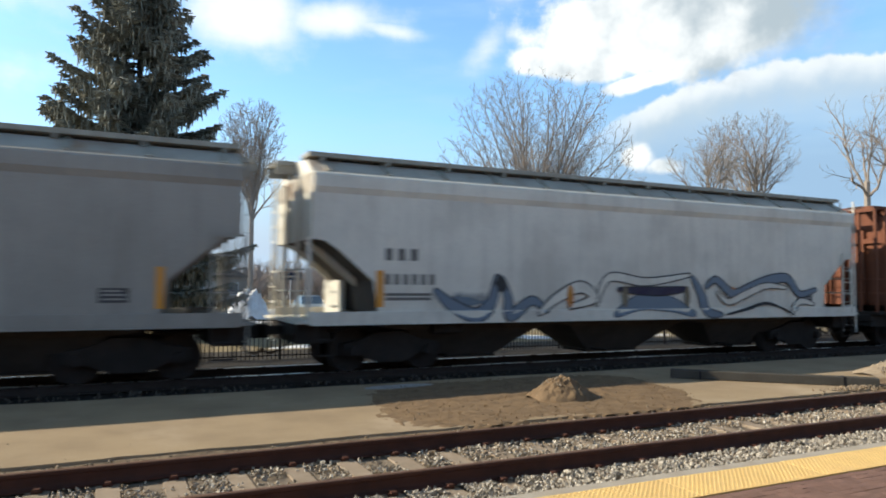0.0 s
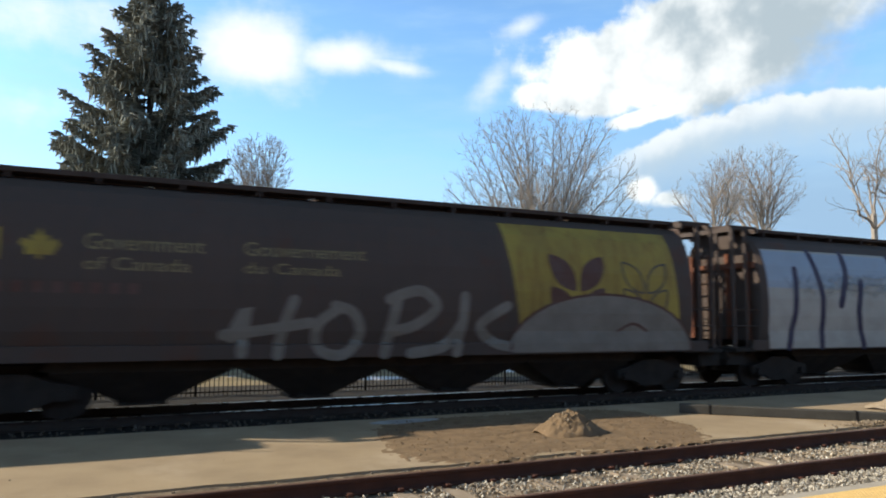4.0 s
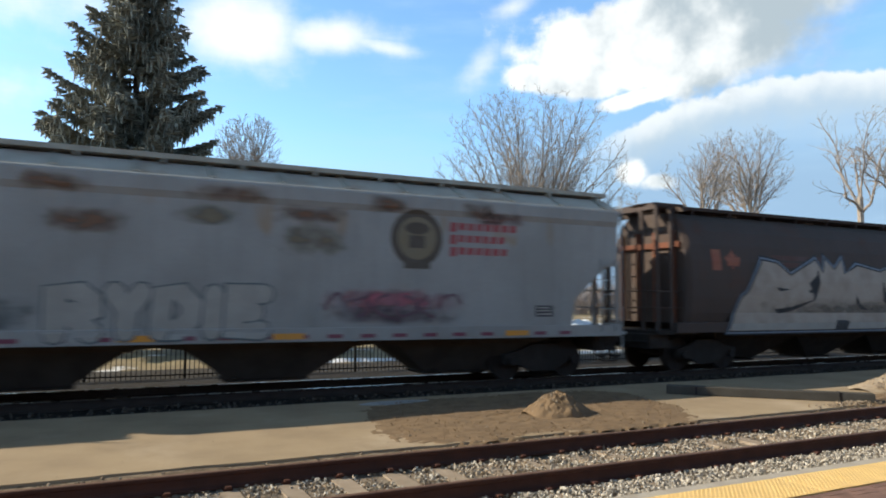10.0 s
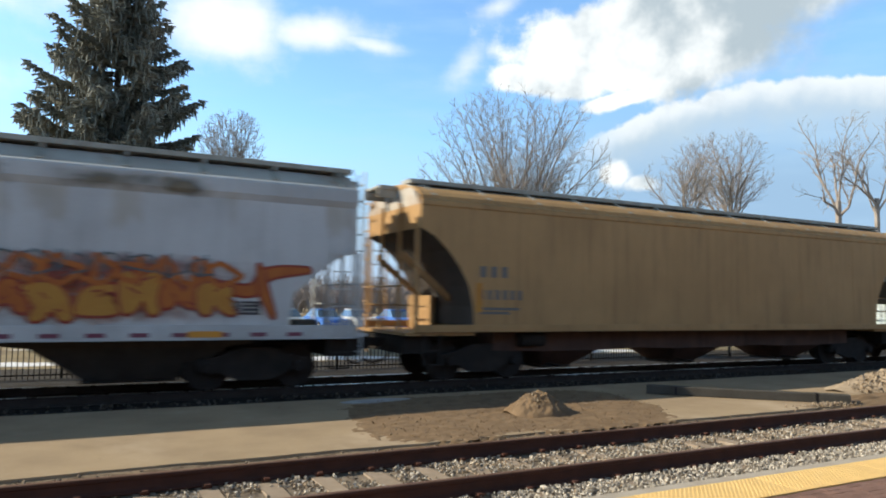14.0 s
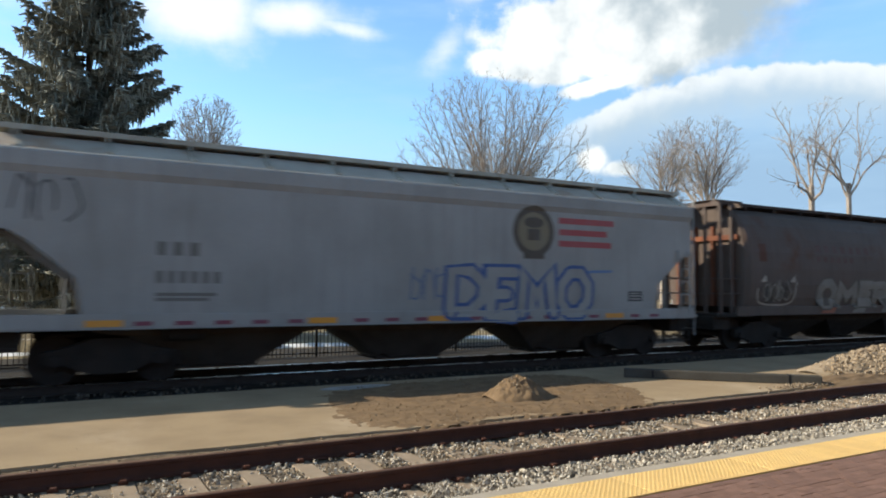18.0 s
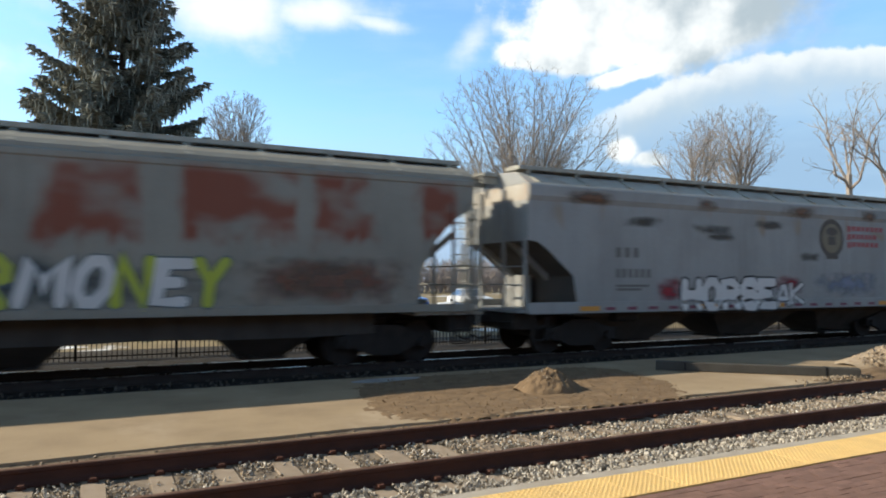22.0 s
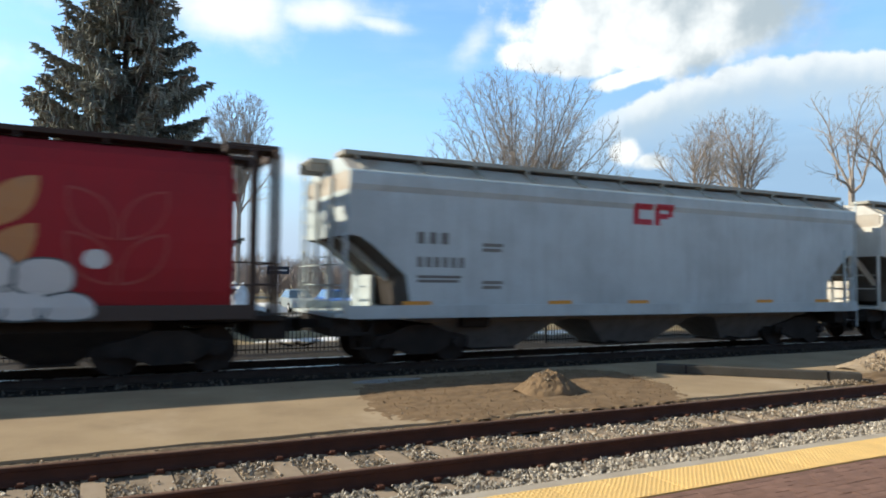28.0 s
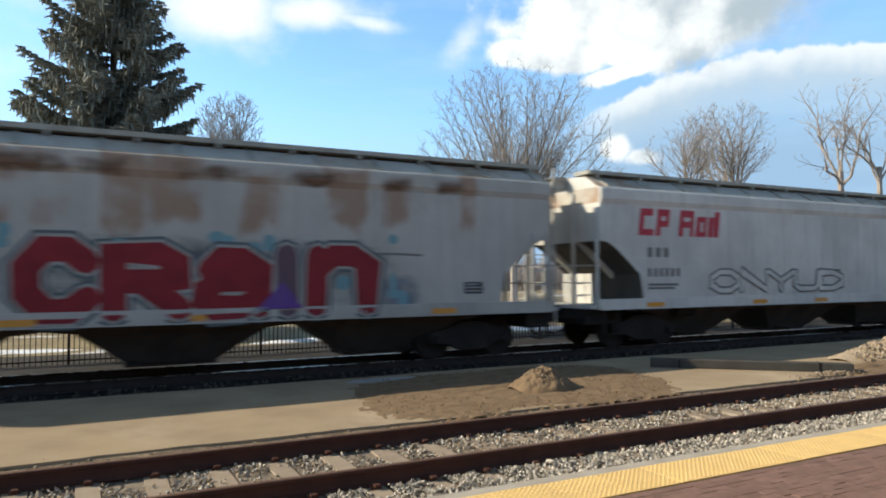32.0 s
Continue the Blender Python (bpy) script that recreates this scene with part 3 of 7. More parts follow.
# low spread of dirt round the heap
verts, faces = [], []
n = 130
for j in range(n + 1):
    for i in range(n + 1):
        u, v = 2 * i / n - 1, 2 * j / n - 1
        r = (u ** 4 + v ** 4) ** 0.25 * (1 + 0.12 * noise.noise((u * 2.2, v * 2.2, 8.0)) + 0.06 * noise.noise((u * 9.0, v * 6.0, 3.0)) + 0.07 * noise.noise((u * 30.0, v * 18.0, 5.0)))
        k = max(0.0, 1 - r ** 2)
        x, y = 6.85 + u * 3.1 + 0.4 * v, 10.45 + v * 2.05
        verts.append((x, y, -0.025 + 0.035 * min(1, k * 1.8) + 0.03 * k * noise.noise((x * 2.0, y * 3.0, 1)) + 0.015 * k * noise.noise((x * 9, y * 9, 2)) - (0.03 if k <= 0.01 else 0)))
for j in range(n):
    for i in range(n):
        a = j * (n + 1) + i
        faces.append((a, a + 1, a + n + 2, a + n + 1))
tagged(raw("dirt_spread", verts, faces, DIRT, smooth=True), "thin spread of brown sandy dirt on the paving", "dirt", kind="structure")
mound("rubble_mound", 19.4, 9.55, 4.3, 1.45, 0.55, -0.04, STONE_TAN, "long heap of tan gravel and rubble beside the track", 11, 0.35, 60, 0.8)
spots = []
for _ in range(5200):
    u, v = rng.uniform(-0.98, 0.98), rng.uniform(-0.98, 0.98)
    r = math.hypot(u, v)
    if r < 0.97:
        spots.append((19.4 + 4.3 * u, 9.55 + 1.45 * v, 0.01 + max(0, 1 - r * r) * 0.57 * rng.uniform(0.9, 1.06)))
stone_field("gravel", spots, STONE_TAN, "rubble stones lying on the gravel heap", (0.018, 0.05))
mound("dirt_spill", 14.9, 8.75, 1.9, 0.62, 0.13, -0.05, DIRT, "low spill of sandy dirt at the foot of the gravel heap", 17, 0.4, 40, 0.8)
spots = [(13.2 + rng.normal(0, 0.5), 8.62 + rng.normal(0, 0.10), -0.01 + rng.uniform(0, 0.03)) for _ in range(220)]
stone_field("gravel", spots, STONE_TAN, "loose tan stones by the end of the beam", (0.012, 0.035))

# the long beam on the paving
beam = thing("timber_beam", pose(12.18, 9.93, -0.02, 0, 0, -44.5), "long dark grey weathered beam lying across the paving", "beam")
part("beam_body", boxes((-1.92, 1.92, -0.12, 0.12, 0.0, 0.18), bevel=0.02), PLANK, beam)
# added dark bands; the left one stands for the beam's shaded end
part("beam_strap", boxes((-1.35, -1.31, -0.125, 0.125, 0.0, 0.185)), IRON, beam, "dark band added across the beam")
part("beam_strap", boxes((1.30, 1.34, -0.125, 0.125, 0.0, 0.185)), IRON, beam, "dark band added across the beam")

# ---- platform ----
sheet("platform", -60, 90, -9.0, 5.66, -0.122, JOINT, "sandy bed of the brick platform", 1, 1)
kerb = part("platform_edge", boxes((-60, 90, 5.605, 5.80, -0.45, -0.108), bevel=0.012), CONCRETE)
tagged(kerb, "pale concrete edge of the platform", "kerb", kind="structure")
bm = boxes((-0.303, 0.303, -0.303, 0.303, -0.02, 0.0))
for i in range(10):
    for j in range(10):
        cx, cy = -0.27 + 0.06 * i, -0.27 + 0.06 * j
        lo = [bm.verts.new((cx + 0.017 * math.cos(a), cy + 0.017 * math.sin(a), 0.0)) for a in (0, 1.257, 2.513, 3.77, 5.027)]
        hi = [bm.verts.new((cx + 0.011 * math.cos(a), cy + 0.011 * math.sin(a), 0.006)) for a in (0, 1.257, 2.513, 3.77, 5.027)]
        for k in range(5):
            bm.faces.new((lo[k], lo[(k + 1) % 5], hi[(k + 1) % 5], hi[k]))
        bm.faces.new(hi)
tile_me = bpy.data.meshes.new("tactile_tile")
bm.to_mesh(tile_me)
strip = thing("tactile_strip", (0, 0, 0), "yellow tactile warning strip along the platform edge", "paving", kind="structure")
for i in range(-22, 60):
    link("tactile_tile", tile_me, TACTILE, strip, at=(0.61 * i, 5.30, -0.098 + 0.0015 * math.sin(i * 4.4)))


# unseen wall added behind the camera; it blocks low sky and bounces warm light
wall = part("wall_south", boxes((-45, 60, -8.4, -8.0, -0.12, 6.8)), mat("tan_brick_wall", (0.25, 0.185, 0.135), (0.19, 0.14, 0.10), rough=0.9, scale=2, bump=0.3))
tagged(wall, "plain tan wall added out of view behind the platform to shape the fill light", "wall", kind="structure")


# ---- fence ----
fence = thing("fence", (0, 20.0, -0.29), "black iron picket fence beyond the main track", "fence")
picket_me = bpy.data.meshes.new("picket")
boxes((-0.010, 0.010, -0.010, 0.010, 0.06, 1.20)).to_mesh(picket_me)
post_me = bpy.data.meshes.new("post")
boxes((-0.032, 0.032, -0.032, 0.032, 0.0, 1.27), (-0.04, 0.04, -0.04, 0.04, 1.27, 1.30)).to_mesh(post_me)
rail_me = bpy.data.meshes.new("fence_rail")
boxes((0.032, 2.368, -0.016, 0.016, -0.018, 0.018)).to_mesh(rail_me)
count = 0
far_bm = bmesh.new()
for i in range(-4, 22):
    x = 2.4 * i - 0.3
    link("post", post_me, IRON, fence, at=(x, 0, 0))
    for z in (0.16, 1.0, 1.16):
        link("fence_rail", rail_me, IRON, fence, at=(x, 0, z))
    for k in range(1, 20):
        px = x + 0.12 * k
        if -2.5 < px < 26 and count < 240:
            link("picket", picket_me, IRON, fence, at=(px, 0, 0))
            count += 1
        else:
            box(far_bm, px - 0.01, px + 0.01, -0.01, 0.01, 0.06, 1.2)
tagged(part("picket_run", far_bm, IRON, fence, "far run of black pickets"), kind="stuff")


# ---- trees ----
def wood_mesh(segs, sides=4):
    """Tapered limbs from rows of (start, end, radius, radius)."""
    a = np.array([s[0] for s in segs], float)
    b = np.array([s[1] for s in segs], float)
    ra, rb = np.array([s[2] for s in segs]), np.array([s[3] for s in segs])
    d = b - a
    d /= np.linalg.norm(d, axis=1)[:, None] + 1e-9
    ref = np.where(np.abs(d[:, 2:3]) > 0.9, [[1.0, 0, 0]], [[0, 0, 1.0]])
    u = np.cross(d, ref)
    u /= np.linalg.norm(u, axis=1)[:, None]
    w = np.cross(d, u)
    ang = np.arange(sides) * 2 * np.pi / sides
    ring = u[:, None] * np.cos(ang)[None, :, None] + w[:, None] * np.sin(ang)[None, :, None]
    v = np.concatenate([a[:, None] + ring * ra[:, None, None], b[:, None] + ring * rb[:, None, None]], 1).reshape(-1, 3)
    k = np.arange(sides)
    quad = np.stack([k, (k + 1) % sides, sides + (k + 1) % sides, sides + k], 1)
    f = (quad[None] + 2 * sides * np.arange(len(segs))[:, None, None]).reshape(-1, 4)
    return v.tolist(), f.tolist()


def bare_tree(x, y, top, half, seed, trunk=0.25, fork=4.0, stems=12, wander=0.07, bushy=0.8, reach=0.5, twig=0.012, lean=0.0, dome=0.58, label="bare deciduous tree with grey-brown branches", ground=-0.34):
    """A leafless tree: stems fan out from the fork to a domed crown, with shoots on shoots down to twigs."""
    rng = random.Random(seed)
    big, fine = [], []
    foot, crotch = Vector((x, y, ground - 0.1)), Vector((x, y, ground + fork))
    big += [(foot, foot + Vector((0, 0, 0.6)), trunk * 1.4, trunk), (foot + Vector((0, 0, 0.6)), crotch, trunk, trunk * 0.85)]
    span = top - ground - fork
    edge, waist = rng.uniform(1.10, 1.16), crotch.z + dome * span

    def shoot(p, way, length, radius, level):
        n = max(3, round(length / 0.48))
        turn = rng.uniform(0, 6.28)
        for i in range(n):
            s = (i + 1) / n
            way = (way + Vector((rng.gauss(0, wander), rng.gauss(0, wander), rng.gauss(0.0, wander)))).normalized()
            q = p + way * (length / n)
            if ((q.x - x - lean) ** 2 + (q.y - y) ** 2) / half ** 2 + (max(0, q.z - waist) / (top - waist)) ** 2 > edge:
                return
            r0, r1 = max(twig, radius * (1 - 0.8 * i / n)), max(twig * 0.7, radius * (1 - 0.8 * s))
            (big if r0 > 0.05 else fine).append((p, q, r0, r1))
            p = q
            if level < 3 and s > (0.20 if level == 0 else 0.12) and rng.random() < bushy:
                turn += 2.4 + rng.uniform(-0.4, 0.4)
                ref = way.cross(Vector((0.31, 0.2, 1.0))).normalized()
                side = ref * math.cos(turn) + way.cross(ref) * math.sin(turn)
                w = (way * 0.85 + side * rng.uniform(0.45, 0.8) + Vector((0, 0, 0.12))).normalized()
                long = length * (1.05 - 0.72 * s) * rng.uniform(0.6, 1.15) * (reach if level == 0 else 0.52)
                shoot(q, w, max(0.4, long), r1 * 0.62, level + 1)

    for k in range(stems):
        a = 2.4 * k + rng.uniform(-0.3, 0.3)
        out = math.sqrt((k + 0.4) / stems)
        goal = Vector((x + lean + half * out * math.cos(a), y + half * out * math.sin(a), waist + ((top - waist) * math.sqrt(1 - 0.9 * out * out) - dome * span * 0.55 * out ** 4) * rng.uniform(0.84, 1.0)))
        start = crotch - Vector((0, 0, rng.uniform(0, 0.18) * fork))
        shoot(start, (goal - start).normalized(), (goal - start).length, trunk * rng.uniform(0.34, 0.46), 0)
    tree = thing("tree", (0, 0, 0), label, "tree", "bare trees beyond the railway")
    v, f = wood_mesh(big, 6)
    raw("trunk", v, f, BARK, tree)
    v, f = wood_mesh(fine, 3)
    raw("crown", v, f, BARK, tree, "bare fine twigs")
    return tree


bare_tree(29.4, 45, 18.3, 7.1, 4, trunk=0.30, fork=3.4, dome=0.66, stems=34, wander=0.035, bushy=0.95, reach=0.32, twig=0.0115, label="broad bare maple with a fan of upright branches")
bare_tree(10.9, 60, 17.6, 2.9, 7, trunk=0.22, fork=9.0, dome=0.68, stems=22, wander=0.05, bushy=0.9, reach=0.42, twig=0.0165)
bare_tree(53.2, 50, 18.9, 3.8, 12, trunk=0.30, fork=10.3, stems=8, wander=0.09, bushy=0.95, reach=0.60, twig=0.0135)
bare_tree(59.8, 50, 20.3, 4.0, 15, trunk=0.32, fork=10.6, stems=9, wander=0.085, bushy=0.95, reach=0.58, twig=0.0135)
bare_tree(62.2, 40, 19.9, 5.6, 21, trunk=0.34, fork=12.0, stems=5, wander=0.13, bushy=0.75, reach=0.50, twig=0.013, lean=-1.6, label="old bare tree with few crooked limbs")
bare_tree(66.5, 39, 19.8, 4.6, 26, trunk=0.30, fork=12.5, stems=5, wander=0.13, bushy=0.75, reach=0.5, twig=0.013, label="old bare tree with few crooked limbs")
bare_tree(46.8, 50, 12.8, 3.0, 31, trunk=0.18, fork=6.0, stems=4, wander=0.14, bushy=0.8, reach=0.5, twig=0.013, lean=-1.5)


def spruce(x, y, height, seed, ground=-0.34):
    """A spruce: trunk, uneven whorls of level boughs with hanging fans of needle-covered twigs."""
    rng = random.Random(seed)
    wood, tw = [], []
    foot = Vector((x, y, ground - 0.1))
    for k in range(12):
        z0, z1 = height * k / 12, height * (k + 1) / 12
        wood.append((foot + Vector((0, 0, z0)), foot + Vector((0, 0, z1 + 0.05)), 0.30 * (1 - k / 12.4) + 0.02, 0.30 * (1 - (k + 1) / 12.4) + 0.015))
    z = 2.0
    while z < height - 0.25:
        down = height - 0.2 - z
        reach = float(np.interp(down, (0, 3.6, 5.2, 7.0, 9.4, 14.0, 16.5), (0.12, 1.8, 2.5, 3.2, 3.75, 4.7, 4.5)))
        t = 1 - down / height
        n = 9 if t < 0.5 else 7 if t < 0.75 else 6
        start = rng.uniform(0, 6.28)
        for k in range(n):
            if rng.random() < (0.18 if t < 0.1 else 0.10):
                continue
            a = start + 2 * math.pi * k / n + rng.uniform(-0.35, 0.35)
            length = reach * rng.choice((rng.uniform(0.62, 0.9), rng.uniform(0.85, 1.05)))
            rise = -0.30 + 0.55 * t
            z1 = z + rng.uniform(-0.2, 0.2)
            base = foot + Vector((0, 0, z1))
            p = base
            out = Vector((math.cos(a), math.sin(a), 0))
            across = Vector((-out.y, out.x, 0))
            steps = max(4, int(length / 0.2))
            for i in range(steps):
                s = (i + 1) / steps
                q = base + out * (length * s) + across * (0.12 * length * s * math.sin(k * 2.1 + z)) + Vector((0, 0, length * (rise * s + 0.22 * s * s * s)))
                wood.append((p, q, 0.035 * (1 - s) + 0.012, 0.03 * (1 - s) + 0.01))
                if s > 0.12:
                    full = math.sin(math.pi * min(1, 0.25 + 0.62 * s)) * min(1, 0.35 + length / 3.2)
                    for side in (-1, 1, -1, 1, -1, 1, -1, 1, 0, 0):
                        span = (0.62 * full + 0.10) * rng.uniform(0.55, 1.15)
                        w = (across * side * rng.uniform(0.5, 1.0) + out * rng.uniform(0.35, 0.9) + Vector((0, 0, rng.uniform(-0.42, 0.16)))).normalized()
                        b = q + out * rng.uniform(-0.12, 0.06)
                        e = b + w * span
                        tw.append((b, e, rng.uniform(0.045, 0.075), 0.018))
                        if rng.random() < 0.30:
                            m = b.lerp(e, rng.uniform(0.3, 0.8))
                            tw.append((m, m + Vector((rng.uniform(-0.1, 0.1), rng.uniform(-0.1, 0.1), -rng.uniform(0.15, 0.42) * (0.5 + full))), rng.uniform(0.04, 0.065), 0.015))
                p = q
        z += 0.37 + 0.14 * rng.random() - 0.12 * t
    tree = thing("spruce_tree", (0, 0, 0), "tall dark green spruce with level boughs and hanging needle fans", "tree")
    v, f = wood_mesh(wood, 5)
    raw("trunk", v, f, BARK_DARK, tree)
    v, f = wood_mesh(tw, 4)
    raw("crown", v, f, NEEDLE, tree, "dark green needle boughs")
    return tree


spruce(1.0, 32.0, 17.8, 2)


def woods(name, x0, x1, y, z, h, count, seed, label):
    rng = random.Random(seed)
    segs = []
    for _ in range(count):
        x, yy, hh = rng.uniform(x0, x1), y + rng.uniform(-8, 8), h * rng.uniform(0.45, 1.1)
        p = Vector((x, yy, z))
        top = p + Vector((rng.gauss(0, 0.8), 0, hh))
        segs.append((p, top, 0.11, 0.03))
        for _ in range(9):
            s = rng.uniform(0.15, 0.95)
            q = p.lerp(top, s)
            segs.append((q, q + Vector((rng.gauss(0, 1.3), rng.gauss(0, 0.8), rng.uniform(0.6, 2.2))), 0.06, 0.015))
    v, f = wood_mesh(segs, 3)
    return tagged(raw(name, v, f, WOODS), label, "woods", kind="stuff")


woods("far_woods", -40, 160, 105, -0.4, 4.6, 1900, 3, "brown bare woods in the distance")
woods("far_woods", -60, 260, 150, -0.4, 7.0, 2200, 4, "brown bare woods far behind the car park")


# ---- beyond the fence ----
CAR_GLASS = mat("car_window_glass", (0.16, 0.24, 0.34), rough=0.12, metal=0.6, scale=2, amount=0.1, bump=0.0)
TYRE = mat("black_tyre_rubber", (0.02, 0.02, 0.02), rough=0.9, scale=9)
LAMP_GLASS = mat("car_lamp_glass", (0.6, 0.6, 0.62), rough=0.2, scale=4, bump=0.0)


def parked_car(x, y, turn, colour, label):
    """A parked saloon car with body, cabin glass, wheels, lamps and bumper."""
    car = thing("parked_car", pose(x, y, -0.30, 0, 0, turn), label, "car", "cars in the car park")
    lower = prism([(-2.2, 0.28), (2.2, 0.28), (2.25, 0.62), (2.1, 0.80), (1.0, 0.92), (-1.5, 0.95), (-2.15, 0.86), (-2.25, 0.6)], -0.86, 0.86)
    bmesh.ops.bevel(lower, geom=lower.edges[:], offset=0.06, segments=2, affect="EDGES")
    part("body", lower, colour, car)
    cabin = bmesh.new()
    lo = [cabin.verts.new(p) for p in ((1.05, -0.78, 0.92), (1.05, 0.78, 0.92), (-1.7, 0.78, 0.94), (-1.7, -0.78, 0.94))]
    hi = [cabin.verts.new(p) for p in ((0.25, -0.60, 1.40), (0.25, 0.60, 1.40), (-1.05, 0.60, 1.40), (-1.05, -0.60, 1.40))]
    for k in range(4):
        cabin.faces.new((lo[k], lo[(k + 1) % 4], hi[(k + 1) % 4], hi[k]))
    part("cabin_glass", cabin, CAR_GLASS, car, "glass round the cabin")
    part("roof", boxes((-1.08, 0.28, -0.62, 0.62, 1.39, 1.45), bevel=0.02), colour, car)
    for wx in (-1.35, 1.35):
        for wy in (-0.80, 0.80):
            wheel = part("wheel", tube(bmesh.new(), (wx, wy - 0.1, 0.32), (wx, wy + 0.1, 0.32), 0.32, n=18), TYRE, car)
            part("rim", tube(bmesh.new(), (wx, wy - 0.105, 0.32), (wx, wy + 0.105, 0.32), 0.19, n=12), LAMP_GLASS, wheel)
    for wy in (-0.6, 0.6):
        part("headlight", boxes((2.12, 2.24, wy - 0.18, wy + 0.18, 0.60, 0.74), bevel=0.02), LAMP_GLASS, car)
    part("bumper", boxes((2.2, 2.32, -0.8, 0.8, 0.34, 0.52), bevel=0.03), colour, car)
    return car


CAR_WHITE = mat("white_car_body_paint", (0.72, 0.74, 0.76), (0.6, 0.62, 0.64), rough=0.3, scale=1, amount=0.2, bump=0.0)
CAR_BLUE = mat("blue_car_body_paint", (0.08, 0.20, 0.55), (0.06, 0.15, 0.42), rough=0.3, scale=1, amount=0.2, bump=0.0)
CAR_SILVER = mat("silver_car_body_paint", (0.42, 0.48, 0.50), (0.36, 0.41, 0.43), rough=0.3, metal=0.5, scale=1, amount=0.2, bump=0.0)
parked_car(12.3, 46.0, -92, CAR_SILVER, "silver-green saloon parked beyond the fence")
parked_car(14.9, 46.0, -88, CAR_BLUE, "blue saloon parked beyond the fence")
parked_car(17.4, 46.2, -90, CAR_WHITE, "white saloon parked beyond the fence")
parked_car(20.3, 46.0, -91, CAR_BLUE, "blue saloon parked beside the white one")
parked_car(25.8, 46.4, -90, CAR_WHITE, "white saloon parked at the end of the row")
parked_car(-4.6, 47.0, 4, CAR_SILVER, "silver saloon parked broadside in the car park")
parked_car(3.0, 49.0, 2, CAR_WHITE, "white saloon parked broadside behind the spruce")
for x, y, rx, ry, h, s in ((8.0, 44.5, 1.6, 1.3, 1.75, 2), (10.0, 45.5, 2.0, 1.2, 0.6, 5), (-2.0, 40, 4.5, 1.2, 0.7, 7), (5.0, 40.5, 3.0, 1.0, 0.5, 9), (23.0, 43.5, 3.2, 1.2, 0.6, 12), (33.0, 44.0, 4.0, 1.5, 0.8, 15)):
    mound("snow_bank", x, y, rx, ry, h, -0.33, SNOW, "bank of old ploughed snow in the car park", s, 0.35, 26, 0.9)
for x, y, rx, ry, s in ((8.0, 24.6, 3.0, 0.4, 22), (20.0, 25.0, 4.0, 0.5, 24), (-2.5, 25.2, 2.5, 0.5, 25)):
    mound("snow_patch", x, y, rx, ry, 0.10, -0.34, SNOW, "thin patch of old snow on the dead grass", s, 0.3, 20, 0.8)
sign = thing("street_sign", (9.3, 39.0, -0.3), "dark blue name sign on a steel post", "sign")
part("post", boxes((-0.03, 0.03, -0.03, 0.03, 0.0, 2.9)), LAMP_GLASS, sign)
part("board", boxes((-0.62, 0.62, -0.05, -0.03, 2.42, 2.86)), mat("dark_blue_sign_paint", (0.03, 0.04, 0.07), rough=0.5, scale=3, bump=0.0), sign)
part("writing_bar", boxes((-0.5, 0.5, -0.058, -0.052, 2.60, 2.68)), LAMP_GLASS, sign, "pale bar of writing")


def house(x, y, wide, deep, eave, ridge, wallmat, label):
    """A house with gable roof, windows and door on the side towards the tracks."""
    h = thing("house", (x, y, -0.34), label, "house", "houses beyond the car park")
    part("wall", boxes((-wide / 2, wide / 2, 0, deep, 0, eave)), wallmat, h)
    roof = prism([(-wide / 2 - 0.4, eave - 0.05), (wide / 2 + 0.4, eave - 0.05), (0, ridge)], -0.4, deep + 0.4)
    part("roof", roof, mat("grey_shingle_roof", (0.13, 0.12, 0.115), rough=0.95, scale=2, bump=0.4), h)
    for k in range(max(2, int(wide / 3))):
        wx = -wide / 2 + (k + 0.5) * wide / max(2, int(wide / 3))
        w = part("window", boxes((wx - 0.5, wx + 0.5, -0.03, 0.02, 1.1, 2.3)), CAR_GLASS, h)
        part("frame", boxes((wx - 0.58, wx + 0.58, -0.05, -0.031, 2.3, 2.4), (wx - 0.58, wx + 0.58, -0.05, -0.031, 1.0, 1.1), (wx - 0.58, wx - 0.5, -0.05, -0.031, 1.1, 2.3), (wx + 0.5, wx + 0.58, -0.05, -0.031, 1.1, 2.3)), CAR_WHITE, w)
    return h


SIDING = mat("pale_house_siding", (0.42, 0.38, 0.33), rough=0.8, scale=1, bump=0.2)
PINKBRICK = mat("pinkish_house_brick", (0.30, 0.19, 0.16), rough=0.9, scale=2, bump=0.2)
house(-3.5, 72, 13, 9, 3.2, 5.6, PINKBRICK, "low brick house behind the spruce")
house(9.0, 80, 11, 9, 3.0, 5.2, SIDING, "pale sided house beyond the car park")



# ---- covered hopper cars ----
def turned(outline, length):
    """Closes a left half outline with its mirror image."""
    return outline + [(length - x, z) for x, z in outline[::-1]]


def ladder(x, y, z0, z1, wide, along="y"):
    bm = bmesh.new()
    for s in (-1, 1):
        o = s * wide / 2
        a = (x, y + o) if along == "y" else (x + o, y)
        box(bm, a[0] - 0.018, a[0] + 0.018, a[1] - 0.018, a[1] + 0.018, z0, z1)
    k = int((z1 - z0) / 0.36)
    for i in range(k):
        z = z0 + 0.2 + 0.36 * i
        if along == "y":
            box(bm, x - 0.012, x + 0.012, y - wide / 2, y + wide / 2, z - 0.012, z + 0.012)
        else:
            box(bm, x - wide / 2, x + wide / 2, y - 0.012, y + 0.012, z - 0.012, z + 0.012)
    return bm


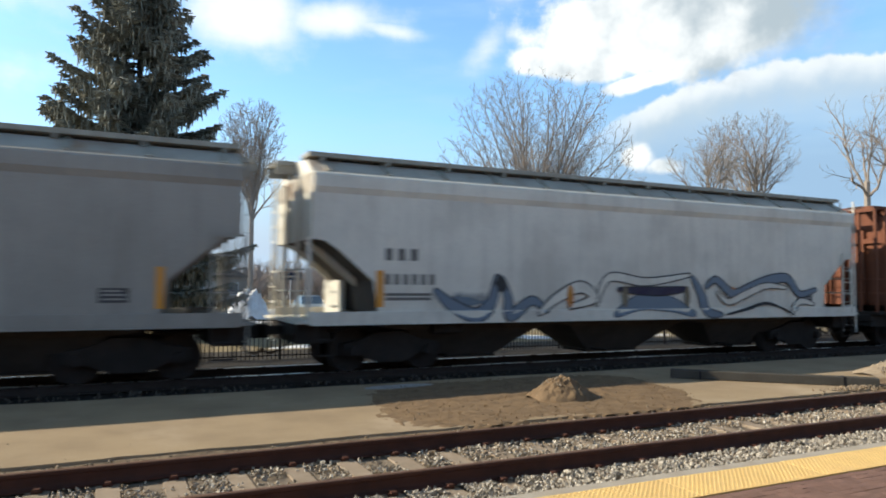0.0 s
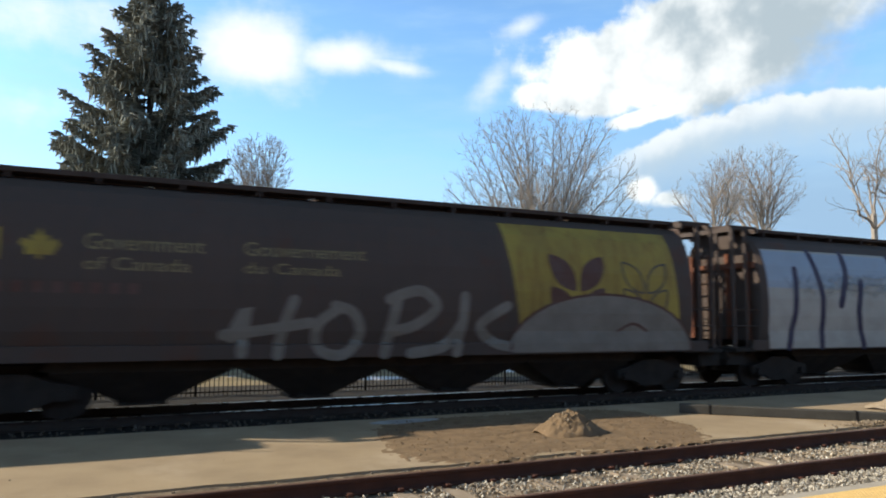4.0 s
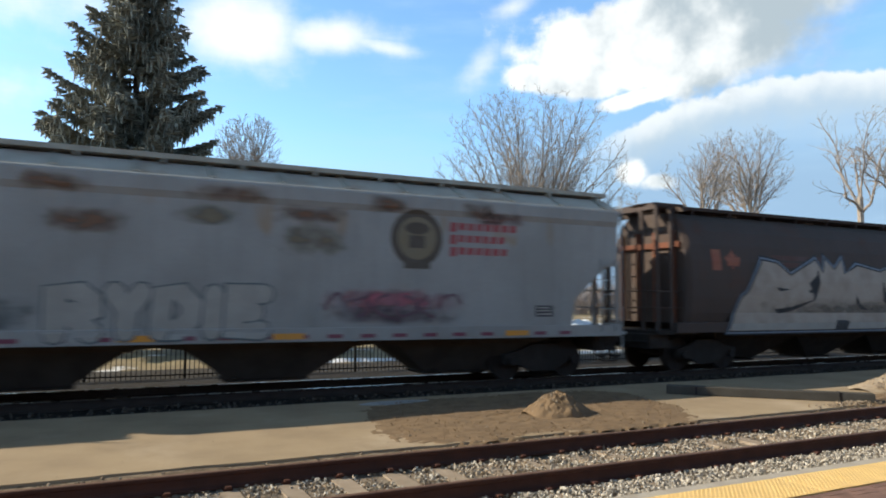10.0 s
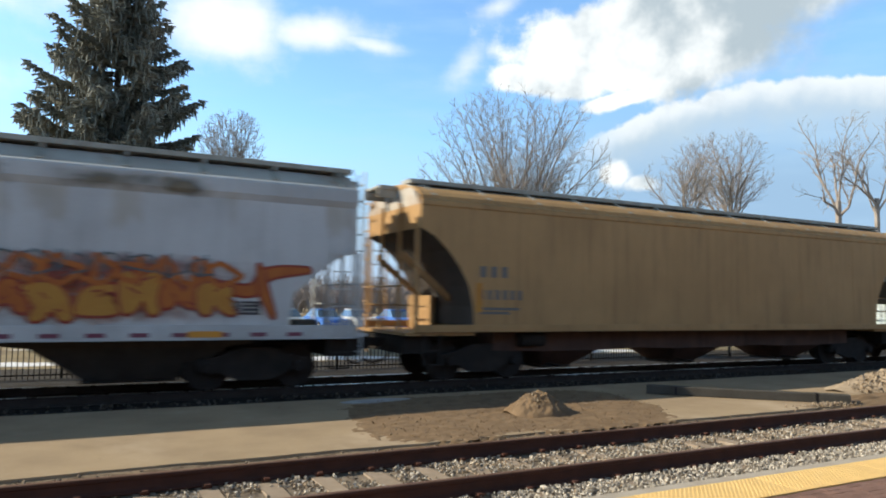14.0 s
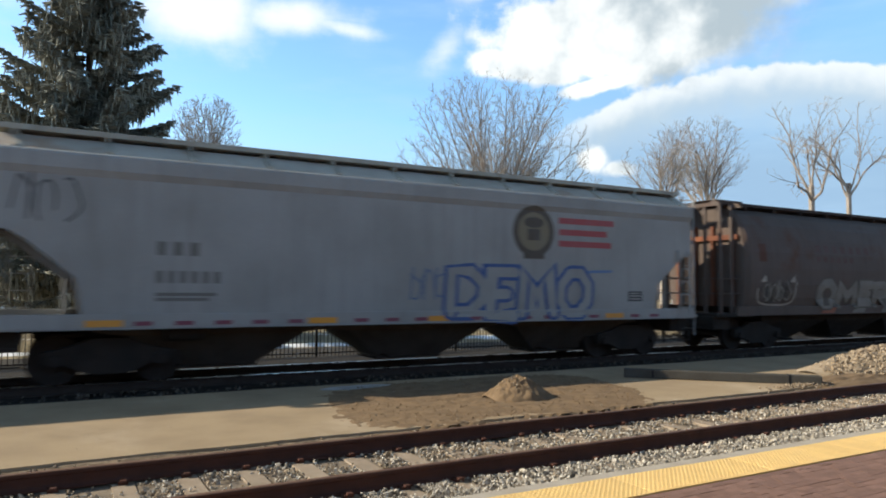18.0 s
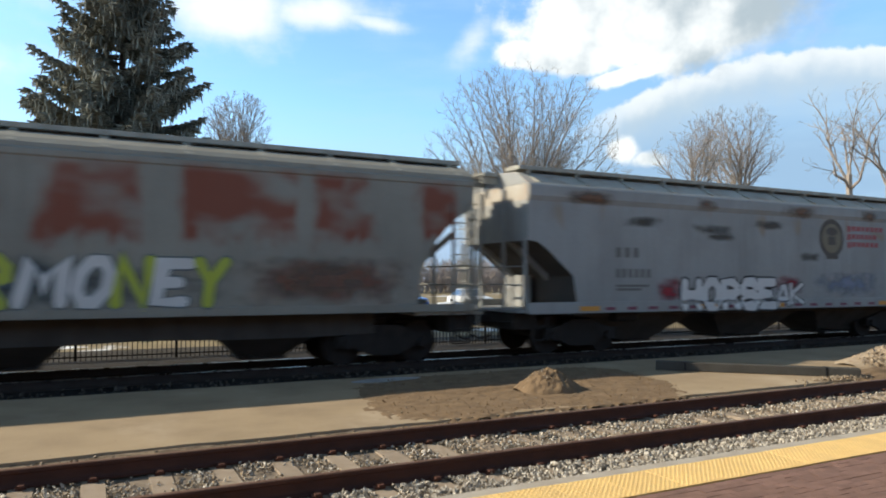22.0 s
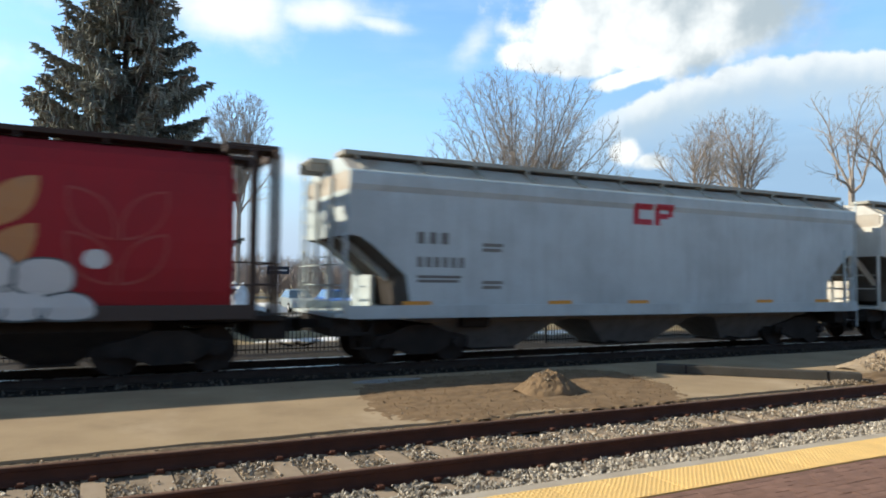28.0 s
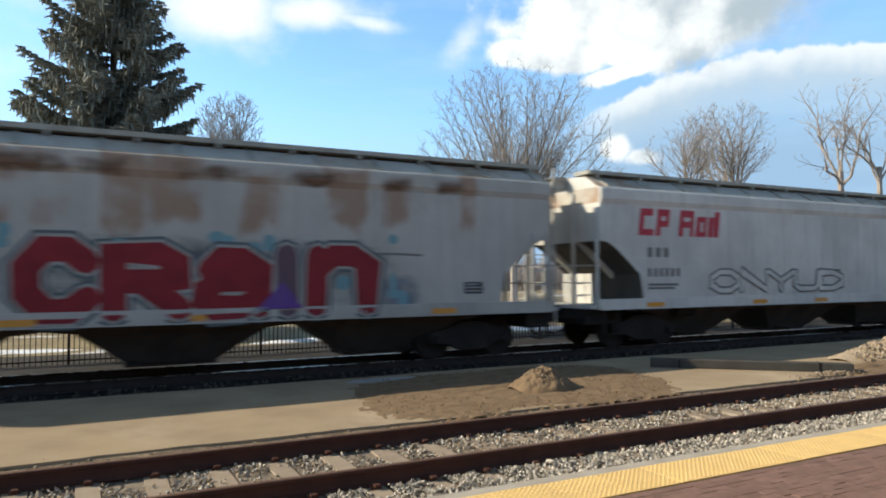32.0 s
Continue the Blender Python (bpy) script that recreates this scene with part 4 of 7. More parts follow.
def wheel_mesh():
    bm = bmesh.new()
    for s in (-1, 1):
        y = s * 0.755
        tube(bm, (0, y - 0.065, 0), (0, y + 0.065, 0), 0.455, n=28)
        tube(bm, (0, y - s * 0.065 - 0.014, 0), (0, y - s * 0.065 + 0.014, 0), 0.482, n=28)
        tube(bm, (0, y + s * 0.07, 0), (0, y + s * 0.14, 0), 0.13, n=12)
        for k in range(4):
            a = k * math.pi / 2
            tube(bm, (0.27 * math.cos(a), y + s * 0.06, 0.27 * math.sin(a)), (0.27 * math.cos(a), y + s * 0.075, 0.27 * math.sin(a)), 0.05, n=8)
    tube(bm, (0, -1.02, 0), (0, 1.02, 0), 0.075, n=10)
    return bm


SIDEFRAME = [(-1.12, 0.38), (-1.12, 0.62), (-0.70, 0.70), (-0.30, 0.86), (0.30, 0.86), (0.70, 0.70), (1.12, 0.62), (1.12, 0.38), (0.82, 0.42), (0.34, 0.20), (-0.34, 0.20), (-0.82, 0.42)]
WHEEL_ME = bpy.data.meshes.new("wheelset")
wheel_mesh().to_mesh(WHEEL_ME)
FRAME_ME = bpy.data.meshes.new("side_frame")
prism(SIDEFRAME, -0.07, 0.07).to_mesh(FRAME_ME)
SPRING_ME = bpy.data.meshes.new("spring_nest")
bm = bmesh.new()
for dx in (-0.14, 0, 0.14):
    tube(bm, (dx, 0, 0.27), (dx, 0, 0.52), 0.06, n=10)
bm.to_mesh(SPRING_ME)
CAP_ME = bpy.data.meshes.new("bearing_cap")
tube(bmesh.new(), (0, -0.09, 0), (0, 0.09, 0), 0.11, n=12).to_mesh(CAP_ME)


def add_truck(car, x):
    """A two-axle truck as a part, with its frames, springs, bolster and wheelsets."""
    truck = part("truck", boxes((x - 0.19, x + 0.19, -1.08, 1.08, 0.52, 0.82), (x - 0.35, x + 0.35, -0.4, 0.4, 0.78, 0.98), bevel=0.02), UNDER, car, "sooty two-axle truck")
    for s in (-1, 1):
        link("side_frame", FRAME_ME, UNDER, truck, at=(x, s * 1.02, 0))
        link("spring_nest", SPRING_ME, UNDER, truck, at=(x, s * 1.02, 0))
        for dx in (-0.89, 0.89):
            link("bearing_cap", CAP_ME, WHEEL, truck, at=(x + dx, s * 1.10, 0.46))
    part("brake_rigging", boxes((x - 1.22, x + 1.22, -0.13, 0.13, 0.60, 0.80), (x - 0.42, x - 0.24, -0.72, 0.72, 0.34, 0.60), (x + 0.24, x + 0.42, -0.72, 0.72, 0.34, 0.60), (x - 1.30, x - 0.42, -0.62, 0.62, 0.86, 0.93), (x + 0.42, x + 1.30, -0.62, 0.62, 0.86, 0.93), bevel=0.01), UNDER, truck)
    for dx in (-0.89, 0.89):
        link("wheelset", WHEEL_ME, WHEEL, truck, "worn steel wheels on an axle", at=(x + dx, 0, 0.456))
    return truck


def add_coupler(car, x, way):
    bm = boxes((min(x, x - way * 0.8), max(x, x - way * 0.8), -0.09, 0.09, 0.78, 0.98), bevel=0.02)
    e = x - way * 0.72
    box(bm, e - 0.14, e + 0.14, -0.16, 0.16, 0.72, 1.02, bevel=0.04)
    tube(bm, (e - way * 0.12, 0.1, 0.70), (e - way * 0.12, 0.1, 1.04), 0.06)
    part("coupler", bm, UNDER, car, "rusty cast coupler")
    part("end_sill", boxes((*sorted((x - way * 0.22, x + way * 0.5)), -1.25, 1.25, 0.66, 1.05), bevel=0.03), UNDER, car)
    lever = tube(bmesh.new(), (x - way * 0.26, -1.4, 0.86), (x - way * 0.26, 0.0, 0.80), 0.02, n=6)
    part("uncoupling_lever", lever, UNDER, car)
    h = bmesh.new()
    pts = [Vector((x - way * 0.1, -0.35, 0.72)), Vector((x - way * 0.3, -0.33, 0.48)), Vector((x - way * 0.55, -0.28, 0.40)), Vector((x - way * 0.77, -0.22, 0.5))]
    for a, b in zip(pts, pts[1:]):
        tube(h, a, b, 0.028, n=6)
    part("air_hose", h, UNDER, car)


def add_bays(car, centres, material, top=1.32, half=2.25, join=0.92, foot=1.25, low=0.24, neck=None, skirt=0.95):
    """Discharge hoppers that meet under the sill and leave low gaps between their feet."""
    neck = half - 0.02 if neck is None else neck
    for c in centres:
        bm = prism([(c - half, top), (c - half, skirt), (c - neck, join), (c - foot, 0.42), (c - foot + 0.25, low), (c + foot - 0.25, low), (c + foot, 0.42), (c + neck, join), (c + half, skirt), (c + half, top)], -1.10, 1.10)
        for v in bm.verts:
            if v.co.z < 0.5:
                v.co.y *= 0.48
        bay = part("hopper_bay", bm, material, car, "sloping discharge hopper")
        part("outlet_gate", boxes((c - foot + 0.2, c + foot - 0.2, -0.50, 0.50, low - 0.07, low + 0.002), bevel=0.01), UNDER, bay)
        tb = bmesh.new()
        tube(tb, (c - foot + 0.35, -1.2, low + 0.04), (c - foot + 0.35, -0.6, low + 0.04), 0.035, n=8)
        part("gate_shaft", tb, UNDER, bay)


def add_end_gear(car, x, way, top, post_top):
    """Platform, posts and ladders at one end; way is +1 at the left end, -1 at the right."""
    lo, hi = sorted((x - way * 0.28, x + way * 1.45))
    part("end_platform", boxes((lo, hi, -1.565, 1.565, 1.08, 1.15), bevel=0.008), UNDER, car)
    # pale plate stands for the sunlit far half of the end wall
    lo, hi = sorted((x + way * 1.16, x + way * 1.26))
    part("end_bulkhead", boxes((lo, hi, 0.15, 1.5, 1.152, 2.0), bevel=0.01), DUSTY, car, "pale bulkhead plate standing for the sunlit far half of the end wall")
    for y in (-1.52, -0.55, 0.55, 1.52):
        part("end_post", boxes((x - way * 0.045 - 0.035, x - way * 0.045 + 0.035, y - 0.035, y + 0.035, 1.14, post_top if abs(y) > 1 else top - 0.45)), DUSTY, car)
    side = way
    part("ladder", ladder(x - way * 0.14, side * 1.36, 0.55, top, 0.42), None, car, "steel end ladder")
    part("side_ladder", ladder(x + way * 0.35, side * 1.66, 1.16, post_top + 0.1, 0.42, "x"), DUSTY, car)
    bm = bmesh.new()
    for z in (1.75, 2.2):
        tube(bm, (x - way * 0.1, -1.45, z), (x - way * 0.1, 1.45, z), 0.016, n=6)
    part("grab_rail", bm, None, car)
    step = bmesh.new()
    for dx in (0.0, 0.42):
        box(step, x + way * (0.12 + dx) - 0.02, x + way * (0.12 + dx) + 0.02, -1.62, -1.58, 0.42, 1.12)
    box(step, *sorted((x + way * 0.12, x + way * 0.54)), -1.63, -1.57, 0.42, 0.45)
    box(step, *sorted((x + way * 0.12, x + way * 0.54)), -1.63, -1.57, 0.74, 0.77)
    part("step", step, UNDER, car)


def add_walkway(car, length, y0, y1, z, overhang, material):
    bm = boxes((-overhang, length + overhang, y0, y1, z - 0.10, z), bevel=0.008)
    part("running_board", bm, material, car, "galvanised roof walkway")
    k = int(length / 1.45)
    for i in range(k + 1):
        x = 0.3 + (length - 0.6) * i / k
        yield x


def add_hatches(car, length, z, half, n, material):
    seg = (length - 1.6) / n
    for i in range(n):
        x0 = 0.8 + seg * i
        bm = boxes((x0 + 0.05, x0 + seg - 0.05, -half, half, z, z + 0.12), bevel=0.03)
        hatch = part("roof_hatch", bm, material, car)
        part("hatch_latch", boxes((x0 + seg * 0.5 - 0.04, x0 + seg * 0.5 + 0.04, -half - 0.06, half + 0.06, z + 0.12, z + 0.15)), material, hatch)


def add_roof_ribs(car, length, foot, head, material):
    """Short ribs that carry the walkways, across both slopes of the roof."""
    k = int(length / 1.42)
    for s in (-1, 1):
        for i in range(k + 1):
            x = 0.35 + (length - 0.7) * i / k
            verts = []
            for y, z in (foot, head):
                for dx in (-0.05, 0.05):
                    for dz in (0.0, 0.055):
                        verts.append((x + dx, s * y, z + dz))
            raw("roof_rib", verts, [(0, 1, 3, 2), (4, 6, 7, 5), (0, 4, 5, 1), (2, 3, 7, 6), (1, 5, 7, 3), (0, 2, 6, 4)], material, car)


def section_at(section, z):
    """Half width of a side at the height z."""
    for (y0, z0), (y1, z1) in zip(section, section[1:]):
        if z0 <= z <= z1:
            return y0 + (y1 - y0) * (z - z0) / max(1e-6, z1 - z0)
    return section[0][0] if z < section[0][1] else section[-1][0]


SECT = {
    "flat": [(1.60, 1.30), (1.60, 3.79)],
    "arched": [(1.60, 1.30), (1.60, 4.02)],
    "barrel": [(1.46, 1.34), (1.54, 1.62), (1.59, 2.05), (1.60, 2.55), (1.57, 3.05), (1.49, 3.50), (1.36, 3.90), (1.16, 4.20), (0.90, 4.38), (0.5, 4.47), (0.0, 4.50)],
}
PAINTED = ("body", "side_sill", "ladder", "grab_rail", "end_rib", "canopy_post", "end_canopy", "top_chord", "side_post", "sill_flange", "side_seam")
PAINTED_FLAT = PAINTED + ("end_platform", "end_post", "side_ladder", "end_bulkhead", "end_gable", "end_brace")


def flat_car(length, arched=False):
    """Covered hopper with flat sides; the arched kind has a rounder roof and end openings."""
    car = new("hopper_car")
    if arched:
        cut = [(0.0, 4.05), (0.0, 3.50), (0.36, 3.32), (0.70, 3.02), (1.00, 2.66), (1.25, 2.22), (1.37, 1.75), (1.40, 1.30)]
        roof = [(1.60, 4.00), (1.63, 4.03), (1.63, 4.13), (1.57, 4.17), (1.57, 4.25), (1.42, 4.36), (1.10, 4.50), (0.70, 4.60), (0.0, 4.66)]
        walk_z, inner, outer = 4.70, 0.48, 0.98
    else:
        cut = [(0.0, 3.82), (0.0, 2.83), (0.25, 2.80), (0.55, 2.62), (1.33, 1.97), (1.44, 1.30)]
        roof = [(1.60, 3.79), (1.665, 3.92), (1.665, 4.16), (1.64, 4.20), (1.58, 4.235), (1.05, 4.55), (0.0, 4.62)]
        walk_z, inner, outer = 4.71, 0.55, 1.20
    body = part("body", prism(turned(cut, length)[::-1], -1.60, 1.60), GREY, car)
    # slope and low end faces take a dark colour for the shade there
    body.data.materials.append(SLOPE_SHADE)
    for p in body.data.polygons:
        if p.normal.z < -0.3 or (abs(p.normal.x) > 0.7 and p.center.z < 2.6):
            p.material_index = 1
    eave = 7 if arched else 5
    for s in (-1, 1):
        chord = [(s * y, z) for y, z in roof[:eave]] + [(s * (y - 0.08), z - 0.01) for y, z in roof[eave - 1::-1]]
        bm = bmesh.new()
        rings = [[bm.verts.new((x, y, z)) for y, z in chord] for x in (0.0, length)]
        for k in range(len(chord)):
            bm.faces.new((rings[0][k], rings[0][k - 1], rings[1][k - 1], rings[1][k]))
        bm.faces.new(rings[0])
        bm.faces.new(rings[1][::-1])
        bmesh.ops.recalc_face_normals(bm, faces=bm.faces)
        part("top_chord", bm, None, car, "painted eave band under the roof edge")
    top = [(roof[0][0] - 0.05, roof[0][1])] + [(y - 0.03, z) for y, z in roof[eave - 1:eave]] + roof[eave:]
    part("roof", loft(top, [(0.004, 1, 0), (length - 0.004, 1, 0)]), ROOFDUST, car, "dusty rust-tinged roof sheet")
    gable = [(y - 0.02, z - 0.01) for y, z in top[1:]]
    for x in (-0.004, length - 0.008):
        part("end_gable", loft(gable, [(x, 1, 0), (x + 0.012, 1, 0)]), None, car)
    for s in (-1, 1):
        lo, hi = sorted((s * 1.575, s * 1.645))
        part("side_sill", boxes((-0.05, length + 0.05, lo, hi, 1.19 if arched else 1.075, 1.33), bevel=0.012), None, car)
        lo, hi = sorted((s * 1.50, s * 1.665))
        part("sill_flange", boxes((0.0, length, lo, hi, 1.165 if arched else 1.05, 1.19 if arched else 1.075)), None, car)
        a, b = sorted((s * inner, s * outer))
        for x in add_walkway(car, length, a, b, walk_z, 0.0, ROOFSTEEL):
            part("board_bracket", boxes((x - 0.03, x + 0.03, a - 0.02, b + 0.02, walk_z - 0.19, walk_z - 0.02)), ROOFSTEEL, car)
    for x, way in ((0.0, 1), (length, -1)):
        lo, hi = sorted((x - way * 0.48, x - way * 0.03))
        part("end_walkway", boxes(*[(lo + 0.09 * k, lo + 0.09 * k + 0.05, -0.30, 0.62, walk_z - 0.15, walk_z - 0.11) for k in range(5)], (lo, hi, -0.30, -0.26, walk_z - 0.2, walk_z - 0.1), (lo, hi, 0.58, 0.62, walk_z - 0.2, walk_z - 0.1)), ROOFSTEEL, car)
        for y in (-0.25, 0.52):
            part("walkway_bracket", boxes((min(x, x - way * 0.5), max(x, x - way * 0.5), y, y + 0.05, walk_z - 0.38, walk_z - 0.2)), ROOFSTEEL, car)
        add_end_gear(car, x, way, walk_z - 0.1, 3.5 if arched else 2.86)
        add_coupler(car, x, way)
        # added diagonal strips stand for the sunlit edge of the slope sheet
        strip_outline = [(0.04, 3.02), (0.04, 2.86), (1.28, 1.86), (1.28, 2.02)]
        for y in (-0.62, 0.95):
            part("end_brace", prism([(x + way * u, z) for u, z in strip_outline], y, y + 0.12), None, car)
        if way > 0:
            continue
        part("brake_box", boxes((min(x + way * 0.25, x + way * 0.75), max(x + way * 0.25, x + way * 0.75), 0.3, 0.8, 1.14, 1.38), bevel=0.04), DUSTY, car)
    for k in range(1, 7):
        x = length * k / 7
        if x > 1.6 and x < length - 1.6:
            part("side_seam", boxes((x - 0.012, x + 0.012, -1.604, -1.598, 1.335, 3.785)), None, car)
    add_hatches(car, length, 4.60, 0.46, 6, ROOFSTEEL)
    add_roof_ribs(car, length, (1.56, 4.22) if arched else (1.56, 4.22), (1.0, 4.52) if arched else (1.0, 4.56), ROOFSTEEL)
    c = length / 2
    step = 4.6 if arched else 4.5
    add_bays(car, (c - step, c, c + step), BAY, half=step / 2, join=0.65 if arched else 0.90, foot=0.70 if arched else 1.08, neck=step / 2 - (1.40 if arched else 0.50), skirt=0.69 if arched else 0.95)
    add_truck(car, 1.95)
    add_truck(car, length - 1.95)
    part("centre_sill", boxes((-0.1, length + 0.1, -0.22, 0.22, 0.92, 1.12)), UNDER, car)
    bm = bmesh.new()
    tube(bm, (2.9, -1.2, 0.95), (3.6, -1.2, 0.95), 0.17, n=14)
    part("air_tank", bm, UNDER, car)
    return car


def barrel_car(length):
    """Cylindrical covered hopper with open end frames under a roof walkway."""
    car = new("cylindrical_hopper_car")
    x0, x1 = 1.05, length - 1.05
    body = loft(SECT["barrel"], [(x0 - 0.12, 0.93, 0.0), (x0, 1, 0), (x1, 1, 0), (x1 + 0.12, 0.93, 0.0)])
    part("body", body, None, car)
    for s in (-1, 1):
        lo, hi = sorted((s * 1.44, s * 1.56))
        part("side_sill", boxes((0.5, length - 0.5, lo, hi, 1.08, 1.36), bevel=0.012), None, car)
    for a, b in ((-0.92, -0.42), (0.42, 0.92)):
        for x in add_walkway(car, length, a, b, 4.62, 0.0, ROOFDARK):
            part("board_bracket", boxes((x - 0.03, x + 0.03, a - 0.02, b + 0.02, 4.40, 4.60)), ROOFDARK, car)
    add_hatches(car, length, 4.48, 0.36, 5, ROOFDARK)
    for x, way in ((0.0, 1), (length, -1)):
        lo, hi = sorted((x, x + way * 1.1))
        bm = boxes((lo, lo + 0.07, -1.3, 1.3, 4.42, 4.60), (hi - 0.07, hi, -1.3, 1.3, 4.42, 4.60))
        for y in (-1.25, -0.95, -0.4, 0.4, 0.95, 1.25):
            box(bm, lo, hi, y - 0.05, y + 0.05, 4.54, 4.60)
        part("end_canopy", bm, None, car, "open steel roof frame over the end")
        for dx, y in ((0.05, -1.30), (0.05, -0.75), (0.05, 0.75), (0.05, 1.30), (0.55, -1.30), (0.55, 1.30)):
            px = x + way * dx
            part("canopy_post", boxes((px - 0.04, px + 0.04, y - 0.04, y + 0.04, 1.14, 4.5)), None, car)
        part("ladder", ladder(x - way * 0.02, way * 1.02, 0.55, 4.45, 0.40), None, car, "steel end ladder")
        lo, hi = sorted((x - way * 0.1, x + way * 1.3))
        part("end_platform", boxes((lo, hi, -1.5, 1.5, 1.04, 1.14), bevel=0.01), UNDER, car)
        for y in (-1.05, -0.35, 0.35, 1.05):
            rx = x + way * 0.9
            part("end_rib", boxes((rx - 0.07, rx + 0.05, y - 0.05, y + 0.05, 1.34, 3.9), bevel=0.01), None, car)
        part("end_rib", boxes((x + way * 0.88 - 0.06, x + way * 0.88 + 0.06, -1.3, 1.3, 3.42, 3.58), bevel=0.01), None, car)
        bm = bmesh.new()
        for z in (1.75, 2.2):
            tube(bm, (x, -1.34, z), (x, 1.34, z), 0.016, n=6)
            tube(bm, (x, -1.34, z), (x + way * 1.0, -1.34, z), 0.016, n=6)
        part("grab_rail", bm, None, car)
        add_coupler(car, x, way)
    add_bays(car, [length / 2 + d * 3.37 for d in (-1.5, -0.5, 0.5, 1.5)], UNDER, top=1.36, half=1.683, join=0.86, foot=0.66, neck=1.60, skirt=0.92)
    add_truck(car, 2.05)
    add_truck(car, length - 2.05)
    part("centre_sill", boxes((-0.1, length + 0.1, -0.22, 0.22, 0.92, 1.12)), UNDER, car)
    return car


ROOFDUST = mat("rust_tinged_roof_sheet", (0.50, 0.47, 0.41), (0.36, 0.32, 0.27), rough=0.8, scale=0.9, amount=0.7, fine=20, bump=0.1, patches=(0.36, 0.24, 0.16), patch_scale=0.7, patch_at=(0.50, 0.72))
ROOFSTEEL = mat("galvanised_walkway_steel", (0.40, 0.385, 0.33), (0.22, 0.20, 0.165), rough=0.75, metal=0.1, scale=3, bump=0.1)
DUSTY = mat("dusty_end_sheet", (0.17, 0.155, 0.13), (0.09, 0.08, 0.07), rough=0.85, scale=1.5, bump=0.2)
# dark tone that paints the shade under the end slope
SLOPE_SHADE = mat("brake_dust_on_slope_sheet", (0.085, 0.072, 0.062), (0.045, 0.04, 0.035), rough=0.85, scale=1.5, bump=0.2)
ROOFDARK = mat("sooty_roof_steel", (0.06, 0.042, 0.035), rough=0.8, scale=3, bump=0.2)
BAY_RUST = mat("rusty_hopper_steel", (0.105, 0.058, 0.042), (0.05, 0.032, 0.026), rough=0.8, scale=1.5, bump=0.2, streaks=((0.05, 0.03, 0.024), 0.6))
BAY_PALE = mat("dusty_pale_hopper_steel", (0.20, 0.20, 0.195), (0.12, 0.12, 0.115), rough=0.8, scale=1.5, bump=0.2, streaks=((0.09, 0.085, 0.08), 0.5))
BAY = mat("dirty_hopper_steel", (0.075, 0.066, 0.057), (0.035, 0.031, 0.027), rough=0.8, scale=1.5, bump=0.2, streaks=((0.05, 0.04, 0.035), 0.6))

# kind, left end along the train, length, paint, label
CARS = [
    ("flat", -14.74, 17.05, GREY_MID, "weathered grey covered hopper car"),
    ("flat", 3.75, 17.15, GREY, "grey covered hopper car with blue and white graffiti"),
    ("barrel", 22.44, 18.25, BROWN, "brown cylindrical hopper car with a cream wheat emblem panel"),
    ("flat", 42.23, 17.06, WHITE, "light grey covered hopper car with red lettering and purple graffiti"),
    ("barrel", 60.83, 18.7, BROWN_DARK, "dark brown cylindrical hopper car with white graffiti"),
    ("barrel", 80.2, 18.6, BROWN_DARK, "brown cylindrical hopper car covered with huge silver graffiti"),
    ("flat", 100.29, 17.11, GREY_MID, "dull grey covered hopper car with faint graffiti"),
    ("flat", 118.95, 17.03, GREY_DARK, "dull grey covered hopper car with a round emblem and scrawled letters"),
    ("flat", 137.49, 16.95, WHITE_RUST, "rust-stained white covered hopper car with red lettering"),
    ("flat", 156.01, 17.05, GREY_STAIN, "bluish grey covered hopper car with white and pink graffiti"),
    ("barrel", 174.65, 18.22, BROWN_DARK, "dark brown cylindrical hopper car with silver graffiti and a yellow panel"),
    ("arched", 194.41, 18.3, TAN, "tan-grey covered hopper car with pale blue graffiti"),
    ("flat", 214.27, 17.4, WHITE_STAIN, "white covered hopper car with red lettering and orange graffiti"),
    ("arched", 233.21, 18.2, YELLOW, "yellow covered hopper car with dark lettering"),
    ("flat", 252.75, 17.39, WHITE_NEW, "white covered hopper car"),
    ("barrel", 271.68, 17.87, BROWN_DARK, "sooty brown cylindrical hopper car with outlined graffiti"),
    ("flat", 291.09, 16.96, GREY_BLUE, "bluish grey covered hopper car with blue graffiti"),
    ("barrel", 309.59, 18.03, BROWN_SOOT, "sooty brown cylindrical hopper car with grey graffiti"),
    ("flat", 329.16, 16.96, TAN, "tan-grey covered hopper car with scrawled white graffiti"),
    ("arched", 347.65, 18.32, GREY_RUST, "grey covered hopper car with rust patches and white and yellow graffiti"),
    ("flat", 367.41, 16.95, GREY_STAIN, "bluish grey covered hopper car with block graffiti and a round emblem"),
    ("arched", 385.92, 18.25, YELLOW_RUST, "rusty yellow covered hopper car with pale graffiti and blue lettering"),
    ("flat", 405.82, 17.2, WHITE_NEW, "clean white covered hopper car"),
    ("barrel", 424.55, 17.75, BROWN_DARK, "brown cylindrical hopper car with a yellow wheat emblem panel"),
    ("barrel", 443.35, 18.05, RED, "red cylindrical hopper car with white lettering and graffiti"),
    ("flat", 462.94, 16.89, WHITE_NEW, "pale blue-white covered hopper car with small red lettering"),
    ("flat", 481.33, 17.06, WHITE, "light grey covered hopper car with red lettering"),
    ("flat", 499.96, 17.41, WHITE, "light grey covered hopper car with red lettering and purple graffiti"),
    ("flat", 518.92, 17.12, WHITE_TAN, "rust-streaked white covered hopper car with red graffiti"),
    ("flat", 537.58, 17.1, WHITE, "white covered hopper car with red lettering and outlined graffiti"),
]


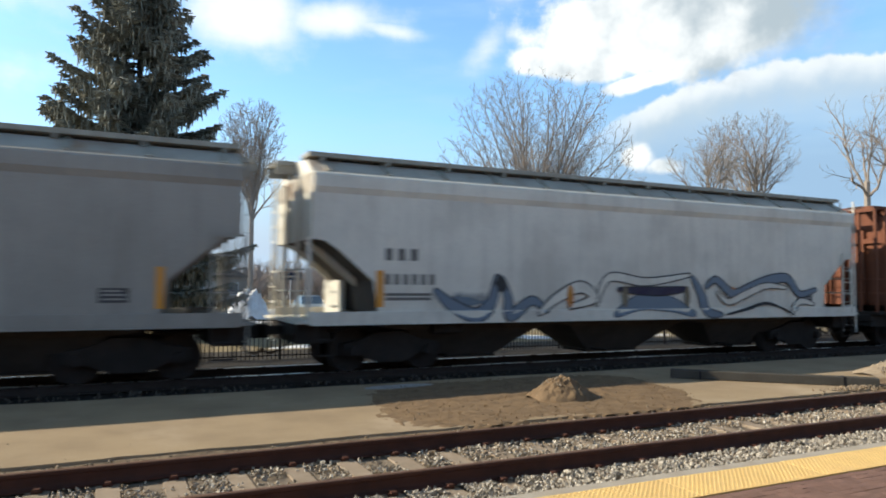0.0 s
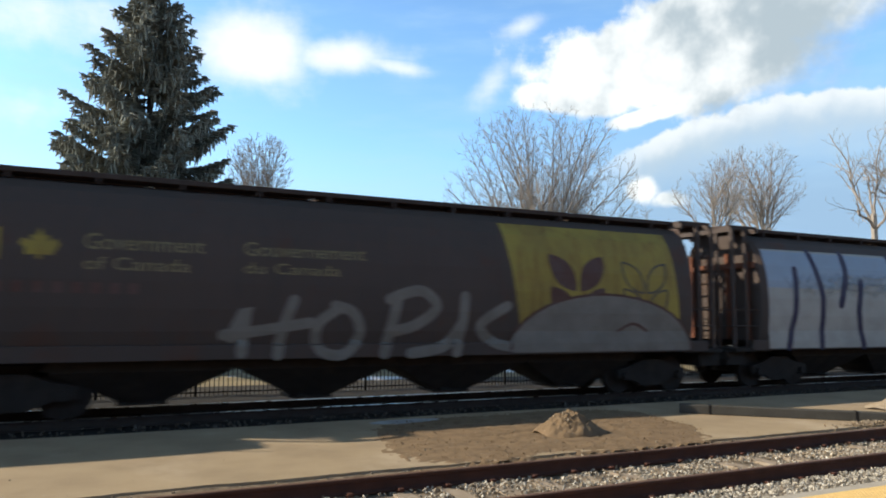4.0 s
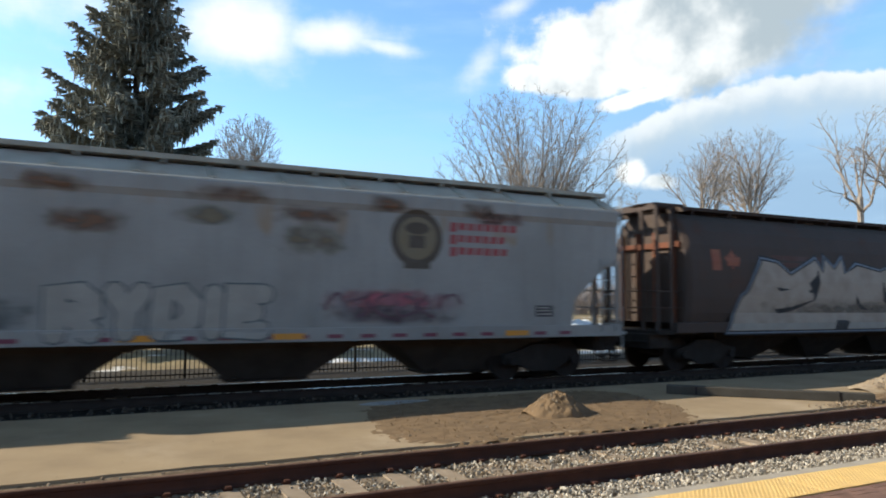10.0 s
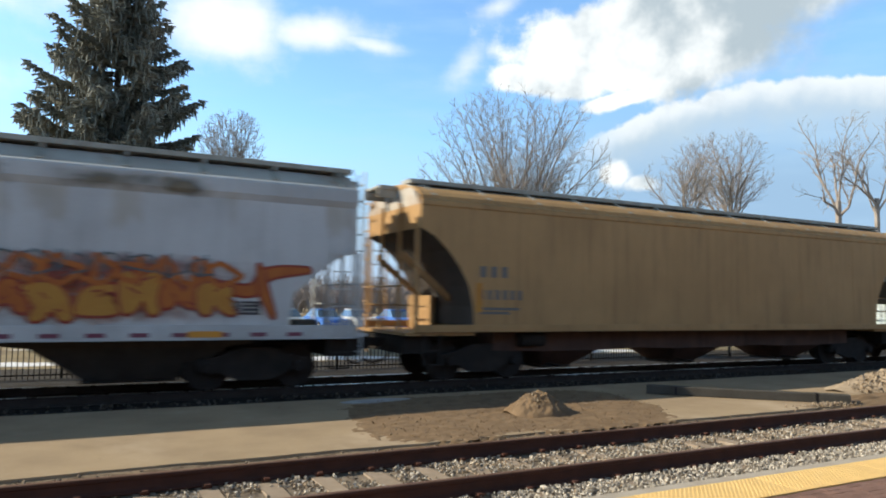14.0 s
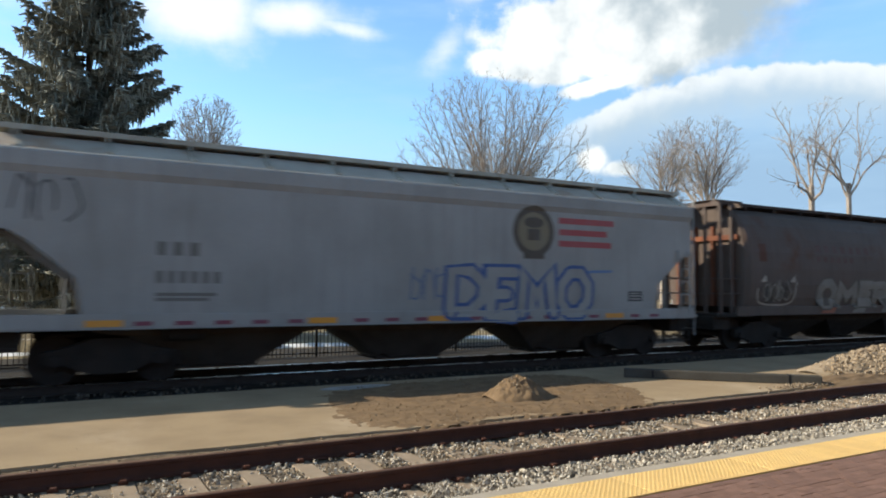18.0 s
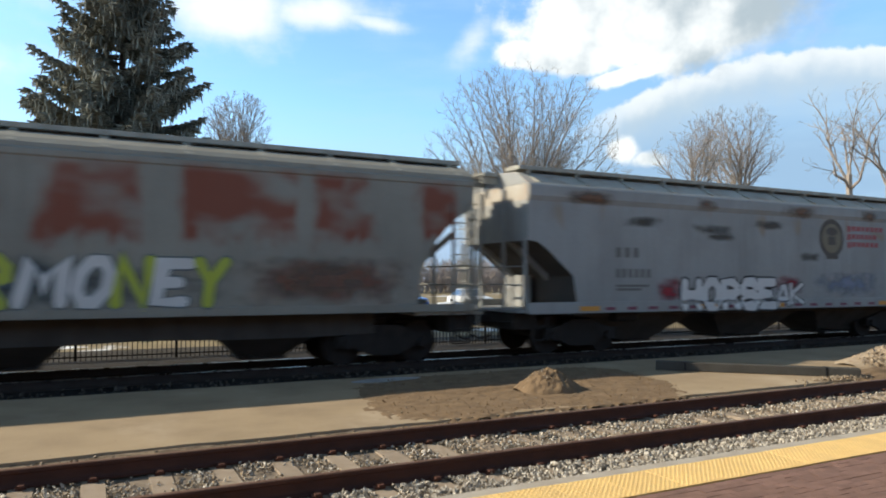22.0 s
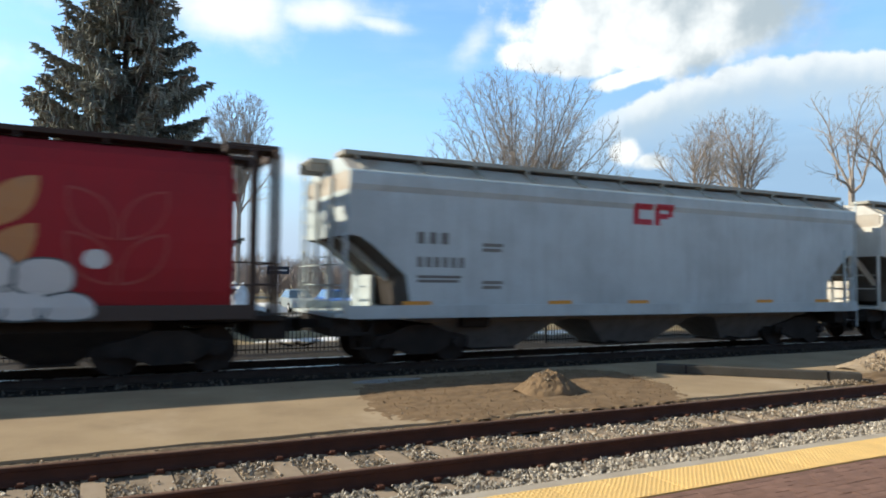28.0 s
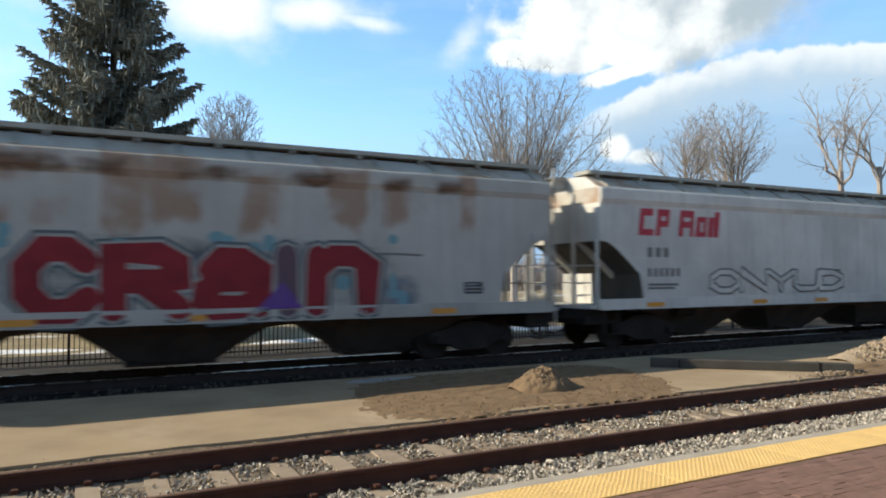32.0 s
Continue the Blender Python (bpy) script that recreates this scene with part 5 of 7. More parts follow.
def run(t):
    """How far the train has gone at t seconds."""
    u = t / 32
    # the pull eases for a moment after nine seconds
    ease = min(1.0, max(0.0, t - 9.0))
    return 514.89 * u + 9.608 * u ** 2 - 4.080 * u ** 3 + 5.885 * u ** 4 - 0.45 * ease * ease * (3 - 2 * ease)


PROTO = {}
TRAIN = []
for kind, left, length, colour, label in CARS:
    key = (kind, min((16.95, 17.1, 17.45) if kind == "flat" else (18.25,) if kind == "arched" else (17.9, 18.2, 18.65), key=lambda v: abs(v - length)))
    if key not in PROTO:
        PROTO[key] = car = barrel_car(key[1]) if kind == "barrel" else flat_car(key[1], kind == "arched")
        copies = car
    else:
        copies = copy_thing(PROTO[key], Matrix())
    tagged(copies, label, "hopper car", "cars of the freight train")
    TRAIN.append(copies)
    for o in copies.children:
        base = o.name.split(".")[0]
        if base in (PAINTED if kind == "barrel" else PAINTED_FLAT):
            if not o.data.materials:
                o.data.materials.append(GREY)
            o.material_slots[0].link = "OBJECT"
            if colour is YELLOW_RUST and base in ("side_sill", "sill_flange"):
                o.material_slots[0].material = BROWN
                continue
            dull = colour is RED and base in ("end_canopy", "canopy_post", "ladder", "end_platform", "grab_rail", "side_sill")
            o.material_slots[0].material = BROWN_DARK if dull else BROWN if base == "end_rib" and kind == "barrel" and colour is not RED else colour


# ---- lettering and graffiti on the cars ----
def conform(bm, car, layer):
    """Lays a flat drawing (x, z) on the near side of a car."""
    kind = CARS[car][0]
    sect = SECT["barrel"] if kind == "barrel" else None
    if sect:
        for _, z in sect[1:-3]:
            bmesh.ops.bisect_plane(bm, geom=bm.verts[:] + bm.edges[:] + bm.faces[:], plane_co=(0, 0, z), plane_no=(0, 0, 1))
    for v in bm.verts:
        half = 1.60 if not sect else section_at(sect, v.co.z)
        if v.co.z < 1.335:
            half = max(half, 1.645) if not sect else 1.565
        elif v.co.z > 3.79 and kind == "flat":
            half = 1.60 + 0.065 * min(1.0, (v.co.z - 3.79) / 0.13)
        v.co.y -= half + 0.005 * layer
    bmesh.ops.recalc_face_normals(bm, faces=bm.faces)
    for f in bm.faces:
        if f.normal.y > 0:
            f.normal_flip()
    return bm


def draw(car, name, polys, material, layer=1, label=""):
    """Flat shapes, each a list of (x, z), as one part on a car's side."""
    bm = bmesh.new()
    kind = CARS[car][0]
    for poly in polys:
        try:
            bm.faces.new([bm.verts.new((x, 0, z)) for x, z in poly])
        except ValueError:
            pass
    bmesh.ops.triangulate(bm, faces=bm.faces[:])
    if kind != "barrel":
        for z in (1.335, 3.79, 3.92):
            bmesh.ops.bisect_plane(bm, geom=bm.verts[:] + bm.edges[:] + bm.faces[:], plane_co=(0, 0, z), plane_no=(0, 0, 1))
            bmesh.ops.bisect_plane(bm, geom=bm.verts[:] + bm.edges[:] + bm.faces[:], plane_co=(0, 0, z + 0.004), plane_no=(0, 0, 1))
    else:
        bmesh.ops.bisect_plane(bm, geom=bm.verts[:] + bm.edges[:] + bm.faces[:], plane_co=(0, 0, 1.331), plane_no=(0, 0, 1))
    return part(name, conform(bm, car, layer), material, TRAIN[car], label)


def rect(x0, x1, z0, z1, slant=0.0):
    return [(x0, z0), (x1, z0), (x1 + slant, z1), (x0 + slant, z1)]


def oval(x, z, rx, rz, n=24, turn=0.0, rough=0.0, seed=0):
    rng = random.Random(seed)
    c, s = math.cos(turn), math.sin(turn)
    out = []
    for i in range(n):
        a = 2 * math.pi * i / n
        k = 1 + rough * rng.uniform(-1, 1)
        u, v = rx * k * math.cos(a), rz * k * math.sin(a)
        out.append((x + u * c - v * s, z + u * s + v * c))
    return out


def leaf(x, z, length, wide, turn):
    """An almond-shaped leaf with its stalk end at (x, z)."""
    c, s = math.cos(radians(turn)), math.sin(radians(turn))
    side = [(length * k / 8, wide * math.sin(math.pi * k / 8) ** 0.8) for k in range(9)]
    pts = side + [(u, -v) for u, v in side[-2:0:-1]]
    return [(x + u * c - v * s, z + u * s + v * c) for u, v in pts]


def maple(x, z, size):
    """A maple leaf with its stalk at (x, z)."""
    half = [(0.06, 0.0), (0.08, 0.18), (0.42, 0.14), (0.36, 0.30), (0.62, 0.55), (0.48, 0.60), (0.50, 0.76), (0.24, 0.62), (0.30, 0.88), (0.14, 0.82)]
    return [(x + size * u, z + size * v) for u, v in half] + [(x, z + size * 1.12)] + [(x - size * u, z + size * v) for u, v in half[::-1]]


def grown(poly, d):
    """The polygon with its outline moved out by d."""
    n = len(poly)
    area = sum(poly[i][0] * poly[(i + 1) % n][1] - poly[(i + 1) % n][0] * poly[i][1] for i in range(n))
    sign = 1 if area > 0 else -1
    out = []
    for i in range(n):
        (ax, az), (bx, bz), (cx, cz) = poly[i - 1], poly[i], poly[(i + 1) % n]
        n1 = Vector((bz - az, ax - bx)).normalized() * sign
        n2 = Vector((cz - bz, bx - cx)).normalized() * sign
        m = n1 + n2
        m = m.normalized() * min(1.6, 1 / max(0.45, m.length / 2)) if m.length > 1e-6 else n1
        out.append((bx + m.x * d, bz + m.y * d))
    return out


def soft(poly, rounds=2):
    for _ in range(rounds):
        out = []
        for i in range(len(poly)):
            a, b = poly[i], poly[(i + 1) % len(poly)]
            out += [(0.75 * a[0] + 0.25 * b[0], 0.75 * a[1] + 0.25 * b[1]), (0.25 * a[0] + 0.75 * b[0], 0.25 * a[1] + 0.75 * b[1])]
        poly = out
    return poly


def band(points, w):
    """A stroke of the width w along the points."""
    left, right = [], []
    for i, p in enumerate(points):
        a, b = points[max(0, i - 1)], points[min(len(points) - 1, i + 1)]
        d = Vector((b[0] - a[0], b[1] - a[1]))
        d = d.normalized() if d.length else Vector((1, 0))
        left.append((p[0] - d.y * w / 2, p[1] + d.x * w / 2))
        right.append((p[0] + d.y * w / 2, p[1] - d.x * w / 2))
    return left + right[::-1]


def curved(pts, k=6):
    """A smooth path through the points."""
    path = []
    for i in range(len(pts) - 1):
        p0, p1, p2, p3 = pts[max(0, i - 1)], pts[i], pts[i + 1], pts[min(len(pts) - 1, i + 2)]
        for j in range(k):
            u = j / k
            path.append(tuple(0.5 * (2 * p1[m] + (p2[m] - p0[m]) * u + (2 * p0[m] - 5 * p1[m] + 4 * p2[m] - p3[m]) * u * u + (3 * p1[m] - p0[m] - 3 * p2[m] + p3[m]) * u ** 3) for m in (0, 1)))
    return path + [pts[-1]]


def ribbon(bm, path, width, lift=0.0):
    """One connected brush stroke along the path with round ends; width is a number or a function of the way along."""
    path = [p for i, p in enumerate(path) if i == 0 or math.hypot(p[0] - path[i - 1][0], p[1] - path[i - 1][1]) > 1e-4]
    n = len(path)
    if n < 2:
        return
    rows = []
    for i, p in enumerate(path):
        u, v = path[max(0, i - 1)], path[min(n - 1, i + 1)]
        d = Vector((v[0] - u[0], v[1] - u[1]))
        d = d.normalized() if d.length > 1e-6 else Vector((1, 0))
        if 0 < i < n - 1:
            e = Vector((p[0] - u[0], p[1] - u[1])).normalized()
            k = 1 / max(0.6, abs(e.dot(d)))
        else:
            k = 1
        r = (width(i / (n - 1)) if callable(width) else width) / 2 * k
        y = -lift - 0.00012 * i
        rows.append((bm.verts.new((p[0] - d.y * r, y, p[1] + d.x * r)), bm.verts.new((p[0] + d.y * r, y, p[1] - d.x * r)), d, r, y))
    for a, b in zip(rows, rows[1:]):
        bm.faces.new((a[0], a[1], b[1], b[0]))
    for (left, right, d, r, y), p, way in ((rows[0], path[0], -1), (rows[-1], path[-1], 1)):
        arc = []
        for j in range(1, 4):
            t = math.pi * j / 4
            arc.append(bm.verts.new((p[0] - d.y * r * math.cos(t) + way * d.x * r * math.sin(t), y, p[1] + d.x * r * math.cos(t) + way * d.y * r * math.sin(t))))
        bm.faces.new([left] + arc + [right])


def brush(car, paths, width, material, layer=2.0, name="graffiti_stroke", smooth=False, label=""):
    """Brush strokes that belong to one sign, as one part on a car's side."""
    bm = bmesh.new()
    for k, path in enumerate(paths):
        ribbon(bm, curved(path) if smooth else path, width, 0.0006 * k)
    for z in (1.335, 1.339) if CARS[car][0] != "barrel" else (1.331,):
        bmesh.ops.bisect_plane(bm, geom=bm.verts[:] + bm.edges[:] + bm.faces[:], plane_co=(0, 0, z), plane_no=(0, 0, 1))
    return part(name, conform(bm, car, layer), material, TRAIN[car], label)


# strokes of capital and small letters on a grid of ten by ten, A stands for ten
GLYPHS = {
    "A": "00 4A 6A A0;23 83", "B": "00 0A 7A 98 86 65 05;65 94 A2 80 00", "C": "A8 7A 3A 07 03 30 70 A2", "D": "00 0A 6A A7 A3 60 00", "E": "AA 0A 00 A0;05 75",
    "F": "AA 0A 00;05 75", "H": "00 0A;A0 AA;05 A5", "I": "50 5A", "K": "00 0A;AA 15 A0", "L": "0A 00 A0", "M": "00 1A 54 9A A0", "N": "00 0A A0 AA",
    "O": "3A 07 03 30 70 A3 A7 7A 3A", "P": "00 0A 7A A8 A6 75 05", "R": "00 0A 7A A8 A6 75 05;45 A0", "S": "A8 8A 2A 08 06 25 85 A4 A2 80 20 02", "T": "0A AA;5A 50",
    "U": "0A 02 20 80 A2 AA", "V": "0A 50 AA", "W": "0A 20 57 80 AA", "Y": "0A 55 AA;55 50", "a": "17 39 79 A7 A0;A5 35 03 02 20 70 A2", "e": "05 A5 A7 79 39 06 03 30 70 A2",
    "n": "00 0A;07 3A 7A A8 A0", "Q": "3A 07 03 30 70 A3 A7 7A 3A;63 A0",
}


def glyph(ch, x0, x1, z0, z1, slant=0.0):
    """The strokes of one letter in a box."""
    out = []
    for run_of in GLYPHS[ch].split(";"):
        pts = [(int(q[0], 16) / 10, int(q[1], 16) / 10) for q in run_of.split()]
        out.append([(x0 + (x1 - x0) * u + slant * (z1 - z0) * v, z0 + (z1 - z0) * v) for u, v in pts])
    return out


def sprayed(car, text, x0, x1, z0, z1, w, fill, line, edge=0.05, seed=1, layer=3.0, jitter=0.08, slant=0.0, trim=None, widths=None, shade=None):
    """A sprayed word: fat letters, each with its outline and fill, of uneven height and tilt."""
    rng = random.Random(seed)
    widths = widths or [0.45 if ch == "I" else 1.25 if ch in "MW" else 1.0 for ch in text]
    unit, x = (x1 - x0) / sum(widths), x0
    for k, ch in enumerate(text):
        a, b = x + w * 0.5, x + unit * widths[k] - w * 0.45
        x += unit * widths[k]
        h = z1 - z0
        lo, hi = z0 + w / 2 + h * rng.uniform(0, jitter), z1 - w / 2 - h * rng.uniform(0, jitter)
        strokes = glyph(ch, a, max(b, a + 0.02), lo, hi, slant + rng.uniform(-0.06, 0.06))
        up = layer + 0.45 * k
        if trim:
            brush(car, strokes, w + 2 * edge + 0.12, trim, layer - 1.2 + 0.06 * k, "graffiti_trim")
        if shade:
            brush(car, [[(px + 0.07, pz - 0.06) for px, pz in q] for q in strokes], w + edge, shade, up - 0.2, "graffiti_shade")
        if line:
            brush(car, strokes, w + 2 * edge, line, up, "graffiti_outline")
        brush(car, strokes, w, fill[k % len(fill)] if isinstance(fill, list) else fill, up + 0.6, "graffiti_letter")


def bubble(car, poly, fill, line, edge=0.06, layer=3.0, name="graffiti_bubble"):
    """A rounded sprayed shape with a dark outline."""
    poly = soft(poly, 3)
    draw(car, name, [poly], fill, layer)
    brush(car, [poly + poly[:1]], edge, line, layer + 0.5, "graffiti_outline")


# chunky strokes of spray-can forms on a unit square
FORMS = [
    [(0.0, 0.0), (0.10, 1.0), (0.85, 1.0), (1.0, 0.72), (0.62, 0.56), (1.0, 0.0), (0.66, 0.0), (0.42, 0.40), (0.36, 0.0)],
    [(0.0, 0.10), (0.18, 1.0), (0.50, 0.92), (0.36, 0.34), (1.0, 0.30), (0.96, 0.0), (0.10, 0.0)],
    [(0.0, 0.50), (0.22, 0.92), (0.66, 1.0), (1.0, 0.76), (0.78, 0.62), (0.50, 0.72), (0.36, 0.50), (0.54, 0.28), (1.0, 0.34), (0.84, 0.02), (0.30, 0.0)],
    [(0.0, 0.0), (0.28, 1.0), (0.66, 1.0), (1.0, 0.0), (0.70, 0.0), (0.62, 0.28), (0.36, 0.28), (0.30, 0.0)],
    [(0.0, 0.0), (0.06, 1.0), (0.40, 0.96), (0.58, 0.50), (0.66, 1.0), (1.0, 0.94), (0.92, 0.0), (0.60, 0.04), (0.40, 0.42), (0.34, 0.0)],
    [(0.0, 0.16), (0.10, 0.96), (1.0, 1.0), (0.92, 0.76), (0.46, 0.72), (0.90, 0.52), (0.50, 0.42), (1.0, 0.26), (0.92, 0.0), (0.10, 0.0)],
]


def piece(car, x0, x1, z0, z1, n, fill, line, seed, cloud=None, accent=None, edge=0.07, rounds=0, jag=0.12, lean=0.08, base=1, trim=None):
    """A spray-painted piece: n chunky forms with outlines, on a cloud, with accents."""
    rng = random.Random(seed)
    w = (x1 - x0) / n
    forms, marks = [], []
    for i in range(n):
        form = FORMS[rng.randrange(len(FORMS))]
        if rng.random() < 0.3:
            form = [(1 - u, v) for u, v in form]
        a, b = x0 + w * (i - 0.06), x0 + w * (i + 1.04)
        lo, hi = z0 + (z1 - z0) * rng.uniform(0, jag), z1 - (z1 - z0) * rng.uniform(0, jag)
        tip = rng.uniform(-1, 1) * lean * w
        poly = [(a + (b - a) * u + tip * v, lo + (hi - lo) * v) for u, v in form]
        if rounds:
            poly = soft(poly, rounds)
        forms.append(poly)
        cx, cz = (a + b) / 2, (lo + hi) / 2
        for _ in range(2):
            px, pz = cx + rng.uniform(-0.3, 0.3) * w, cz + rng.uniform(-0.3, 0.3) * (hi - lo)
            marks.append(band([(px, pz), (px + rng.uniform(0.1, 0.3) * w, pz + rng.uniform(-0.12, 0.12))], 0.035))
    if cloud:
        blobs = [oval(x0 + (x1 - x0) * (k + 0.5) / (n + 2), z0 + (z1 - z0) * rng.uniform(0.25, 0.75), w * rng.uniform(0.6, 1.0), (z1 - z0) * rng.uniform(0.35, 0.62), 18, 0, 0.08, seed + k) for k in range(n + 2)]
        for k, poly in enumerate(blobs):
            draw(car, "graffiti_cloud", [poly], cloud, base + 0.12 * k)
    for k, poly in enumerate(forms):
        if trim:
            draw(car, "graffiti_trim", [grown(poly, edge * 1.8)], trim, base + 2 + 0.5 * k)
        draw(car, "graffiti_outline", [grown(poly, edge)], line, base + 2.1 + 0.5 * k)
        draw(car, "graffiti_fill", [poly], fill[k % len(fill)] if isinstance(fill, list) else fill, base + 2.3 + 0.5 * k)
    for mark in marks:
        draw(car, "graffiti_mark", [mark], accent or line, base + 3.2 + 0.5 * n)


MISTS = {}


def misty(material):
    """The same paint as a thin, ragged film that fades out towards the rim of its patch."""
    if material.name not in MISTS:
        m = material.copy()
        m.name = "thin_" + material.name
        n = Nodes(m.node_tree, False)
        out = next(o for o in m.node_tree.nodes if o.bl_idname == "ShaderNodeOutputMaterial")
        solid = out.inputs[0].links[0].from_socket
        coord = n.add("ShaderNodeTexCoord")
        info = n.add("ShaderNodeObjectInfo").outputs["Random"]
        g = n.add("ShaderNodeSeparateXYZ", ins={0: coord.outputs["Generated"]})
        u = n.math("MULTIPLY_ADD", g.outputs[0], 2.0, -1.0)
        v = n.math("MULTIPLY_ADD", g.outputs[2], 2.0, -1.0)
        r2 = n.math("MULTIPLY", n.math("SUBTRACT", 1.0, n.math("MULTIPLY", u, u)), n.math("SUBTRACT", 1.0, n.math("MULTIPLY", v, v)))
        shift = n.add("ShaderNodeCombineXYZ", ins={0: n.math("MULTIPLY", info, 53.0), 1: 0.0, 2: n.math("MULTIPLY", info, 17.0)}).outputs[0]
        p = n.add("ShaderNodeVectorMath", op="ADD", ins={0: coord.outputs["Object"], 1: shift}).outputs[0]
        cloudy = n.noise(n.scaled(p, (0.8, 1.0, 1.25)), 2.6, 5.0, 0.6)
        film = n.math("ADD", n.math("MULTIPLY", r2, 0.75), n.math("MULTIPLY", n.math("SUBTRACT", cloudy, 0.5), 1.5))
        f = n.math("MULTIPLY", n.math("MULTIPLY", n.step(film, 0.05, 1.0), n.step(r2, 0.0, 0.12)), 0.88)
        blend = n.add("ShaderNodeMixShader")
        n.tree.links.new(f, blend.inputs[0])
        n.tree.links.new(n.add("ShaderNodeBsdfTransparent").outputs[0], blend.inputs[1])
        n.tree.links.new(solid, blend.inputs[2])
        n.tree.links.new(blend.outputs[0], out.inputs[0])
        MISTS[material.name] = m
    return MISTS[material.name]


def haze(car, x0, x1, z0, z1, material, layer=1.1, name="graffiti_mist"):
    """Thin overspray or a stain with a soft ragged rim."""
    pad = 0.10
    return draw(car, name, [rect(x0 - pad, x1 + pad, max(1.1, z0 - pad), z1 + pad)], misty(material), layer)


def scrawl(car, x0, x1, z0, z1, material, seed, width=0.05, loops=8, layer=1.5, name="scrawl"):
    """A hand-sprayed scribble of loops and strokes."""
    rng = random.Random(seed)
    w = (x1 - x0) / loops
    for i in range(loops):
        pts, k = [], rng.choice((5, 6, 7))
        a0, r = rng.uniform(0, 6.3), rng.uniform(0.35, 0.6)
        for j in range(k):
            a = a0 + j * rng.uniform(0.7, 1.1)
            pts.append((x0 + w * (i + 0.5) + w * r * math.cos(a), (z0 + z1) / 2 + (z1 - z0) * 0.5 * rng.uniform(0.6, 1) * math.sin(a)))
        brush(car, [pts], width, material, layer + 0.06 * (i % 3), name, True)
        if rng.random() < 0.5:
            x = x0 + w * (i + rng.random())
            brush(car, [[(x, z0 + 0.1), (x + 0.05, z1)]], width, material, layer + 0.2, name)


def bars(car, x0, x1, z0, z1, material=None, rows=1, chars=4, name="stencil_mark", layer=1, gap=0.45, seed=1):
    """Writing that cannot be read: a plain bar for each sign of a single line, one long bar for each line of several."""
    rng = random.Random(seed + car)
    tone = material or L_FADED
    h = (z1 - z0) / (rows + gap * (rows - 1))
    if rows == 1:
        w = (x1 - x0) / chars
        for k in range(chars):
            draw(car, name, [rect(x0 + w * k, x0 + w * (k + 0.58), z0, z1)], tone, layer)
        return
    for r in range(rows):
        zb = z1 - h - r * h * (1 + gap)
        draw(car, "stencil_line", [rect(x0, x0 + (x1 - x0) * (1.0 if r == 0 else rng.uniform(0.72, 1.0)), zb, zb + h)], tone, layer)


def company_lines(car, x0, x1, z0, z1, material):
    """Three lines of a company's name, each sign a plain bar, a taller one first."""
    h = (z1 - z0) / 4.4
    for r, (n, share) in enumerate(((8, 1.0), (7, 0.82), (7, 0.86))):
        zb = z1 - h * (1 + 1.7 * r)
        w = (x1 - x0) * share / n
        for k in range(n):
            draw(car, "company_lettering", [rect(x0 + w * k, x0 + w * (k + 0.74), zb - (0.3 * h if k == 0 else 0), zb + h, 0.02)], material, 1.4)


def swoosh(car, pts, width, fill, line, layer=2, edge=0.05):
    """A flowing sprayed band with a thin dark outline; its width swells in the middle."""
    swell = lambda u: width * (0.35 + 0.65 * math.sin(math.pi * min(1.0, max(0.0, u))))
    brush(car, [pts], lambda u: swell(u) + 2 * edge, line, layer, "graffiti_outline", True)
    if fill:
        brush(car, [pts], swell, fill, layer + 0.8, "graffiti_fill", True)


def words(car, text, x0, x1, z0, z1, material, layer=1.5, bold=0.0, slant=0.0, name="lettering", label=""):
    """Readable words in the built-in font, fitted to a box on the side."""
    cu = bpy.data.curves.new("words", "FONT")
    cu.body, cu.offset, cu.shear, cu.resolution_u = text, bold, slant, 3
    tmp = new("words", cu)
    me = bpy.data.meshes.new_from_object(tmp)
    bpy.data.objects.remove(tmp)
    bm = bmesh.new()
    bm.from_mesh(me)
    bpy.data.meshes.remove(me)
    xs, ys = [v.co.x for v in bm.verts], [v.co.y for v in bm.verts]
    ax, bx, ay, by = min(xs), max(xs), min(ys), max(ys)
    for v in bm.verts:
        v.co = (x0 + (v.co.x - ax) / (bx - ax) * (x1 - x0), 0, z0 + (v.co.y - ay) / (by - ay) * (z1 - z0))
    if z0 < 1.34:
        for z in (1.335, 1.339):
            bmesh.ops.bisect_plane(bm, geom=bm.verts[:] + bm.edges[:] + bm.faces[:], plane_co=(0, 0, z), plane_no=(0, 0, 1))
    # one part for each letter: islands that share a stretch of the line belong together
    left, groups = set(bm.faces), []
    while left:
        stack, island = [left.pop()], []
        while stack:
            f = stack.pop()
            island.append(f)
            for e in f.edges:
                for g in e.link_faces:
                    if g in left:
                        left.discard(g)
                        stack.append(g)
        lo, hi = min(v.co.x for f in island for v in f.verts), max(v.co.x for f in island for v in f.verts)
        for g in groups:
            if min(hi, g[1]) - max(lo, g[0]) > 0.5 * min(hi - lo, g[1] - g[0]):
                g[0], g[1] = min(lo, g[0]), max(hi, g[1])
                g[2].extend(island)
                break
        else:
            groups.append([lo, hi, island])
    for lo, hi, island in sorted(groups, key=lambda g: g[0]):
        one, copies_of = bmesh.new(), {}
        for f in island:
            for v in f.verts:
                if v not in copies_of:
                    copies_of[v] = one.verts.new(v.co)
            one.faces.new([copies_of[v] for v in f.verts])
        part(name, conform(one, car, layer), material, TRAIN[car], label)
    bm.free()


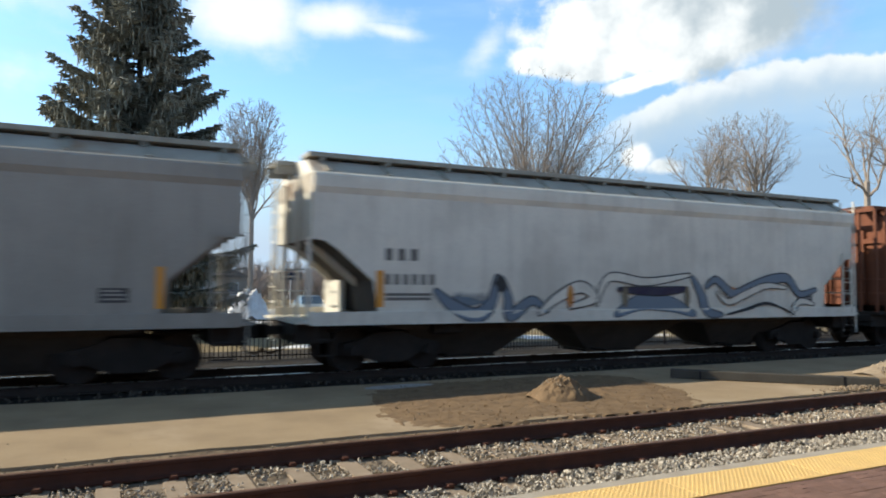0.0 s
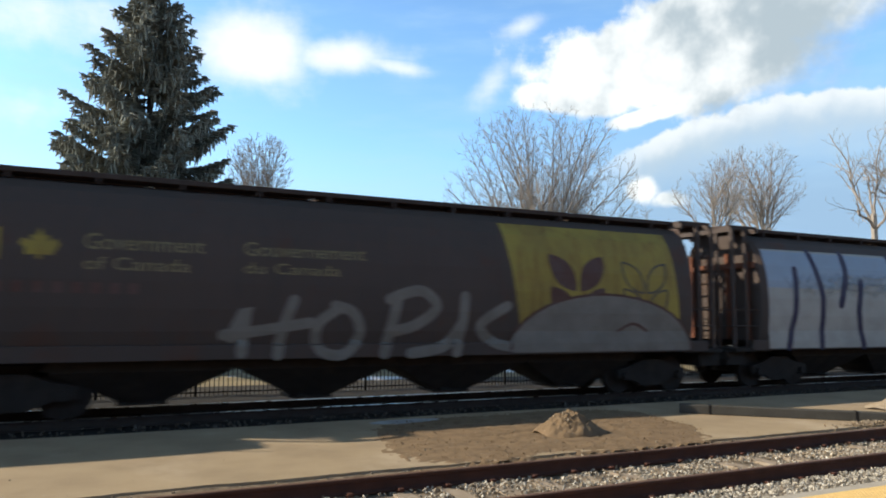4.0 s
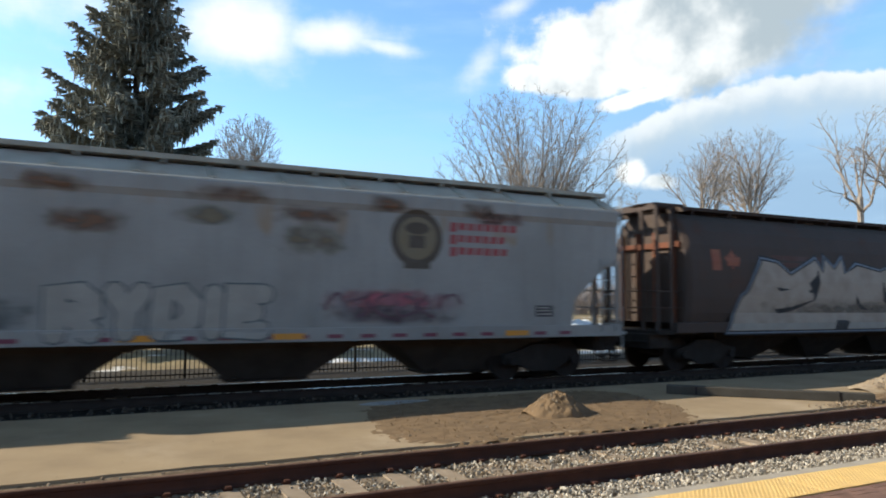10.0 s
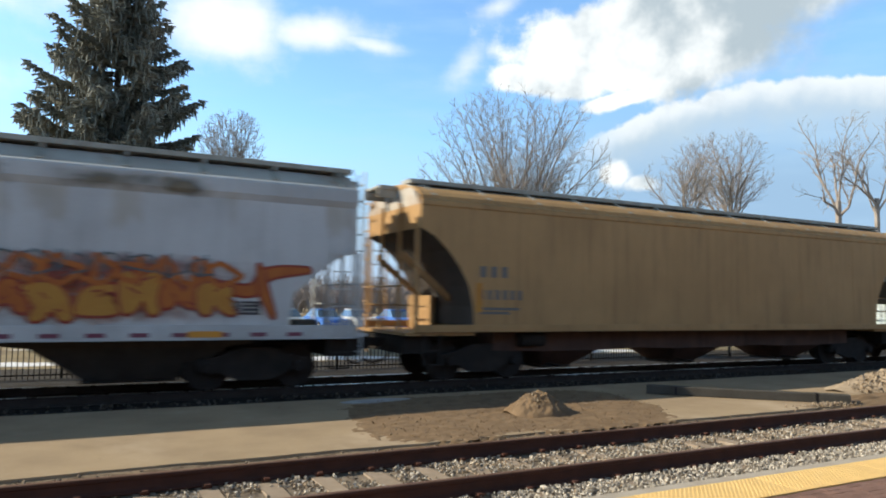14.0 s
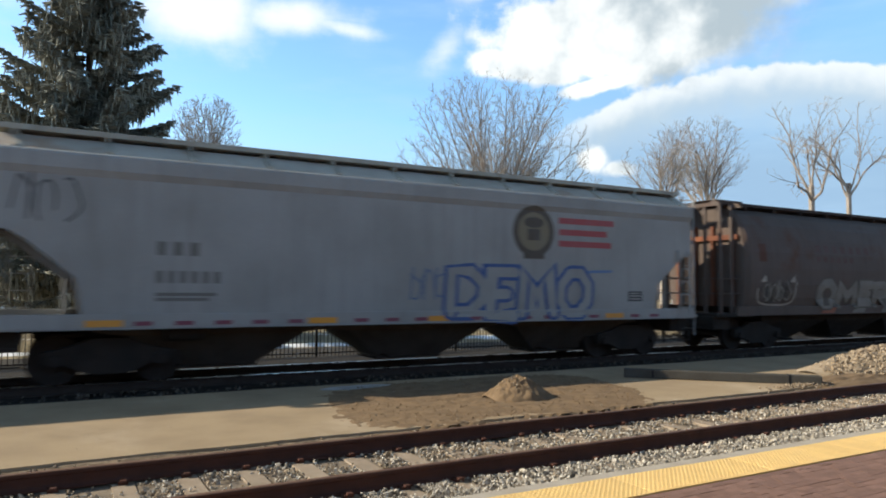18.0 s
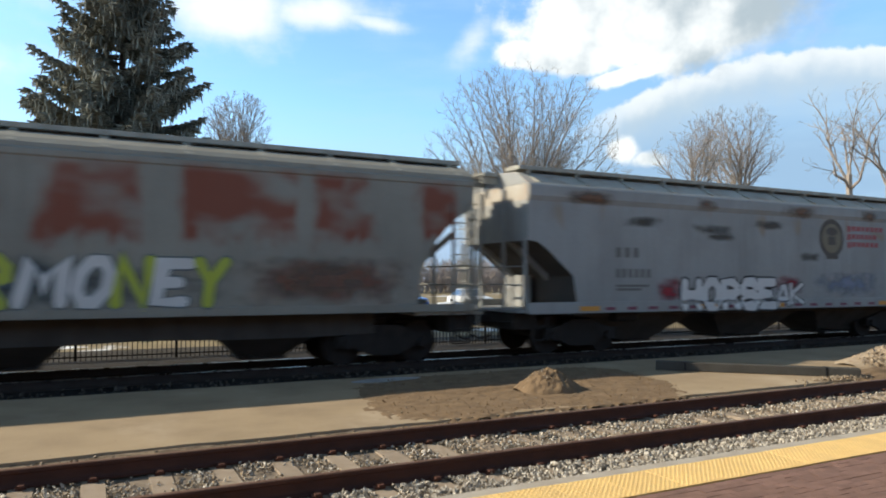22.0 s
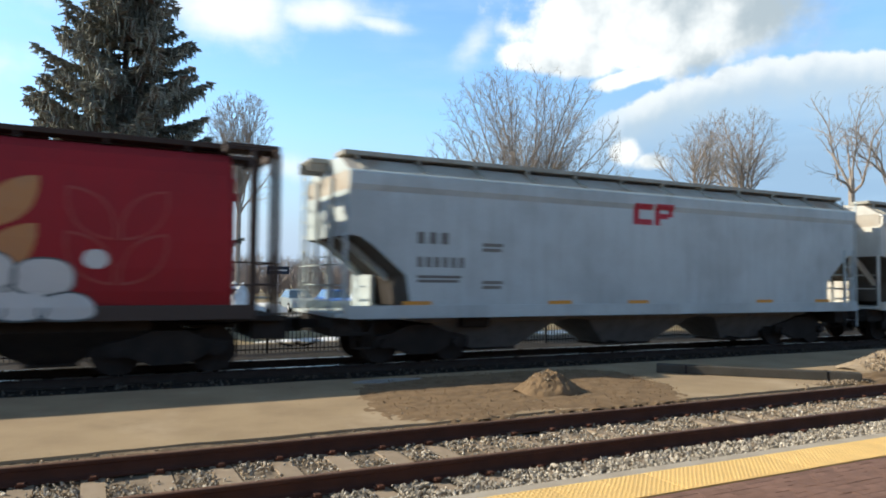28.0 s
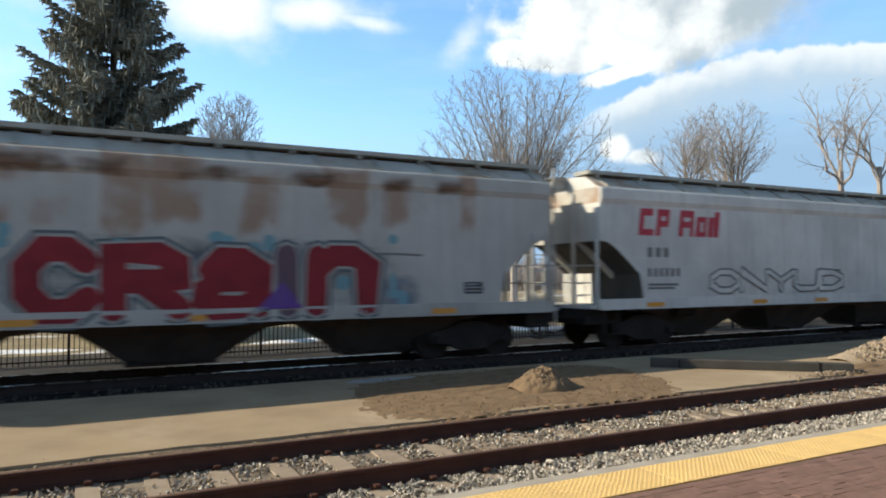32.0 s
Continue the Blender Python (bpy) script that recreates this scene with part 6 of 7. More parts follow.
def brand(car, x0, x1, z0, z1, material, widths=(1.1, 1.0, 0.5, 1.15, 0.85, 0.42, 0.42)):
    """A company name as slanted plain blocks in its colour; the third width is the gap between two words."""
    unit, x = (x1 - x0 - 0.15) / sum(widths), x0
    for k, w in enumerate(widths):
        polys = []
        if k != 2:
            top = z1 if k in (0, 1, 3, 6) else z1 - 0.22 * (z1 - z0)
            a, b = x, x + unit * w * 0.88
            t = unit * 0.30
            if w > 0.6:
                mid = (z0 + top) / 2
                polys += [rect(a, a + t, z0, top, 0.10), rect(a + t, b, top - 0.27 * (top - z0), top, 0.03), rect(a + t, b, z0, z0 + 0.24 * (top - z0), 0.03) if k in (0, 4) else rect(a + t, b, mid - 0.12, mid + 0.05, 0.03)]
                if k != 0:
                    polys.append(rect(b - t * 0.8, b, z0 if k in (3, 4) else mid, top, 0.08))
            else:
                polys.append(rect(a, b, z0, top, 0.10))
            draw(car, "company_lettering", polys, material, 1.5, "red company lettering block")
        x += unit * w


def emblem(car, x, z, r):
    """A faded round company mark, as plain shapes."""
    draw(car, "emblem", [oval(x, z, r, r * 1.02, 30)], L_UMBER, 1.4, "round faded brown emblem")
    draw(car, "emblem_field", [oval(x, z, r * 0.76, r * 0.76, 30)], L_SAND, 2.2)
    draw(car, "emblem_figure", [oval(x, z + r * 0.35, r * 0.48, r * 0.22, 16)], L_UMBER, 3.0)
    draw(car, "emblem_figure", [rect(x - r * 0.3, x + r * 0.3, z - r * 0.35, z + r * 0.1)], L_UMBER, 3.0)
    draw(car, "emblem_base", [rect(x - r * 0.5, x + r * 0.5, z - r * 1.08, z - r * 0.86)], L_UMBER, 2.8)


def sill_marks(car, xs, dashes=None):
    """Yellow reflector plates on the side sill, and red and white reflector dashes."""
    for x in xs:
        draw(car, "reflector", [rect(x, x + 0.62, 1.10, 1.22)], L_REFLECT, 2)
    if dashes:
        for x in np.arange(dashes[0], dashes[1], 0.72):
            draw(car, "reflector_dash", [rect(x, x + 0.32, 1.11, 1.19)], L_DASH, 1.5)


def data_box(car, x, z=1.53):
    draw(car, "data_plate", [rect(x, x + 0.50, z, z + 0.27)], L_BLACK, 1.2)
    for dz, w in ((0.05, 0.45), (0.13, 0.45), (0.20, 0.38)):
        draw(car, "data_line", [rect(x + 0.05, x + w, z + dz, z + dz + 0.03)], L_CHALK, 2)


def usual(car, red=True, at=1.60, mark_z=2.42, box=True, sill=True, dashes=False, stripe=False):
    """The markings that most of the flat-sided cars share."""
    length = CARS[car][2]
    if red:
        brand(car, 1.28, 4.45, 3.0, 3.72, L_RED)
    bars(car, at, at + 0.88, mark_z, mark_z + 0.26, chars=3)
    bars(car, at, at + 1.25, mark_z - 0.52, mark_z - 0.29, chars=6)
    bars(car, at, at + 1.1, mark_z - 0.86, mark_z - 0.70, rows=2, chars=9)
    if box:
        data_box(car, length - 2.45)
    if sill:
        sill_marks(car, (1.5, 5.6, 8.4, length - 3.3), (2.3, length - 1.2) if dashes else None)
    if stripe:
        draw(car, "door_stripe", [rect(1.40, 1.57, 1.42, 2.2)], L_REFLECT, 1.2)


def wheat(car, x, z, size, material, outline=False):
    """A wheat ear of two pairs of broad leaves."""
    leaves = [leaf(x + s * 0.06, z + size * k, size, size * 0.25, 90 - s * 40) for k in (0.0, 0.68) for s in (-1, 1)]
    if outline:
        for poly in leaves:
            brush(car, [poly + poly[:1]], 0.05, material, 3.2, "wheat_leaf")
        return
    for poly in leaves:
        draw(car, "wheat_leaf", [poly], material, 3.2)


def government(car, tone):
    """Flag mark and bilingual name on the brown cylindrical cars."""
    draw(car, "flag_bar", [rect(1.45, 1.85, 2.86, 3.42)], tone, 1.3)
    draw(car, "flag_leaf", [maple(2.45, 2.88, 0.5)], tone, 1.3)
    words(car, "Government", 3.15, 5.2, 3.10, 3.40, L_DRABGOLD)
    words(car, "of Canada", 3.15, 4.95, 2.73, 2.97, L_DRABGOLD)
    words(car, "Gouvernement", 5.95, 8.45, 3.10, 3.38, L_DRABGOLD)
    words(car, "du Canada", 5.95, 7.9, 2.75, 2.97, L_DRABGOLD)
    bars(car, 1.45, 4.2, 2.30, 2.50, L_BROWN, chars=9)


# car by car
usual(0, red=False, stripe=True, sill=False)
draw(0, "door_stripe", [rect(15.55, 15.7, 1.42, 2.2)], L_REFLECT, 1.2)
usual(1, red=False, stripe=True, sill=False)
haze(1, 3.0, 4.2, 1.36, 1.7, L_PALEBLUE)
swoosh(1, [(2.8, 1.77), (3.2, 1.45), (3.8, 1.22), (4.2, 1.5), (4.36, 2.1)], 0.30, L_PALEBLUE, L_INK, 2, 0.03)
swoosh(1, [(4.5, 2.05), (4.65, 1.6), (4.7, 1.2), (5.3, 1.55), (5.7, 1.3)], 0.24, L_PALEBLUE, L_INK, 4, 0.03)
draw(1, "graffiti_blot", [oval(4.45, 1.95, 0.16, 0.2, 16, 0.4, 0.2, 3)], L_INK, 6)
swoosh(1, [(5.5, 1.25), (6.0, 1.6), (6.7, 1.88), (7.1, 1.6), (6.4, 1.4)], 0.26, GREY, L_INK, 6, 0.035)
swoosh(1, [(7.2, 1.45), (7.6, 2.12), (8.8, 2.02), (10.3, 2.22)], 0.20, GREY, L_INK, 4, 0.035)
swoosh(1, [(7.9, 1.82), (9.2, 1.78), (10.2, 1.85)], 0.20, L_INKVIOLET, L_INK, 6, 0.03)
swoosh(1, [(7.8, 1.2), (8.6, 1.5), (9.6, 1.45), (10.4, 1.18)], 0.42, L_PALEBLUE, L_INK, 3, 0.02)
swoosh(1, [(10.4, 2.15), (10.7, 1.7), (10.9, 1.25), (11.4, 1.15)], 0.26, L_PALEBLUE, L_INK, 5, 0.03)
swoosh(1, [(10.9, 1.9), (11.25, 2.1), (11.9, 1.72), (12.6, 1.9), (13.4, 2.12), (14.1, 2.16), (14.6, 1.72), (15.3, 1.85)], 0.26, L_PALEBLUE, L_INK, 7, 0.035)
swoosh(1, [(11.3, 1.75), (11.7, 1.5), (12.4, 1.72), (13.2, 1.95), (14.0, 1.9)], 0.18, GREY, L_INK, 9, 0.03)
swoosh(1, [(11.6, 1.15), (12.4, 1.30), (13.3, 1.45), (14.3, 1.12)], 0.05, None, L_INK, 8, 0.02)
swoosh(1, [(14.2, 1.15), (14.6, 1.5), (15.2, 1.42)], 0.16, GREY, L_INK, 8, 0.03)
for x in (6.3, 8.0, 10.1, 11.8):
    draw(1, "graffiti_drip", [oval(x + 0.09, 1.65, 0.1, 0.28, 12)], L_ORANGE if x in (6.3, 11.8) else L_SAND, 8)

government(2, L_YELLOW)
draw(2, "cream_panel", [[(12.27, 1.10), (17.0, 1.10), (16.8, 4.18), (12.03, 4.18), (12.24, 2.6)]], L_CREAM, 1.2, "cream painted end panel")
wheat(2, 13.65, 1.66, 1.24, L_BROWN)
wheat(2, 15.85, 1.72, 1.2, L_UMBER, outline=True)
draw(2, "graffiti_cloud", [soft([(5.35, 1.12), (5.45, 1.65), (5.72, 1.98), (6.05, 2.02), (6.3, 2.14), (6.7, 2.04), (7.0, 2.14), (7.4, 2.06), (7.72, 1.95), (7.68, 1.5), (7.5, 1.12)], 2)], L_CHALK, 2, "pale grey sprayed cloud")
draw(2, "graffiti_band", [rect(5.38, 7.5, 1.115, 1.32)], L_WHITE, 3)
brush(2, [[(5.9, 1.9), (6.4, 1.75), (6.9, 1.9), (7.3, 1.78)]], 0.03, L_FADED, 3, smooth=True)
draw(2, "graffiti_blot", [oval(7.7, 1.65, 0.10, 0.24, 14)], L_ORANGE, 3)
haze(2, 9.0, 12.2, 1.55, 1.95, L_SILVER)

usual(3)
haze(3, 6.2, 12.4, 1.36, 2.2, L_TEAL)
sprayed(3, "NAIVeR", 6.75, 12.15, 1.16, 2.36, 0.27, [L_LILAC, L_LILAC, L_SILVER, L_LILAC, L_LILAC, L_LILAC], L_INKVIOLET, 0.06, 17, 3.0, 0.10, 0.04, widths=[1.15, 1.0, 0.5, 1.0, 1.0, 1.1])
for x in (7.35, 9.45):
    draw(3, "graffiti_mark", [rect(x, x + 0.24, 1.45, 2.1, -0.1)], L_ORANGE, 6.4)
scrawl(3, 5.5, 6.5, 1.7, 2.0, L_BLACK, 3, 0.06, 5)
haze(3, 12.2, 13.5, 1.6, 2.05, L_SLATE)
scrawl(3, 12.2, 13.4, 1.65, 2.05, L_TEAL, 4, 0.05, 5)
brush(3, [[(12.4, 2.56), (13.0, 2.57), (13.82, 2.6)]], 0.045, L_INK, 1.6, "scrape")
for x, z in ((5.1, 2.85), (5.6, 2.55), (8.9, 2.9), (10.1, 3.3), (10.5, 3.05), (10.4, 2.7), (9.9, 2.55), (12.0, 3.3), (11.2, 2.5), (14.3, 2.6)):
    draw(3, "paint_patch", [rect(x, x + 0.22, z, z + 0.17)], L_FADED, 1.2)
draw(3, "paint_patch", [rect(15.3, 15.6, 1.45, 2.1)], L_ORANGE, 1.2)
draw(3, "paint_patch", [rect(4.85, 5.06, 1.42, 1.9)], L_ORANGE, 1.2)

government(4, L_YELLOW)
draw(4, "yellow_panel", [[(12.35, 1.15), (17.2, 1.15), (16.95, 4.18), (11.85, 4.18), (12.2, 2.8)]], L_YELLOW, 1.2, "yellow painted end panel")
wheat(4, 13.9, 1.8, 1.15, L_BROWN)
wheat(4, 16.0, 1.9, 1.0, L_UMBER, outline=True)
brush(4, [[(5.75, 1.5), (6.0, 2.0), (5.95, 1.2)], [(6.95, 2.25), (6.75, 1.7), (6.65, 1.15)], [(5.6, 1.55), (6.4, 1.65), (7.3, 1.8)]], 0.22, L_DULLSILVER, 3, "graffiti_letter", True)
brush(4, [[(7.9, 2.1), (7.45, 1.75), (7.5, 1.25), (8.0, 1.15), (8.35, 1.55), (8.2, 2.0), (7.8, 2.15)]], 0.22, L_DULLSILVER, 3.4, "graffiti_letter", True)
brush(4, [[(8.9, 1.15), (9.05, 1.7), (9.2, 2.4)], [(9.0, 2.3), (9.7, 2.5), (10.1, 2.15), (9.6, 1.75), (9.0, 1.6)], [(9.5, 1.15), (10.3, 1.3), (10.7, 1.75)]], 0.24, L_DULLSILVER, 3.8, "graffiti_letter", True)
brush(4, [[(10.8, 2.4), (10.75, 1.8), (10.6, 1.15)], [(11.9, 2.2), (11.2, 1.75), (11.6, 1.35), (12.3, 1.25)]], 0.24, L_DULLSILVER, 4.2, "graffiti_letter", True)
arch = [(12.05, 1.12)] + [(14.75 - 2.75 * math.cos(math.pi * k / 18), 1.2 + 1.32 * math.sin(math.pi * k / 18)) for k in range(19)] + [(17.45, 1.12)]
draw(4, "graffiti_arch", [arch], L_DULLSILVER, 4, "grey sprayed arch")
brush(4, [arch[1:-1]], 0.06, L_BROWN, 5, "graffiti_outline")
brush(4, [[(15.0, 1.55), (15.6, 1.8), (16.2, 1.5)]], 0.07, L_BROWN, 5, "graffiti_mark", True)

draw(5, "silver_field", [[(1.1, 1.12), (16.25, 1.12), (16.22, 1.65), (15.9, 2.3), (15.3, 2.75), (15.25, 4.05), (1.1, 3.98)]], L_PEWTER, 1.2, "huge silver and pale blue graffiti field")
draw(5, "blue_field", [[(1.1, 2.85), (15.24, 2.85), (15.24, 3.98), (8.0, 3.93), (1.1, 3.93)]], L_SKY, 1.8, "pale blue sprayed fade")
haze(5, 1.4, 15.0, 2.70, 3.05, L_PEWTER, 2.1, "sprayed_fade")
haze(5, 1.4, 14.4, 3.05, 3.30, L_SKYPALE, 2.2, "sprayed_fade")
draw(5, "pink_field", [[(16.25, 1.12), (17.5, 1.12), (17.5, 3.95), (15.25, 4.0), (15.3, 2.75), (15.9, 2.3), (16.22, 1.65)]], letter("faded_pink_paint", (0.30, 0.085, 0.075)), 1.4)
ink = lambda paths, w: brush(5, paths, w, L_INKVIOLET, 2.8)
ink([[(1.9, 1.15), (2.2, 2.2), (2.3, 3.4)]], 0.22)
ink([[(3.1, 3.95), (3.4, 2.6), (3.3, 1.15)]], 0.22)
ink([[(4.2, 2.4), (4.55, 3.3), (4.6, 3.95)]], 0.25)
ink([[(5.2, 1.15), (5.0, 2.2), (5.2, 3.1)]], 0.24)
ink([[(6.88, 3.95), (6.84, 3.2), (6.8, 2.65)]], 0.20)
draw(5, "graffiti_wedge", [[(6.5, 1.88), (7.2, 1.80), (7.5, 1.80), (7.5, 2.45), (7.2, 2.1)]], L_INKVIOLET, 2.8)
ink([[(8.54, 3.95), (8.2, 2.85), (8.28, 2.2), (8.6, 1.14)]], 0.19)
ink([[(8.25, 2.78), (9.66, 2.68)], [(9.66, 2.68), (9.72, 2.06), (9.45, 2.06), (9.72, 1.14)]], 0.10)
ink([[(9.72, 3.95), (9.40, 2.85)]], 0.20)
draw(5, "graffiti_block", [[(10.48, 3.95), (11.52, 3.96), (11.44, 2.9), (11.52, 2.31), (10.93, 2.30), (11.05, 1.75), (10.65, 1.75), (10.62, 2.7)]], L_INKVIOLET, 2.8, "dark violet letter block")
ink([[(10.95, 2.33), (11.8, 2.37), (12.65, 2.42)]], 0.09)
ink([[(11.78, 2.35), (11.86, 1.8), (12.02, 1.14)]], 0.13)
draw(5, "graffiti_eye", [oval(12.45, 3.0, 0.24, 0.13)], L_INKVIOLET, 2.8)
ink([[(12.55, 2.92), (13.3, 2.78), (13.36, 2.0), (12.95, 1.9), (12.55, 1.75)]], 0.10)
ink([[(13.40, 3.92), (13.34, 3.3), (13.22, 2.85)]], 0.15)
ink([[(13.36, 1.95), (13.15, 1.6), (12.9, 1.14)]], 0.20)
ink([[(13.4, 1.88), (14.0, 2.0), (14.8, 1.95), (15.35, 1.76)]], 0.10)
draw(5, "graffiti_wedge", [[(14.2, 1.14), (14.9, 1.14), (14.55, 1.68)]], L_INKVIOLET, 2.8)
draw(5, "graffiti_eye", [oval(14.45, 2.83, 0.30, 0.11)], L_INKVIOLET, 2.8)
ink([[(14.6, 2.74), (15.25, 2.70), (15.75, 2.42), (16.1, 1.9), (16.24, 1.4), (16.25, 1.14)]], 0.08)
ink([[(15.24, 4.0), (15.28, 3.3), (15.26, 2.8)]], 0.10)
draw(5, "graffiti_letter", [[(15.36, 3.12), (15.98, 3.02), (16.0, 2.42), (15.45, 2.76)]], L_PEWTER, 2.2)
brush(5, [[(15.36, 3.12), (15.98, 3.02), (16.0, 2.42)], [(15.66, 3.06), (15.7, 2.62)]], 0.04, L_INKVIOLET, 2.8)

usual(6, red=False, at=3.1, mark_z=2.4, sill=False)
sill_marks(6, (5.84,))
scrawl(6, 5.9, 9.4, 1.5, 2.0, L_FADED, 12, 0.03, 7)
draw(6, "paint_patch", [rect(4.62, 4.92, 2.23, 2.49)], L_GREYBLUE, 1.2)
haze(6, 11.0, 14.4, 1.6, 2.2, L_FADED2)

usual(7, red=False, at=2.74, dashes=True)
emblem(7, 11.5, 3.3, 0.62)
company_lines(7, 12.2, 14.1, 2.92, 3.66, L_STAIN)
haze(7, 13.4, 14.4, 2.9, 3.2, L_SAND)
sprayed(7, "NUKISE", 9.32, 11.28, 1.68, 2.16, 0.075, L_FADED, None, 0, 23, 2, 0.05, 0.05)
sprayed(7, "LAB", 11.5, 12.7, 1.68, 2.18, 0.075, L_FADED, None, 0, 24, 2, 0.03, 0.05)
haze(7, 4.9, 7.2, 2.9, 3.4, L_SAND)
haze(7, 8.4, 9.2, 1.6, 2.1, L_FADED2)

usual(8, sill=False)
draw(8, "overspray", [oval(0.95, 3.36, 0.62, 0.17, 20, -0.3, 0.1, 4)], L_DARKRED, 1.1)
for k, (a, b) in enumerate(((5.5, 6.95), (7.9, 9.2), (10.4, 11.8), (13.0, 14.5))):
    haze(8, a, b, 3.35, 3.80, L_MAROON, 1.3, "rust_stain")
    haze(8, a + 0.1, b - 0.1, 2.68, 2.98, L_MAROON, 1.4, "rust_stain")
    haze(8, a + 0.35, b - 0.35, 2.9, 3.4, L_MAROON, 1.5, "rust_stain")
scrawl(8, 5.2, 9.5, 1.6, 2.15, L_FADED, 31, 0.03, 9)
scrawl(8, 10.0, 13.4, 1.6, 2.1, L_FADED, 32, 0.03, 6)

usual(9, red=False, at=2.3, dashes=True, stripe=True)
emblem(9, 11.5, 3.26, 0.62)
company_lines(9, 12.3, 14.1, 2.94, 3.66, L_FADEDRED)
haze(9, 2.7, 4.3, 1.36, 1.85, L_SLATE)
sprayed(9, "RYDIE", 4.42, 8.32, 1.08, 2.20, 0.36, L_CHALK, L_SLATE, 0.035, 51, 3.0, 0.05, 0.03, widths=[1.15, 1.0, 1.1, 0.6, 1.1])
haze(9, 9.3, 12.7, 1.72, 2.08, L_PINK, 1.2)
haze(9, 9.3, 12.5, 1.45, 1.72, L_PLUM, 1.6)
scrawl(9, 9.4, 12.6, 1.5, 2.05, L_PLUM, 55, 0.05, 6, 2.4)
for x0, x1, z0, z1, tone in ((1.2, 2.7, 3.2, 3.45, L_STAIN), (4.3, 5.7, 3.1, 3.45, L_STAIN), (8.3, 10.0, 3.52, 3.75, L_STAIN), (8.5, 9.9, 2.85, 3.4, L_SAND), (6.5, 7.6, 3.4, 3.65, L_SAND), (12.9, 14.2, 3.72, 3.9, L_MAROON), (0.9, 3.4, 2.5, 3.1, L_SAND)):
    haze(9, x0, x1, z0, z1, tone, 1.2, "rust_stain")

draw(10, "flag_bar", [rect(1.8, 2.15, 2.8, 3.38)], L_RUST, 1.3)
draw(10, "flag_leaf", [maple(2.6, 2.85, 0.5)], L_RUST, 1.3)
bars(10, 4.2, 6.4, 2.95, 3.3, L_BROWN, rows=2, chars=10)
draw(10, "yellow_panel", [[(12.6, 1.3), (17.05, 1.3), (16.9, 4.2), (11.95, 4.2), (12.3, 3.0)]], L_YELLOW, 1.2, "yellow painted end panel")
wheat(10, 13.6, 1.9, 1.15, L_BROWN)
wheat(10, 15.6, 1.9, 1.12, L_BROWN, outline=True)
crest = [(2.4, 1.12), (2.9, 2.05), (3.65, 2.4), (3.8, 3.12), (4.4, 3.04), (4.95, 2.70), (6.1, 3.2), (6.42, 2.8), (6.56, 3.24), (6.95, 2.92), (7.35, 3.26), (7.4, 2.8), (8.0, 2.5), (8.1, 3.08),
         (9.35, 2.88), (10.5, 3.25), (10.5, 2.38), (11.1, 2.68), (12.5, 2.92), (12.9, 3.24), (13.5, 2.42), (14.4, 2.85), (15.1, 2.4), (15.7, 1.7), (16.3, 1.12)]
draw(10, "graffiti_trim", [grown(crest, 0.15)], L_INK, 3.6)
draw(10, "graffiti_outline", [grown(crest, 0.10)], L_PALEBLUE, 4.0)
draw(10, "graffiti_outline", [grown(crest, 0.05)], L_INK, 4.3)
draw(10, "graffiti_fill", [crest], L_SILVER, 4.7, "broad silver graffiti with a dark blue outline")
haze(10, 3.2, 15.2, 1.5, 1.9, L_DULLSILVER, 5.0, "sprayed_fade")
draw(10, "graffiti_band", [rect(2.5, 16.1, 1.13, 1.32)], L_CHALK, 5.6)
cuts = [[(4.3, 2.36), (4.9, 2.30), (4.45, 2.24)], [(4.25, 1.72), (5.0, 1.80), (5.9, 2.0), (6.05, 2.4), (5.75, 2.5), (6.1, 2.75), (6.2, 2.95), (6.25, 2.5), (6.0, 2.0), (5.1, 1.70), (4.4, 1.58)],
        [(5.7, 2.3), (6.2, 2.3), (5.75, 2.2)], [(5.4, 1.50), (6.2, 1.52), (5.5, 1.46)], [(7.9, 2.2), (8.2, 1.85), (8.6, 1.70), (8.2, 1.72), (7.95, 1.9)], [(9.3, 2.65), (9.45, 2.3), (9.4, 2.05), (9.9, 1.7), (10.1, 2.2), (10.0, 1.6), (9.3, 2.0)]]
later_cuts = [[(10.4, 2.30), (10.8, 2.22), (11.5, 2.25), (10.8, 2.14)], [(12.3, 2.2), (12.5, 2.65), (12.85, 2.95), (12.65, 2.25)], [(13.9, 2.1), (14.2, 2.5), (14.5, 2.7), (14.25, 2.1)],
        [(6.9, 1.12), (7.1, 1.55), (7.7, 1.5), (7.5, 1.12)], [(9.4, 1.12), (9.5, 1.3), (10.4, 1.25), (10.7, 1.12)], [(12.1, 1.12), (12.2, 1.5), (12.5, 1.45), (12.6, 1.12)], [(13.1, 1.12), (13.7, 1.32), (13.9, 1.12)]]
for cut in cuts + later_cuts:
    draw(10, "graffiti_cut", [cut], L_INK, 6.2)

usual(11, red=False, at=1.6, mark_z=2.55, box=False, sill=False, stripe=True)
for x in (1.5, 7.55, 10.3, 12.9, 15.0):
    draw(11, "reflector", [rect(x, x + 0.6, 1.24, 1.325)], L_REFLECT, 2)
draw(11, "door_stripe", [rect(16.4, 16.6, 1.42, 2.3)], L_REFLECT, 1.2)
draw(11, "data_plate", [rect(14.92, 15.28, 1.66, 1.94)], L_BLACK, 1.2)
sprayed(11, "FLUKE", 7.9, 11.62, 1.30, 2.16, 0.20, L_FADEDBLUE, L_CHALK, 0.045, 71, 3.0, 0.05, 0.05, trim=L_FADEDBLUE)
brush(11, [[(11.7, 1.85), (12.4, 1.6), (13.0, 1.4)], [(11.7, 1.65), (12.3, 1.45)]], 0.09, L_SLATE, 1.6)
haze(11, 12.4, 13.2, 1.45, 2.1, L_SLATE)
